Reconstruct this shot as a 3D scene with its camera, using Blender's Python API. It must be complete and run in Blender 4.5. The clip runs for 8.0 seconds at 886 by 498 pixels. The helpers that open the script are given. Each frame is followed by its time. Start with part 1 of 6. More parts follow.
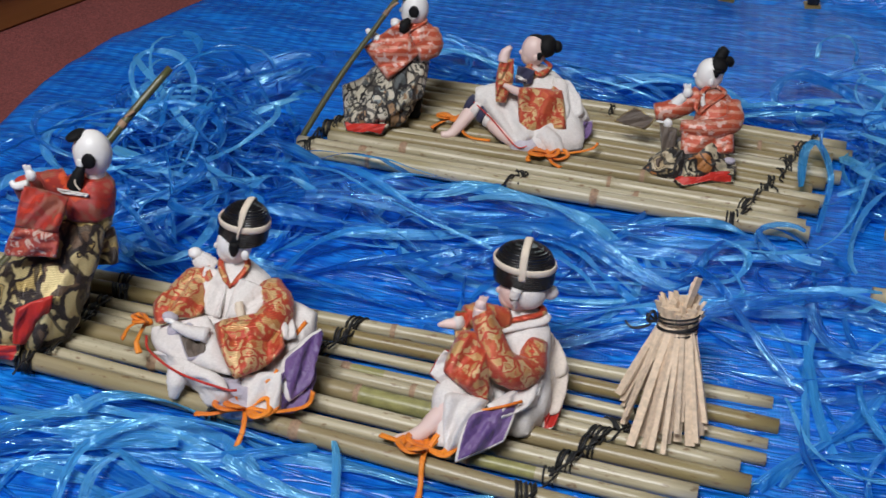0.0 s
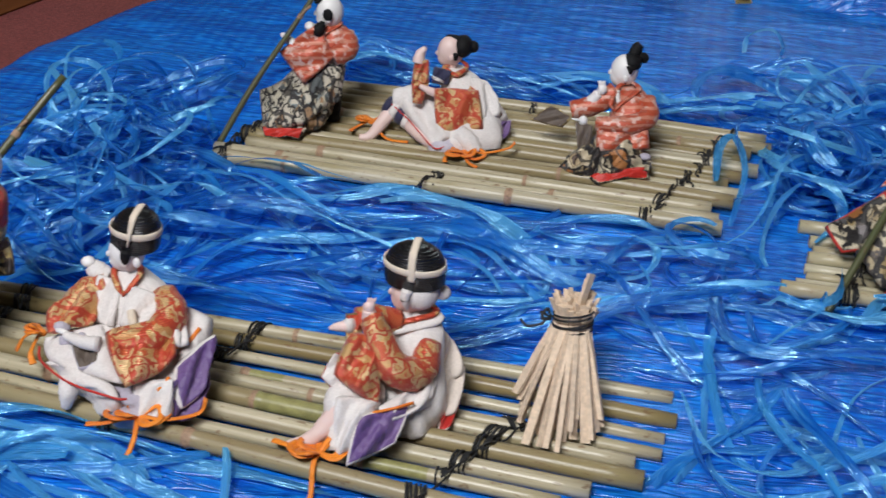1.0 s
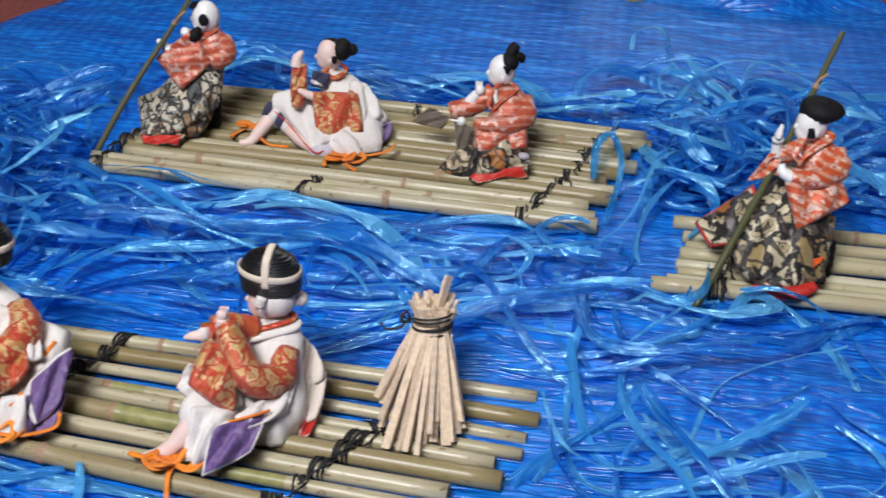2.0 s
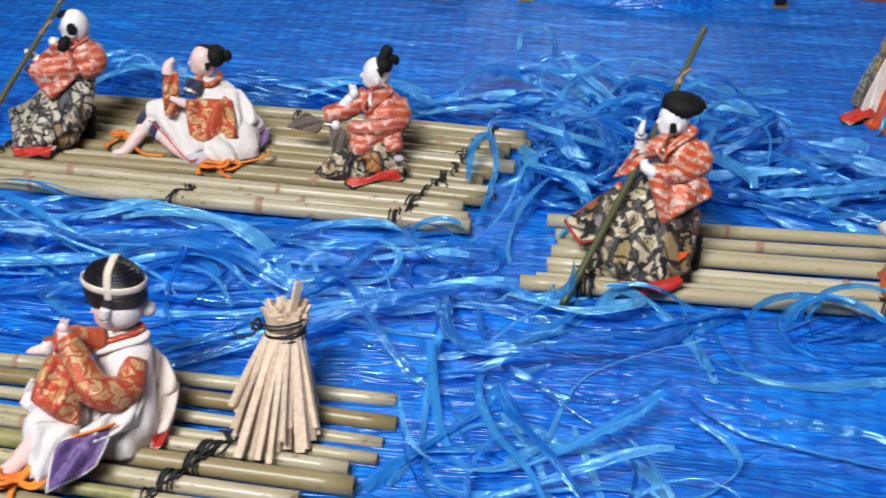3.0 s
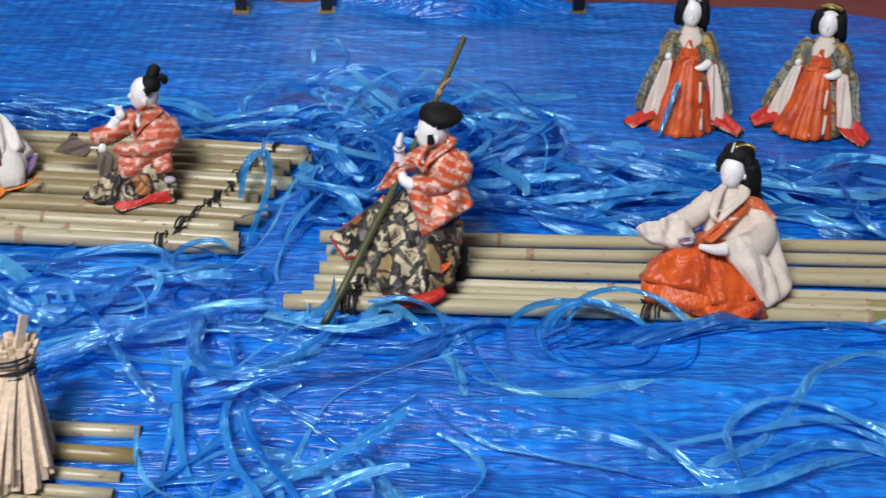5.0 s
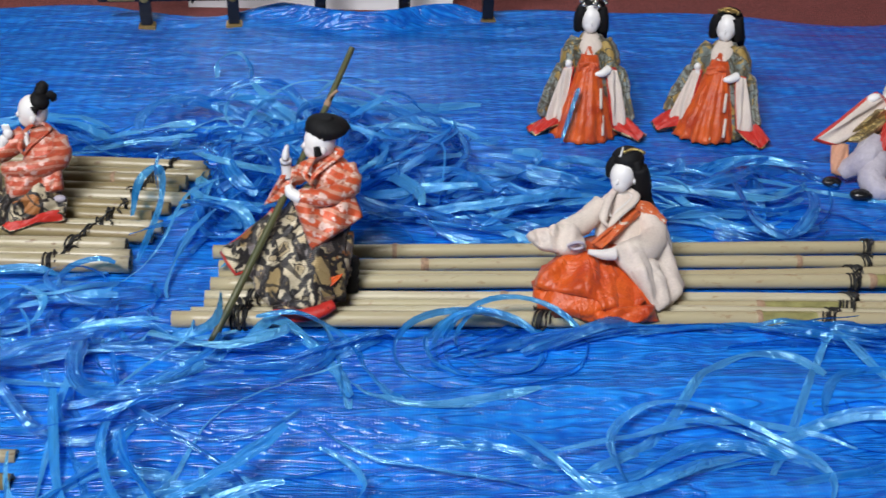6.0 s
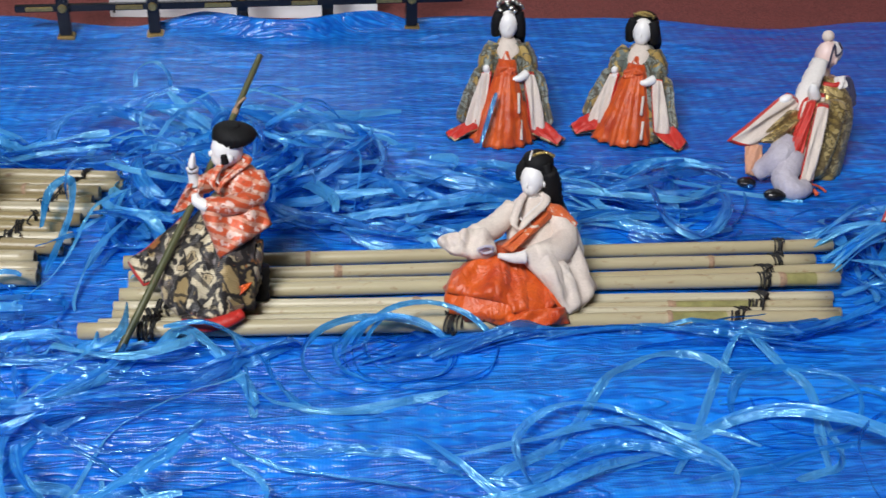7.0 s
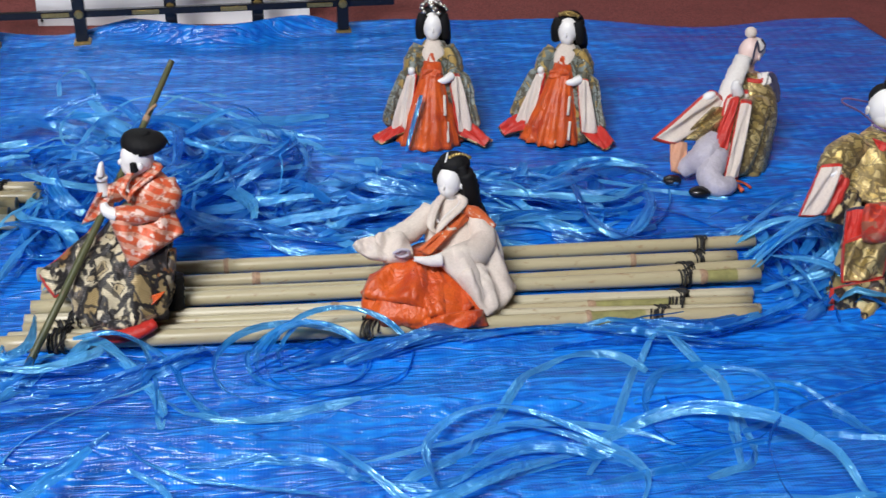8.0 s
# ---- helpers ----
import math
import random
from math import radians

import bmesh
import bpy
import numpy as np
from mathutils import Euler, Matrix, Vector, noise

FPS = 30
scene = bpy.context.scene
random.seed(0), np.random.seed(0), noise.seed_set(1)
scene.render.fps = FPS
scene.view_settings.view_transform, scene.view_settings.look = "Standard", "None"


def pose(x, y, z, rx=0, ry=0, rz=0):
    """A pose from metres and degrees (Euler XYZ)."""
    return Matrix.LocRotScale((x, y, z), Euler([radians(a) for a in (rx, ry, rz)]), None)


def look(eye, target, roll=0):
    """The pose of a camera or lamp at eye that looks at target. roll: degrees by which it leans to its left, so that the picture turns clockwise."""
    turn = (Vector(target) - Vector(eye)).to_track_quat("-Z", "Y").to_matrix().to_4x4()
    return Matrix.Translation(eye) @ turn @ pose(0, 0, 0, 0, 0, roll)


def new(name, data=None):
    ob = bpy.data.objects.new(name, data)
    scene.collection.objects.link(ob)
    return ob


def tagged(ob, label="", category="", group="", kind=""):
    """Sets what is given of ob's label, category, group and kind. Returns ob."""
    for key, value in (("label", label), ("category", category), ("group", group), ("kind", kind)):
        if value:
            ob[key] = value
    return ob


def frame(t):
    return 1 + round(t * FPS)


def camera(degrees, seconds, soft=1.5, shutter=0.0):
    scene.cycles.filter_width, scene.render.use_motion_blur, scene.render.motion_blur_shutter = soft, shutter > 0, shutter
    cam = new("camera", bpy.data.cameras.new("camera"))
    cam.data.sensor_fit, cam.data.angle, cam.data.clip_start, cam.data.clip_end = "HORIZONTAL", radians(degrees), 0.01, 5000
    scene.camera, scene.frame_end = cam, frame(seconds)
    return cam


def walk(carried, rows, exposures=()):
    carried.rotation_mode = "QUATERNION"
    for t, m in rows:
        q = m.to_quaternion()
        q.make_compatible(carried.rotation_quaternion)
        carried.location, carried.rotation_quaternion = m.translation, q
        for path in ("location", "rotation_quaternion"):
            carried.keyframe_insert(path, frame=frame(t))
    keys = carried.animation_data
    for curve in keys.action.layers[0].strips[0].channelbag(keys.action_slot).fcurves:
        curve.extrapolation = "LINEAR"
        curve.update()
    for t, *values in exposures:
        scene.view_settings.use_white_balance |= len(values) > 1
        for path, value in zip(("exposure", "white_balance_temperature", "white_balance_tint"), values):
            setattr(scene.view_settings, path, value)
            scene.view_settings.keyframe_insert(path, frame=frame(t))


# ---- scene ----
cam = camera(41.0, 8.0, soft=1.5, shutter=0.5)
PATH = [
    (0, (-0.482, -0.868, 0.548), (-0.845, 0.791, -0.507), 2.3),
    (0.5, (-0.45, -0.861, 0.547), (-0.813, 0.802, -0.502), 1.6),
    (1, (-0.419, -0.851, 0.546), (-0.761, 0.817, -0.503), 1.3),
    (1.5, (-0.392, -0.843, 0.548), (-0.687, 0.834, -0.501), 1.5),
    (3, (-0.294, -0.823, 0.545), (-0.462, 0.878, -0.493), 1.2),
    (3.5, (-0.268, -0.815, 0.542), (-0.383, 0.893, -0.492), 1.6),
    (4, (-0.245, -0.809, 0.54), (-0.31, 0.903, -0.492), 1.8),
    (4.5, (-0.222, -0.805, 0.545), (-0.239, 0.909, -0.485), 2.0),
    (5, (-0.191, -0.802, 0.547), (-0.175, 0.917, -0.476), 1.7),
    (6.5, (-0.12, -0.797, 0.543), (0.014, 0.932, -0.453), 1.6),
    (7, (-0.103, -0.799, 0.542), (0.067, 0.931, -0.448), 1.7),
    (7.5, (-0.081, -0.796, 0.539), (0.118, 0.934, -0.445), 1.5),
    (8, (-0.06, -0.796, 0.538), (0.163, 0.932, -0.444), 1.3),
]
walk(cam, [(t, look(eye, target, roll)) for t, eye, target, roll in PATH], [(0.0, -0.65), (1.5, -0.45), (3.5, -0.10), (5.0, -0.24), (8.0, -0.12)])

# ---------------------------------------------------------------- light
world = bpy.data.worlds.new("world")
scene.world = world
world.use_nodes = True
sky = world.node_tree.nodes.new("ShaderNodeTexSky")
sky.sky_type, sky.sun_disc = "NISHITA", False
sky.sun_elevation, sky.sun_rotation = radians(40), radians(250)
world.node_tree.links.new(sky.outputs["Color"], world.node_tree.nodes["Background"].inputs["Color"])
world.node_tree.nodes["Background"].inputs["Strength"].default_value = 0.08


def window_light(name, m, sx, sy, watts, color):
    data = bpy.data.lights.new(name, "AREA")
    data.shape, data.size, data.size_y, data.energy, data.color = "RECTANGLE", sx, sy, watts, color
    ob = new(name, data)
    ob.matrix_world = m
    return ob


window_light("window_light_south", look((-0.85, -1.53, 1.98), (0.35, 0.25, 0.05)), 1.1, 0.55, 114, (0.965, 0.975, 1.0))
window_light("window_light_north", look((-0.3, 2.28, 2.12), (-0.2, 0.1, 0.1)), 1.5, 0.36, 19, (0.86, 0.98, 1.0))


# ---------------------------------------------------------------- materials
class Nodes:
    """A short way to write a node material."""

    def __init__(self, name):
        self.m = bpy.data.materials.new(name)
        self.m.use_nodes = True
        self.t = self.m.node_tree
        self.b = self.t.nodes["Principled BSDF"]
        self.out = self.t.nodes["Material Output"]

    def add(self, kind, **values):
        n = self.t.nodes.new("ShaderNode" + kind)
        for key, v in values.items():
            if key == "operation":
                n.operation = v
            elif key == "blend_type":
                n.blend_type = v
            elif key == "feature":
                n.feature = v
            elif key == "bands_direction":
                n.bands_direction = v
            else:
                n.inputs[key.replace("_", " ")].default_value = v
        return n

    def link(self, a, b):
        self.t.links.new(a, b)

    def coords(self, scale=(1, 1, 1), rot=(0, 0, 0)):
        tc = self.add("TexCoord")
        mp = self.add("Mapping", Scale=scale, Rotation=rot)
        self.link(tc.outputs["Object"], mp.inputs["Vector"])
        return mp.outputs["Vector"]

    def noise(self, vec, scale, detail=3.0, rough=0.55, distortion=0.0):
        n = self.add("TexNoise", Scale=scale, Detail=detail, Roughness=rough, Distortion=distortion)
        self.link(vec, n.inputs["Vector"])
        return n.outputs["Fac"]

    def ramp(self, fac, stops, constant=False):
        n = self.add("ValToRGB")
        r = n.color_ramp
        if constant:
            r.interpolation = "CONSTANT"
        while len(r.elements) < len(stops):
            r.elements.new(0.5)
        for e, (p, c) in zip(r.elements, stops):
            e.position, e.color = p, (*c, 1)
        self.link(fac, n.inputs["Fac"])
        return n.outputs["Color"]

    def mix(self, fac, a, b, kind="MIX"):
        n = self.add("MixRGB", blend_type=kind)
        for v, s in ((fac, "Fac"), (a, "Color1"), (b, "Color2")):
            if isinstance(v, (int, float)):
                n.inputs[s].default_value = v
            elif isinstance(v, tuple):
                n.inputs[s].default_value = (*v, 1)
            else:
                self.link(v, n.inputs[s])
        return n.outputs["Color"]

    def math(self, op, a, b=0.0):
        n = self.add("Math", operation=op)
        for v, s in ((a, 0), (b, 1)):
            if isinstance(v, (int, float)):
                n.inputs[s].default_value = v
            else:
                self.link(v, n.inputs[s])
        return n.outputs[0]

    def bump(self, height, strength=0.4, dist=0.001):
        n = self.add("Bump", Strength=strength, Distance=dist)
        self.link(height, n.inputs["Height"])
        self.link(n.outputs["Normal"], self.b.inputs["Normal"])
        return n

    def set(self, color=None, rough=0.5, metal=0.0, **more):
        if isinstance(color, tuple):
            self.b.inputs["Base Color"].default_value = (*color, 1)
        elif color is not None:
            self.link(color, self.b.inputs["Base Color"])
        self.b.inputs["Roughness"].default_value = rough
        self.b.inputs["Metallic"].default_value = metal
        for key, v in more.items():
            self.b.inputs[key.replace("_", " ")].default_value = v
        return self.m


def cloth(name, a, b, scale=500, rough=0.75, sheen=0.2, metal=0.0, bump=0.35):
    n = Nodes(name)
    v = n.coords()
    big = n.noise(v, 45, 3)
    fine = n.noise(v, scale, 2)
    col = n.mix(n.ramp(big, [(0.35, (0, 0, 0)), (0.7, (1, 1, 1))]), a, b)
    col = n.mix(0.25, col, n.ramp(fine, [(0.3, (0.45, 0.45, 0.45)), (0.7, (1, 1, 1))]), "MULTIPLY")
    fold = n.math("ABSOLUTE", n.math("SUBTRACT", n.noise(n.coords((1.2, 1.2, 0.35)), 60, 1, 0.5, 0.8), 0.5))
    small = n.math("ABSOLUTE", n.math("SUBTRACT", n.noise(n.coords((1.0, 1.3, 0.6), (0.4, 0.3, 0)), 150, 2, 0.5, 0.6), 0.5))
    h = n.math("ADD", n.math("ADD", n.math("MULTIPLY", fold, 3.6), n.math("MULTIPLY", small, 1.6)), n.math("MULTIPLY", fine, 0.4))
    n.bump(h, bump + 0.15, 0.0011)
    return n.set(col, rough, metal, Sheen_Weight=sheen)


def brocade(name, palette, outline, scale=110, line=0.07, gold=0.35, rough=0.45, stretch=(1, 1, 1)):
    """Woven silk: irregular motifs from a palette with dark outlines and a fine thread relief."""
    n = Nodes(name)
    v = n.coords(stretch)
    wn = n.add("TexNoise", Scale=90.0, Detail=2.0)
    n.link(v, wn.inputs["Vector"])
    warp = n.mix(0.020, v, wn.outputs["Color"], "ADD")
    cell = n.add("TexVoronoi", Scale=scale)
    edge = n.add("TexVoronoi", Scale=scale, feature="DISTANCE_TO_EDGE")
    n.link(warp, cell.inputs["Vector"]), n.link(warp, edge.inputs["Vector"])
    sep = n.add("SeparateColor")
    n.link(cell.outputs["Color"], sep.inputs["Color"])
    k = len(palette)
    col = n.ramp(sep.outputs[0], [(i / k, c) for i, c in enumerate(palette)], True)
    petals = n.add("TexVoronoi", Scale=scale * 2.7)
    n.link(warp, petals.inputs["Vector"])
    sep2 = n.add("SeparateColor")
    n.link(petals.outputs["Color"], sep2.inputs["Color"])
    col2 = n.ramp(sep2.outputs[1], [(i / k, c) for i, c in enumerate(reversed(palette))], True)
    col = n.mix(n.ramp(sep.outputs[1], [(0.0, (0, 0, 0)), (0.45, (1, 1, 1))], True), col, col2)
    rings = n.ramp(cell.outputs["Distance"], [(0.0, palette[1 % k]), (0.13, outline), (0.18, palette[0]), (0.30, outline), (0.34, palette[2 % k])], True)
    col = n.mix(n.ramp(sep.outputs[2], [(0.0, (0, 0, 0)), (0.55, (0.9, 0.9, 0.9))], True), col, rings)
    vein = n.add("TexWave", Scale=17.0, Distortion=11.0, bands_direction="DIAGONAL")
    vein.inputs["Detail"].default_value = 1.0
    n.link(v, vein.inputs["Vector"])
    col = n.mix(n.ramp(vein.outputs["Fac"], [(0.05, (0.85, 0.85, 0.85)), (0.09, (0, 0, 0))]), col, outline)
    col = n.mix(n.ramp(edge.outputs["Distance"], [(line, (1, 1, 1)), (line + 0.05, (0, 0, 0))]), col, outline)
    thread = n.add("TexWave", Scale=420.0, Distortion=1.5, bands_direction="Z")
    n.link(v, thread.inputs["Vector"])
    col = n.mix(0.25, col, thread.outputs["Color"], "MULTIPLY")
    fold = n.math("ABSOLUTE", n.math("SUBTRACT", n.noise(n.coords((1.2, 1.2, 0.4)), 60, 1, 0.5, 0.8), 0.5))
    h = n.math("ADD", n.math("MULTIPLY", fold, 5.0), n.math("MULTIPLY", thread.outputs["Fac"], 0.4))
    n.bump(h, 0.5, 0.001)
    return n.set(col, rough, gold, Sheen_Weight=0.15)


def striped(name, a, b, fleck, rot, scale=95):
    n = Nodes(name)
    v = n.coords((1, 1, 1), rot)
    w = n.add("TexWave", Scale=scale * 0.40, Distortion=3.5, bands_direction="Z")
    n.link(v, w.inputs["Vector"])
    col = n.mix(n.ramp(w.outputs["Fac"], [(0.60, (0, 0, 0)), (0.70, (1, 1, 1))]), a, b)
    fl = n.noise(v, 150, 2, 0.5)
    col = n.mix(n.ramp(fl, [(0.54, (0, 0, 0)), (0.60, (0.75, 0.75, 0.75))]), col, fleck)
    col = n.mix(n.ramp(n.noise(v, 260, 2), [(0.6, (0, 0, 0)), (0.66, (0.8, 0.8, 0.8))]), col, (0.32, 0.07, 0.03))
    n.bump(n.math("ADD", n.math("MULTIPLY", n.noise(v, 130, 3), 2.0), n.noise(v, 900, 1)), 0.35, 0.001)
    return n.set(col, 0.45, 0.15, Sheen_Weight=0.15)


def bamboo_mat(name, pale, brown, green):
    """Dried bamboo: lengthwise fibres, long brown or green stains that differ from stick to stick, dark specks."""
    n = Nodes(name)
    info = n.add("ObjectInfo")
    shift = n.add("Mapping")
    tc = n.add("TexCoord")
    off = n.add("CombineXYZ")
    n.link(n.math("MULTIPLY", info.outputs["Random"], 37.0), off.inputs[0])
    n.link(tc.outputs["Object"], shift.inputs["Vector"])
    n.link(off.outputs[0], shift.inputs["Location"])

    def place(scale):
        mp = n.add("Mapping", Scale=scale)
        n.link(shift.outputs["Vector"], mp.inputs["Vector"])
        return mp.outputs["Vector"]

    fibre = n.noise(place((5, 420, 420)), 1.0, 3)
    stain = n.noise(place((5, 95, 95)), 1.0, 3, 0.6, 0.4)
    blot = n.noise(place((14, 60, 60)), 1.0, 3)
    spots = n.noise(place((110, 260, 260)), 1.0, 2)
    col = n.mix(n.ramp(fibre, [(0.3, (0, 0, 0)), (0.75, (1, 1, 1))]), pale, tuple(c * 0.66 for c in pale))
    tone = n.ramp(info.outputs["Random"], [(0.0, (0.0, 0.0, 0.0)), (0.48, (0.10, 0.10, 0.10)), (0.62, (0.75, 0.75, 0.75)), (1.0, (1.0, 1.0, 1.0))])
    col = n.mix(tone, col, n.mix(0.35, green, brown))
    col = n.mix(n.ramp(blot, [(0.50, (0, 0, 0)), (0.70, (0.60, 0.60, 0.60))]), col, green)
    col = n.mix(n.ramp(stain, [(0.52, (0, 0, 0)), (0.74, (0.70, 0.70, 0.70))]), col, tuple(0.5 * (a + b) for a, b in zip(brown, green)))
    col = n.mix(n.ramp(spots, [(0.62, (0, 0, 0)), (0.72, (0.75, 0.75, 0.75))]), col, brown)
    n.bump(n.math("ADD", fibre, n.math("MULTIPLY", spots, 0.4)), 0.25, 0.0006)
    return n.set(col, 0.36, 0.0)


def plain(name, color, rough=0.5, metal=0.0, grain=200, amount=0.25, bump=0.2, **more):
    n = Nodes(name)
    v = n.coords()
    f = n.noise(v, grain, 4)
    col = n.mix(n.ramp(f, [(0.3, (0, 0, 0)), (0.75, (1, 1, 1))]), color, tuple(c * (1 - amount) for c in color))
    n.bump(n.noise(v, grain * 2, 3), bump, 0.0006)
    return n.set(col, rough, metal, **more)


def tarp_mat():
    """Woven plastic sheet: long soft pleats with their shade painted into the colour, a faint plaid of flat threads and
    a satin gloss.
    """
    n = Nodes("blue_tarpaulin")
    v = n.coords()
    broad = n.noise(v, 5, 3)
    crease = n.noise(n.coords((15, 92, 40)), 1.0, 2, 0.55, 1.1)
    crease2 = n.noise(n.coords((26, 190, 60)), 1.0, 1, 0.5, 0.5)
    soft = n.noise(n.coords((6, 24, 20)), 1.0, 2, 0.5, 0.6)
    wx = n.add("TexWave", Scale=19.0, Distortion=0.8, bands_direction="X")
    wy = n.add("TexWave", Scale=62.0, Distortion=2.2, bands_direction="Y")
    wt = n.add("TexWave", Scale=125.0, Distortion=0.6, bands_direction="X")
    for w in (wx, wy, wt):
        w.inputs["Detail"].default_value = 1.0
        n.link(v, w.inputs["Vector"])
    weave = n.math("MULTIPLY", wx.outputs["Fac"], wy.outputs["Fac"])
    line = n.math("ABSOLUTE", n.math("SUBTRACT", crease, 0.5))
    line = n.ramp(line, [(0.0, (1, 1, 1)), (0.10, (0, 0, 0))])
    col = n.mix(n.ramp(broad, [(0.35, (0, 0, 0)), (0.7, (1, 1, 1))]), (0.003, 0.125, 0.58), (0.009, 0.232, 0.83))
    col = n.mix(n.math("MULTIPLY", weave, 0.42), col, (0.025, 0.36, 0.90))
    # shade in the pleat grooves, painted as darker blue along both crease masks
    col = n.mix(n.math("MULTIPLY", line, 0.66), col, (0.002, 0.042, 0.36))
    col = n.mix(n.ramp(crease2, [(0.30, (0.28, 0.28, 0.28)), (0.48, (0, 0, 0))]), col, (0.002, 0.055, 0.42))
    h = n.math("ADD", n.math("MULTIPLY", crease, 1.5), n.math("MULTIPLY", crease2, 0.5))
    h = n.math("SUBTRACT", n.math("ADD", h, n.math("MULTIPLY", weave, 0.15)), n.math("MULTIPLY", line, 0.6))
    h = n.math("ADD", n.math("ADD", h, n.math("MULTIPLY", soft, 4.0)), n.math("MULTIPLY", wt.outputs["Fac"], 0.06))
    n.bump(h, 0.62, 0.0026)
    return n.set(col, 0.27, 0.0, Specular_IOR_Level=0.55, Specular_Tint=(0.80, 0.92, 1.0, 1.0))


def ribbon_mat(name, deep, pale, clear):
    """Split polyethylene tape: see-through, glossy, with fibres and creases running along its length."""
    n = Nodes(name)
    geo = n.add("NewGeometry")
    tc = n.add("TexCoord")

    def along(scale):
        mp = n.add("Mapping", Scale=scale)
        n.link(tc.outputs["UV"], mp.inputs["Vector"])
        return mp.outputs["Vector"]

    fibre = n.noise(along((14, 900, 1)), 1.0, 2.0, 0.6, 0.3)
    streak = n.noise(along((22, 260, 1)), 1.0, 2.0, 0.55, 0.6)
    crinkle = n.noise(along((46, 80, 1)), 1.0, 1.5, 0.5, 1.0)
    patch = n.noise(n.coords(), 26, 2.0)
    col = n.mix(geo.outputs["Random Per Island"], deep, pale)
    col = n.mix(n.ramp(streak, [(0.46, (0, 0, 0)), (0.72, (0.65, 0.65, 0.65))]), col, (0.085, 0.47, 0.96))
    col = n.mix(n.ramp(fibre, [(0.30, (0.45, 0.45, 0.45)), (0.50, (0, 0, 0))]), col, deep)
    h = n.math("ADD", n.math("MULTIPLY", streak, 0.9), n.math("MULTIPLY", fibre, 0.30))
    n.bump(n.math("ADD", h, n.math("MULTIPLY", crinkle, 1.5)), 0.85, 0.0044)
    n.set(col, 0.2, 0.0, Specular_IOR_Level=1.0, IOR=2.4, Specular_Tint=(0.42, 0.84, 1.0, 1.0))
    n.link(n.ramp(patch, [(0.35, (0.13, 0.13, 0.13)), (0.65, (0.30, 0.30, 0.30))]), n.b.inputs["Roughness"])
    tl = n.add("BsdfTranslucent")
    n.link(col, tl.inputs["Color"])
    tr = n.add("BsdfTransparent")
    tr.inputs["Color"].default_value = (0.24, 0.58, 0.98, 1)
    m1, m2 = n.add("MixShader", Fac=0.18), n.add("MixShader")
    n.link(n.b.outputs[0], m1.inputs[1]), n.link(tl.outputs[0], m1.inputs[2])
    n.link(n.ramp(streak, [(0.3, (clear, clear, clear)), (0.7, (clear * 0.40, clear * 0.40, clear * 0.40))]), m2.inputs["Fac"])
    n.link(m1.outputs[0], m2.inputs[1]), n.link(tr.outputs[0], m2.inputs[2])
    n.link(m2.outputs[0], n.out.inputs["Surface"])
    return n.m


def carpet_mat():
    n = Nodes("red_brown_carpet")
    v = n.coords()
    loop = n.noise(v, 380, 3, 0.7)
    col = n.mix(n.ramp(loop, [(0.3, (0, 0, 0)), (0.7, (1, 1, 1))]), (0.13, 0.025, 0.025), (0.37, 0.095, 0.085))
    col = n.mix(0.35, col, n.ramp(n.noise(v, 14, 3), [(0.3, (0.6, 0.6, 0.6)), (0.7, (1, 1, 1))]), "MULTIPLY")
    n.bump(loop, 0.9, 0.004)
    return n.set(col, 0.95)


def wood_mat(name, a, b):
    n = Nodes(name)
    g = n.noise(n.coords((30, 3, 30)), 2.0, 5, 0.6, 0.6)
    n.bump(g, 0.2, 0.001)
    return n.set(n.mix(g, a, b), 0.4)


WHITE = cloth("white_crepe", (0.80, 0.76, 0.73), (0.72, 0.66, 0.63), 700, 0.85)
CREAM = cloth("cream_crepe", (0.72, 0.63, 0.55), (0.66, 0.56, 0.50), 600, 0.85, bump=0.15)
SKIN = plain("white_gofun", (0.84, 0.82, 0.80), 0.38, 0, 60, 0.05, 0.05)
PINK = plain("pink_gofun", (0.80, 0.60, 0.55), 0.42, 0, 60, 0.08, 0.05)
HAIR = plain("black_silk_hair", (0.006, 0.006, 0.007), 0.7, 0, 500, 0.4, 0.5, Specular_IOR_Level=0.25)
LACQ = plain("black_lacquer", (0.010, 0.010, 0.012), 0.22, 0, 350, 0.3, 0.5)
THREAD = Nodes("wound_black_thread")
_w = THREAD.add("TexWave", Scale=190.0, Distortion=1.0, bands_direction="Z")
THREAD.link(THREAD.coords(), _w.inputs["Vector"])
THREAD.bump(_w.outputs["Fac"], 0.8, 0.0006)
THREAD = THREAD.set((0.008, 0.008, 0.009), 0.26)
PAPER = plain("paper_tape", (0.72, 0.62, 0.50), 0.7, 0, 200, 0.1)
ORANGE = cloth("orange_satin", (0.72, 0.115, 0.012), (0.46, 0.045, 0.008), 500, 0.42, 0.1, bump=0.75)
CORD = cloth("orange_cord", (0.90, 0.27, 0.012), (0.76, 0.17, 0.01), 900, 0.55, 0.1, bump=0.6)
RED = cloth("red_silk", (0.62, 0.030, 0.018), (0.46, 0.018, 0.012), 500, 0.5, 0.1)
PURPLE = cloth("purple_silk", (0.105, 0.045, 0.20), (0.20, 0.12, 0.28), 400, 0.5, 0.2, bump=0.7)
NAVY = cloth("navy_cloth", (0.02, 0.02, 0.06), (0.03, 0.03, 0.08), 500)
GREY = cloth("grey_lilac_silk", (0.58, 0.54, 0.60), (0.42, 0.38, 0.46), 400, 0.6, bump=0.6)
GOLD = plain("gilt_metal", (0.62, 0.45, 0.16), 0.32, 0.85, 500, 0.5, 0.5)
SILVER = plain("silver_beads", (0.75, 0.72, 0.66), 0.25, 0.9, 500, 0.3, 0.6)
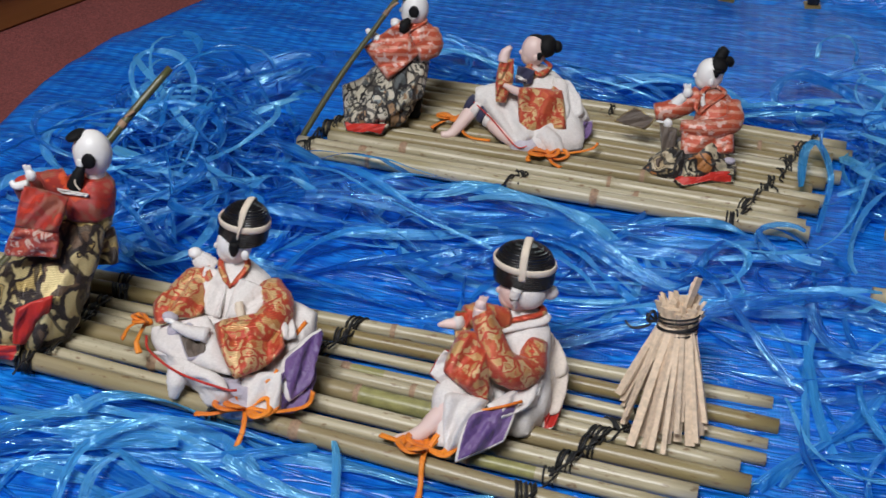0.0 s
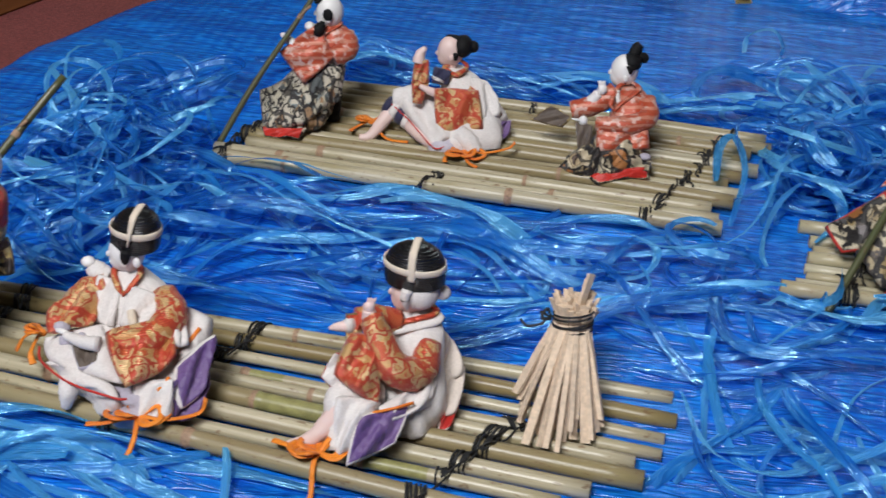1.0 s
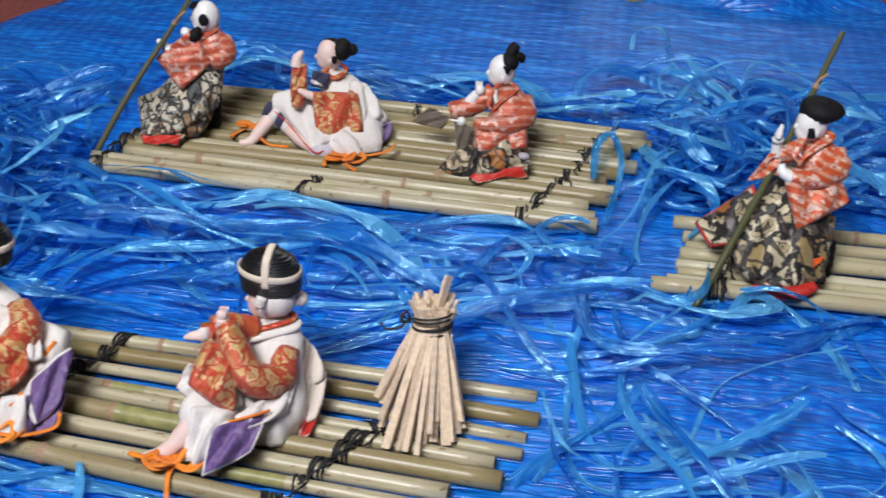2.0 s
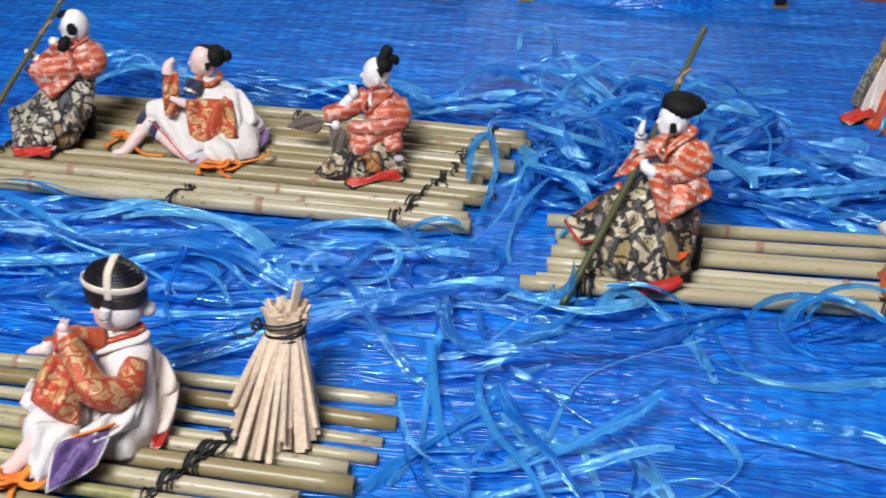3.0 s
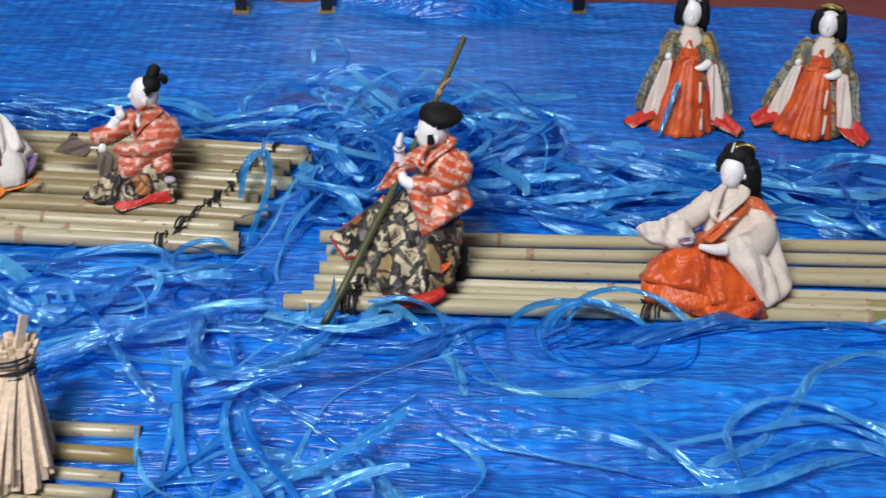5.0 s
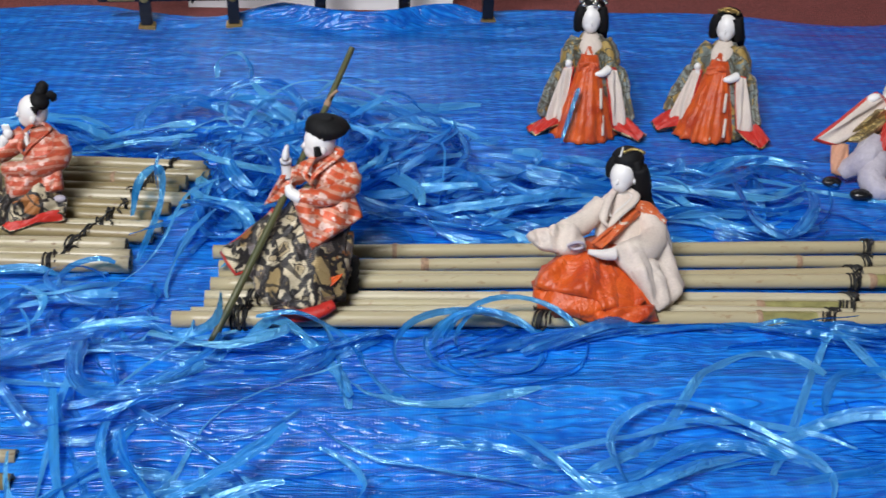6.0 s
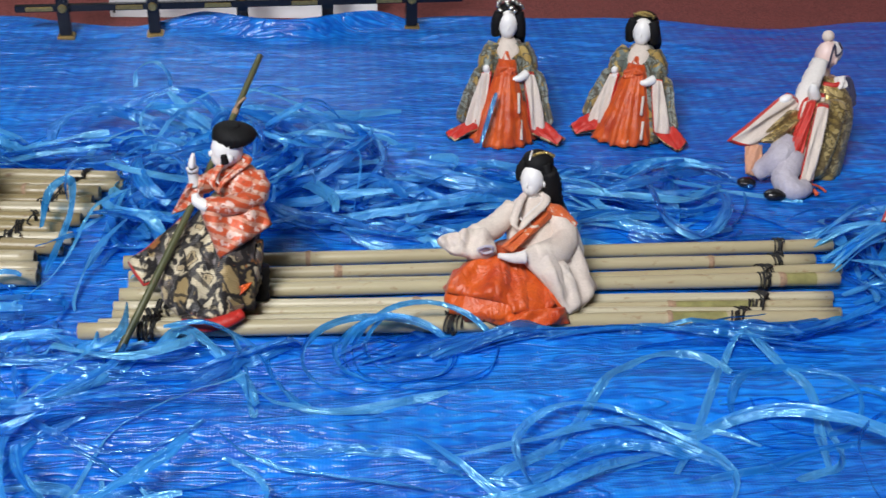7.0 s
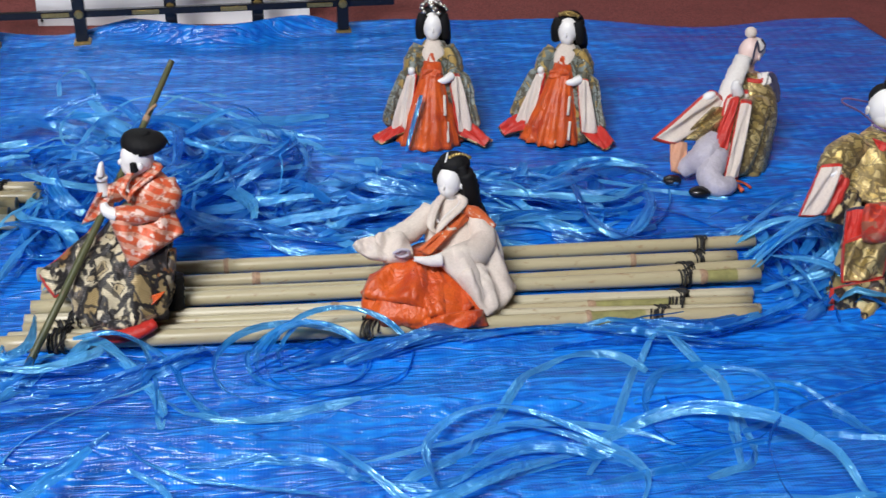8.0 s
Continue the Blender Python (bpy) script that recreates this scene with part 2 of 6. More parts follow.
RED_BROC = brocade("red_gold_brocade", [(0.62, 0.36, 0.13), (0.60, 0.10, 0.035), (0.74, 0.50, 0.24), (0.56, 0.25, 0.08), (0.62, 0.32, 0.12), (0.62, 0.12, 0.04)], (0.56, 0.06, 0.025), 78, 0.05, 0.22, 0.42)
DARK_RED = brocade("dark_red_brocade", [(0.62, 0.045, 0.018), (0.50, 0.03, 0.015), (0.34, 0.10, 0.06), (0.74, 0.09, 0.02)], (0.40, 0.03, 0.02), 40, 0.02, 0.08)
SCALE = brocade("red_scale_brocade", [(0.66, 0.44, 0.36), (0.55, 0.10, 0.05), (0.68, 0.50, 0.42)], (0.45, 0.05, 0.03), 150, 0.1, 0.1)
BROWN_BROC = brocade("brown_cream_brocade", [(0.50, 0.40, 0.24), (0.10, 0.08, 0.07), (0.60, 0.52, 0.36), (0.16, 0.14, 0.14), (0.38, 0.15, 0.04), (0.40, 0.29, 0.13), (0.12, 0.10, 0.09)], (0.018, 0.015, 0.015), 42, 0.06, 0.22, 0.42, (1.3, 1.3, 0.75))
PALE_BROC = brocade("cream_flower_brocade", [(0.62, 0.56, 0.42), (0.10, 0.11, 0.11), (0.66, 0.60, 0.48), (0.24, 0.28, 0.28), (0.64, 0.58, 0.44), (0.34, 0.20, 0.10), (0.60, 0.54, 0.40)], (0.022, 0.018, 0.018), 62, 0.05, 0.10, 0.45, (1.2, 1.2, 0.8))
GOLD_BROC = brocade("gold_brocade", [(0.66, 0.48, 0.16), (0.36, 0.26, 0.10), (0.80, 0.63, 0.28), (0.48, 0.34, 0.11)], (0.24, 0.17, 0.07), 85, 0.05, 0.55, 0.36)
GOLD_DARK = brocade("dark_gold_brocade", [(0.52, 0.38, 0.14), (0.11, 0.075, 0.05), (0.70, 0.57, 0.28), (0.18, 0.11, 0.065)], (0.03, 0.02, 0.018), 42, 0.06, 0.35, 0.4, (1, 1, 0.8))
GREEN_GOLD = brocade("grey_green_gold_brocade", [(0.22, 0.27, 0.26), (0.48, 0.34, 0.11), (0.30, 0.34, 0.31), (0.42, 0.28, 0.08), (0.17, 0.20, 0.18)], (0.10, 0.09, 0.06), 75, 0.03, 0.3, 0.45)
STRIPE = striped("orange_white_striped_silk", (0.56, 0.085, 0.025), (0.60, 0.27, 0.18), (0.78, 0.62, 0.54), (radians(20), radians(-18), 0))
STRIPE2 = striped("rust_striped_silk", (0.44, 0.065, 0.025), (0.54, 0.20, 0.13), (0.66, 0.48, 0.42), (radians(10), radians(5), 0), 110)
BROWN = cloth("brown_silk", (0.10, 0.075, 0.06), (0.16, 0.12, 0.09), 400, 0.6)
PEACH = cloth("peach_silk", (0.70, 0.36, 0.22), (0.6, 0.28, 0.17), 500, 0.6)
SASH = brocade("orange_white_tie_dye", [(0.70, 0.14, 0.03), (0.74, 0.17, 0.03), (0.68, 0.12, 0.02), (0.8, 0.66, 0.55)], (0.70, 0.13, 0.03), 150, 0.05, 0.0, 0.6)
BAMBOO = bamboo_mat("dried_bamboo", (0.55, 0.485, 0.335), (0.16, 0.085, 0.038), (0.28, 0.23, 0.10))
BAMBOO_PALE = bamboo_mat("pale_bamboo", (0.64, 0.59, 0.44), (0.30, 0.20, 0.11), (0.46, 0.42, 0.26))
POLE_GREEN = bamboo_mat("green_bamboo", (0.10, 0.105, 0.045), (0.13, 0.085, 0.04), (0.06, 0.08, 0.03))
NODE = plain("bamboo_node", (0.42, 0.27, 0.17), 0.7, 0, 400, 0.5)
FRESH = plain("fresh_bamboo_skin", (0.33, 0.31, 0.12), 0.4, 0, 120, 0.45)
PITH = plain("bamboo_cut", (0.36, 0.30, 0.19), 0.8, 0, 500, 0.4)
TWINE = plain("black_cord", (0.012, 0.012, 0.013), 0.55, 0, 800, 0.4, 0.6)
STRAW = plain("split_wood", (0.78, 0.61, 0.45), 0.75, 0, 260, 0.35, 0.5)
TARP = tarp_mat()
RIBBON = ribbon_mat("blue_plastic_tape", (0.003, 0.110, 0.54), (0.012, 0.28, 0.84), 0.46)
# same tape in a paler base colour that stands in for its highlights
RIBBON_PAINTED_SHEEN = ribbon_mat("painted_sheen_blue_plastic_tape", (0.030, 0.36, 0.90), (0.17, 0.63, 0.98), 0.36)
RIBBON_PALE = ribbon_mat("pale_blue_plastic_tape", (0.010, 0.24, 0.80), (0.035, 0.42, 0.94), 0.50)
CARPET = carpet_mat()
WOOD = wood_mat("varnished_wood", (0.16, 0.060, 0.018), (0.30, 0.12, 0.035))
WALL = plain("plaster", (0.15, 0.14, 0.12), 0.9, 0, 30, 0.08)
MAROON = plain("maroon_wall_cloth", (0.78, 0.06, 0.09), 0.85, 0, 90, 0.2)
BOARD = plain("white_board", (0.80, 0.80, 0.82), 0.6, 0, 60, 0.04)


# ---------------------------------------------------------------- mesh helpers
def smooth(me):
    me.polygons.foreach_set("use_smooth", [True] * len(me.polygons))


def part(name, bm, material, parent, label=""):
    me = bpy.data.meshes.new(name)
    bm.to_mesh(me)
    bm.free()
    for m in material if isinstance(material, (list, tuple)) else [material]:
        me.materials.append(m)
    ob = new(name, me)
    ob.parent = parent
    if label:
        tagged(ob, label)
    return ob


def box(bm, x0, y0, z0, x1, y1, z1, bevel=0.0, mi=0):
    r = bmesh.ops.create_cube(bm, size=1)["verts"]
    for v in r:
        v.co = Vector(((x0 + x1) / 2 + v.co.x * (x1 - x0), (y0 + y1) / 2 + v.co.y * (y1 - y0), (z0 + z1) / 2 + v.co.z * (z1 - z0)))
    faces = {f for v in r for f in v.link_faces}
    for f in faces:
        f.material_index = mi
    if bevel:
        bmesh.ops.bevel(bm, geom=list({e for f in faces for e in f.edges}), offset=bevel, segments=2, affect="EDGES")


def frames_along(pts, up=Vector((0, 0, 1))):
    """Side and normal directions along a line of points."""
    out = []
    for i in range(len(pts)):
        d = (pts[min(i + 1, len(pts) - 1)] - pts[max(i - 1, 0)]).normalized()
        s = d.cross(up)
        if s.length < 1e-4:
            s = d.cross(Vector((1, 0, 0)))
        s.normalize()
        out.append((s, s.cross(d).normalized()))
    return out


def spline(ctrl, n):
    """A smooth line through a few control points (Catmull-Rom)."""
    c = [Vector(p) for p in ctrl]
    c = [c[0] * 2 - c[1], *c, c[-1] * 2 - c[-2]]
    out = []
    for k in range(n):
        u = k / (n - 1) * (len(c) - 3)
        i = min(int(u), len(c) - 4)
        u -= i
        a, b, d, e = c[i : i + 4]
        out.append(0.5 * ((2 * b) + (d - a) * u + (2 * a - 5 * b + 4 * d - e) * u * u + (3 * b - a - 3 * d + e) * u ** 3))
    return out


def ring_faces(bm, rings, mi, cap=True):
    n = len(rings[0])
    for a, b in zip(rings, rings[1:]):
        for i in range(n):
            f = bm.faces.new((a[i], a[(i + 1) % n], b[(i + 1) % n], b[i]))
            f.material_index, f.smooth = mi, True
    if cap:
        for r, flip in ((rings[0], True), (rings[-1], False)):
            f = bm.faces.new(list(reversed(r)) if flip else r)
            f.material_index, f.smooth = mi, True


class Doll:
    """Everything of one doll, gathered in a single mesh; heights are above the sheet, places from the doll's foot."""

    def __init__(self, x, y, zb, seed):
        self.bm, self.mats, self.at = bmesh.new(), [], (x, y, zb)
        self.rnd = random.Random(seed)

    def mi(self, m):
        if m not in self.mats:
            self.mats.append(m)
        return self.mats.index(m)

    def blob(self, c, r, m, rot=(0, 0, 0), seg=18):
        vs = bmesh.ops.create_uvsphere(self.bm, u_segments=seg, v_segments=seg * 2 // 3, radius=1)["verts"]
        t = Matrix.LocRotScale(c, Euler([radians(a) for a in rot]), Vector(r))
        k = self.mi(m)
        for v in vs:
            v.co = t @ v.co
        for f in {f for v in vs for f in v.link_faces}:
            f.material_index, f.smooth = k, True

    def robe(self, rings, m, folds=9, amp=0.06, n=48, steps=5):
        """A skirt or body: flat ellipses (x, y, z, rx, ry) one above another, with soft folds deeper at the hem."""
        k, ph = self.mi(m), self.rnd.uniform(0, 6)
        rows = []
        total = (len(rings) - 1) * steps
        line = spline([r[:3] for r in rings], total + 1)
        rad = spline([(r[3], r[4], 0) for r in rings], total + 1)
        for j in range(total + 1):
            depth = amp * (1.15 - j / total)
            row = []
            for i in range(n):
                a = 2 * math.pi * i / n
                w = 1 + depth * (0.7 - 1.5 * abs(math.sin(folds * 0.5 * a + ph * 0.5 + 0.7 * j / total)) ** 1.5 * 0.9 + math.sin((folds * 2 - 3) * a + ph * 2) * 0.3)
                w += 1.6 * depth * (0.3 - abs(noise.noise((math.cos(a) * 3 + ph, math.sin(a) * 3, j * 0.22))))
                row.append(self.bm.verts.new((line[j].x + max(rad[j].x, 1e-4) * w * math.cos(a), line[j].y + max(rad[j].y, 1e-4) * w * math.sin(a), line[j].z)))
            rows.append(row)
        ring_faces(self.bm, rows, k)

    def limb(self, ctrl, radii, m, flat=1.0, n=14, steps=16, wrinkle=0.05, thin=1.0):
        """A sleeve, arm, leg or cord along a few points, with a radius at each."""
        k = self.mi(m)
        pts = spline(ctrl, steps)
        rad = spline([(r, 0, 0) for r in radii], steps)
        rows = []
        for j, (p, (s, u)) in enumerate(zip(pts, frames_along(pts))):
            r = max(rad[j].x, 1e-4)
            rows.append([self.bm.verts.new(p + (s * math.cos(a) * thin + u * math.sin(a) * flat) * r * (1 + wrinkle * math.sin(3 * a + j * 1.7))) for a in (2 * math.pi * i / n for i in range(n))])
        ring_faces(self.bm, rows, k)

    def slab(self, a, b, c, d, th, m, edge=None, n=20, wave=0.0, soft=0.10):
        """A hanging sleeve or fold of cloth: a padded sheet between four corners, with an edging band if wanted."""
        a, b, c, d = (Vector(p) for p in (a, b, c, d))
        nor = (c - a).cross(d - b).normalized()
        k, ke = self.mi(m), self.mi(edge or m)
        ph = self.rnd.uniform(0, 6)
        drape = 0.016 * ((b - a).length + (d - a).length)
        sheets = []
        for side in (1, -1):
            g = []
            for j in range(n + 1):
                v = j / n
                row = []
                for i in range(n + 1):
                    u = i / n
                    su, sv = 2 * u - 1, 2 * v - 1
                    ru, rv = 0.5 + 0.5 * su * math.sqrt(1 - soft * sv * sv), 0.5 + 0.5 * sv * math.sqrt(1 - soft * su * su)
                    p = (a * (1 - ru) + b * ru) * (1 - rv) + (d * (1 - ru) + c * ru) * rv
                    p = p + nor * drape * noise.noise((p.x * 55 + ph, p.y * 55, p.z * 55))
                    puff = (1 - (2 * u - 1) ** 8) * (1 - (2 * v - 1) ** 8)
                    bend = wave * math.sin(u * 5 + ph + v * 1.5) + 0.35 * wave * math.sin(u * 11 + v * 4 + ph)
                    crease = 0.20 * th * math.sin(9 * u + 5 * v + ph) + 0.0030 * (0.30 - abs(noise.noise((u * 5.5 + ph + v * 1.6, v * 2.4 + ph, side * 3.0)))) + 0.0010 * (0.3 - abs(noise.noise((u * 11 + ph, v * 7, side * 5.0))))
                    if side < 0 and (i in (0, n) or j in (0, n)):
                        row.append(sheets[0][j][i])
                    else:
                        row.append(self.bm.verts.new(p + nor * (side * (th * 0.40 * (0.25 + 0.75 * puff) * (0 if i in (0, n) or j in (0, n) else 1)) + bend + crease * puff)))
                g.append(row)
            sheets.append(g)
            for j in range(n):
                for i in range(n):
                    q = (g[j][i], g[j][i + 1], g[j + 1][i + 1], g[j + 1][i])
                    f = self.bm.faces.new(q if side > 0 else q[::-1])
                    f.smooth = True
                    f.material_index = ke if (i in (0, n - 1) or j in (0, n - 1)) else k

    def bow(self, c, size, m, loops=4, tails=()):
        """A tied cord: loops lying round a knot, and loose ends."""
        x, y, z = c
        for i in range(loops):
            a = self.rnd.uniform(0, 6.28)
            l = size * self.rnd.uniform(0.6, 1.1)
            dx, dy = math.cos(a) * l, math.sin(a) * l * 0.6
            px, py = -dy * 0.45, dx * 0.45
            up = self.rnd.uniform(0.003, 0.009)
            self.limb([(x, y, z), (x + dx * 0.6 + px, y + dy * 0.6 + py, z + up), (x + dx, y + dy, z + up * 0.7), (x + dx * 0.6 - px, y + dy * 0.6 - py, z + up * 0.4), (x, y, z + 0.001)], [0.0023] * 5, m, 0.40, 7, 20)
        for tail in tails:
            self.limb([(x, y, z + 0.002), *tail], [0.0019] * len(tail) + [0.0026], m, 0.45, 7, 16)
        self.blob(c, (0.004, 0.003, 0.003), m, seg=10)

    def done(self, label, group="dolls on the blue sheet"):
        for v in self.bm.verts:
            v.co.z -= self.at[2]
        bmesh.ops.recalc_face_normals(self.bm, faces=self.bm.faces)
        ob = part("doll", self.bm, self.mats, None)
        ob.location = self.at
        return tagged(ob, label, "doll", group)

    def head(self, c, face, skin=None, r=0.0125):
        """A plain egg-shaped head on a neck, turned to face the given heading (degrees, 0 is towards +x)."""
        skin = skin or SKIN
        a = radians(face)
        fx, fy = math.cos(a), math.sin(a)
        self.blob(c, (r * 1.0, r * 0.93, r * 1.20), skin, (0, 0, face), 22)
        self.blob((c[0] + fx * r * 0.25, c[1] + fy * r * 0.25, c[2] - r * 0.45), (r * 0.78, r * 0.72, r * 0.8), skin, (0, 0, face))
        self.blob((c[0] + fx * r * 1.02, c[1] + fy * r * 1.02, c[2] - r * 0.15), (r * 0.16, r * 0.11, r * 0.22), skin, (0, -18, face), 8)
        for s in (1, -1):
            self.blob((c[0] - fy * s * r * 0.98, c[1] + fx * s * r * 0.98, c[2] - r * 0.25), (r * 0.22, r * 0.10, r * 0.30), skin, (0, 0, face), 8)
        self.limb([(c[0], c[1], c[2] - r * 0.8), (c[0] - fx * 0.001, c[1] - fy * 0.001, c[2] - r * 2.3)], [r * 0.5, r * 0.58], skin, wrinkle=0)

    def fist(self, c, skin, size=0.0045, dirn=(0, 0, 1)):
        d = Vector(dirn).normalized()
        c = Vector(c)
        self.blob(c, (size * 0.9, size * 0.7, size), skin, seg=10)
        for k in range(4):
            o = Vector(((k - 1.5) * size * 0.32, 0.0, 0))
            self.limb([c + o, c + o + d * size * 1.1, c + o * 1.1 + d * size * (1.7 + 0.15 * (k % 2))], [size * 0.24, size * 0.2, size * 0.14], skin, n=6, steps=6, wrinkle=0)


# ---------------------------------------------------------------- the room
def slab_wall(name, x0, y0, z0, x1, y1, z1, m, label, category):
    bm = bmesh.new()
    box(bm, x0, y0, z0, x1, y1, z1)
    return tagged(part(name, bm, m, None), label, category, kind="structure")


slab_wall("floor", -3.1, -3.1, -0.12, 3.1, 3.1, -0.004, CARPET, "red-brown looped carpet floor under the sheet", "floor")
slab_wall("ceiling", -3.1, -3.1, 2.45, 3.1, 3.1, 2.55, WALL, "plain pale plaster ceiling of the room", "ceiling")
slab_wall("wall_east", 3.0, -1.55, -0.004, 3.1, 2.3, 2.45, WALL, "plain pale plaster wall of the room", "wall")
slab_wall("wall_west", -3.1, -1.55, -0.004, -3.0, 2.3, 2.45, WALL, "plain pale plaster wall of the room", "wall")
slab_wall("wall_north_red", 0.75, 2.3, -0.004, 3.0, 2.4, 2.45, MAROON, "wall hung with plain maroon cloth", "wall")


def wall_with_opening(name, along, place, lo, hi, a, b, z0, z1):
    """A wall with one window opening that goes right through it."""
    bm = bmesh.new()
    p0, p1 = (place - 0.1, place)
    for u0, u1, w0, w1 in ((lo, a, -0.004, 2.45), (b, hi, -0.004, 2.45), (a, b, -0.004, z0), (a, b, z1, 2.45)):
        if along == "y":
            box(bm, p0, u0, w0, p1, u1, w1)
        else:
            box(bm, u0, p0, w0, u1, p1, w1)
    return tagged(part(name, bm, WALL, None), "plain pale plaster wall with a window opening", "wall", kind="structure")


wall_with_opening("wall_north", "x", 2.4, -3.0, 0.75, -1.06, 0.46, 1.92, 2.32)
wall_with_opening("wall_south", "x", -1.55, -3.0, 3.0, -1.42, -0.28, 1.68, 2.28)


# ---------------------------------------------------------------- the blue sheet
def far_edge(x):
    return 0.775 + 0.022 * math.sin(x * 7.3 + 0.9) + 0.010 * math.sin(x * 19 + 2.0)


def left_edge(y):
    return -1.166 + 0.006 * math.sin(y * 22) + max(0.0, y - 0.345) * 0.42


def right_edge(y):
    return 0.742 - max(0.0, y - 0.66) * 0.15 + 0.004 * math.sin(y * 17)


def fold_line(x):
    return -0.048 + 0.008 * math.sin(x * 5.5 + 1.0) + 0.075 * max(0.0, x - 0.02)


def step(a, b, v):
    v = min(1.0, max(0.0, (v - a) / (b - a)))
    return v * v * (3 - 2 * v)


def sheet_height(x, y):
    """Height of the crumpled sheet above the floor."""
    h = 0.006 + 0.004 * noise.noise((x * 4, y * 5, 0.3)) + 0.0046 * noise.noise((x * 6 + 3, y * 24, 1.7))
    wr = noise.noise((x * 10 + 2.2 * noise.noise((x * 3, y * 3, 5)), y * 85 + 9 * noise.noise((x * 2.4, y * 3, 8)), 4.1))
    h += 0.0034 * (1 - abs(wr) * 1.6) * (0.5 + 0.5 * noise.noise((x * 3, y * 4, 9.0)))
    along = step(-0.56, -0.42, x) * (1 - step(0.48, 0.66, x))
    d = fold_line(x) - y
    h += 0.021 * along * (math.exp(-d / 0.085) if d > 0 else math.exp(d / 0.006))
    h += 0.020 * step(0.06, 0.26, x) * step(0.13, 0.27, -y)
    pleat = noise.noise((x * 6 + 1.5 * noise.noise((x * 4, y * 5, 2)), y * 105 + 7 * noise.noise((x * 2.6, y * 4, 6)), 7.7))
    h += 0.0011 * (0.4 - abs(pleat)) * (0.6 + 0.8 * noise.noise((x * 4, y * 5, 3.0)))
    d2 = -0.115 + 0.014 * math.sin(x * 9) - y
    h += 0.008 * step(-0.35, -0.2, x) * math.exp(-(d2 / 0.03) ** 2)
    swell = step(-0.42, -0.28, x) * (1 - step(-0.11, -0.07, y))
    h += 0.0032 * swell * (1 + math.sin(y * 62 + 1.6 * math.sin(x * 8.5) + 3.0 * noise.noise((x * 4, y * 6, 1.3))))
    yr = 0.752 - 0.042 * math.exp(-((x + 0.17) / 0.085) ** 2)
    h += 0.024 * step(-0.40, -0.28, x) * (1 - step(-0.06, 0.03, x)) * math.exp(-((y - yr) / 0.014) ** 2)
    return max(h, 0.001)


def blue_sheet():
    nx, ny = 330, 560
    verts, faces = [], []
    for j in range(ny + 1):
        v = j / ny
        for i in range(nx + 1):
            u = i / nx
            xm = -1.166 + 1.908 * u
            y = -0.62 + v * (far_edge(xm) + 0.62)
            x = left_edge(y) * (1 - u) + right_edge(y) * u
            rim = min(u * 1.9, (1 - u) * 1.9, 1.4 * (1 - v))
            verts.append((x, y, sheet_height(x, y) if rim > 0.02 else 0.001 + (sheet_height(x, y) - 0.001) * (0.35 + 0.65 * rim / 0.02)))
    w = nx + 1
    for j in range(ny):
        for i in range(nx):
            k = j * w + i
            faces.append((k, k + 1, k + w + 1, k + w))
    me = bpy.data.meshes.new("tarpaulin")
    me.from_pydata(verts, [], faces)
    smooth(me)
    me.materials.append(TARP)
    ob = new("tarpaulin", me)
    mod = ob.modifiers.new("thickness", "SOLIDIFY")
    mod.thickness, mod.offset = 0.0006, -1
    return tagged(ob, "creased bright blue woven plastic tarpaulin spread over the carpet", "tarpaulin", kind="structure")


blue_sheet()


# ---------------------------------------------------------------- wooden plinth by the carpet's side
def wooden_plinth():
    root = tagged(new("wooden_plinth"), "dark varnished wooden plinth standing on the carpet", "plinth")
    root.matrix_world = pose(-1.262, 0.406, -0.004, 0, 0, -18.5)
    bm = bmesh.new()
    box(bm, -0.30, -1.3, 0.0, -0.012, 1.4, 0.05, 0.003)
    part("base_board", bm, WOOD, root, "dark recessed wooden base board")
    bm = bmesh.new()
    box(bm, -0.32, -1.32, 0.05, 0.0, 1.42, 0.15, 0.006)
    part("top_board", bm, WOOD, root)


wooden_plinth()


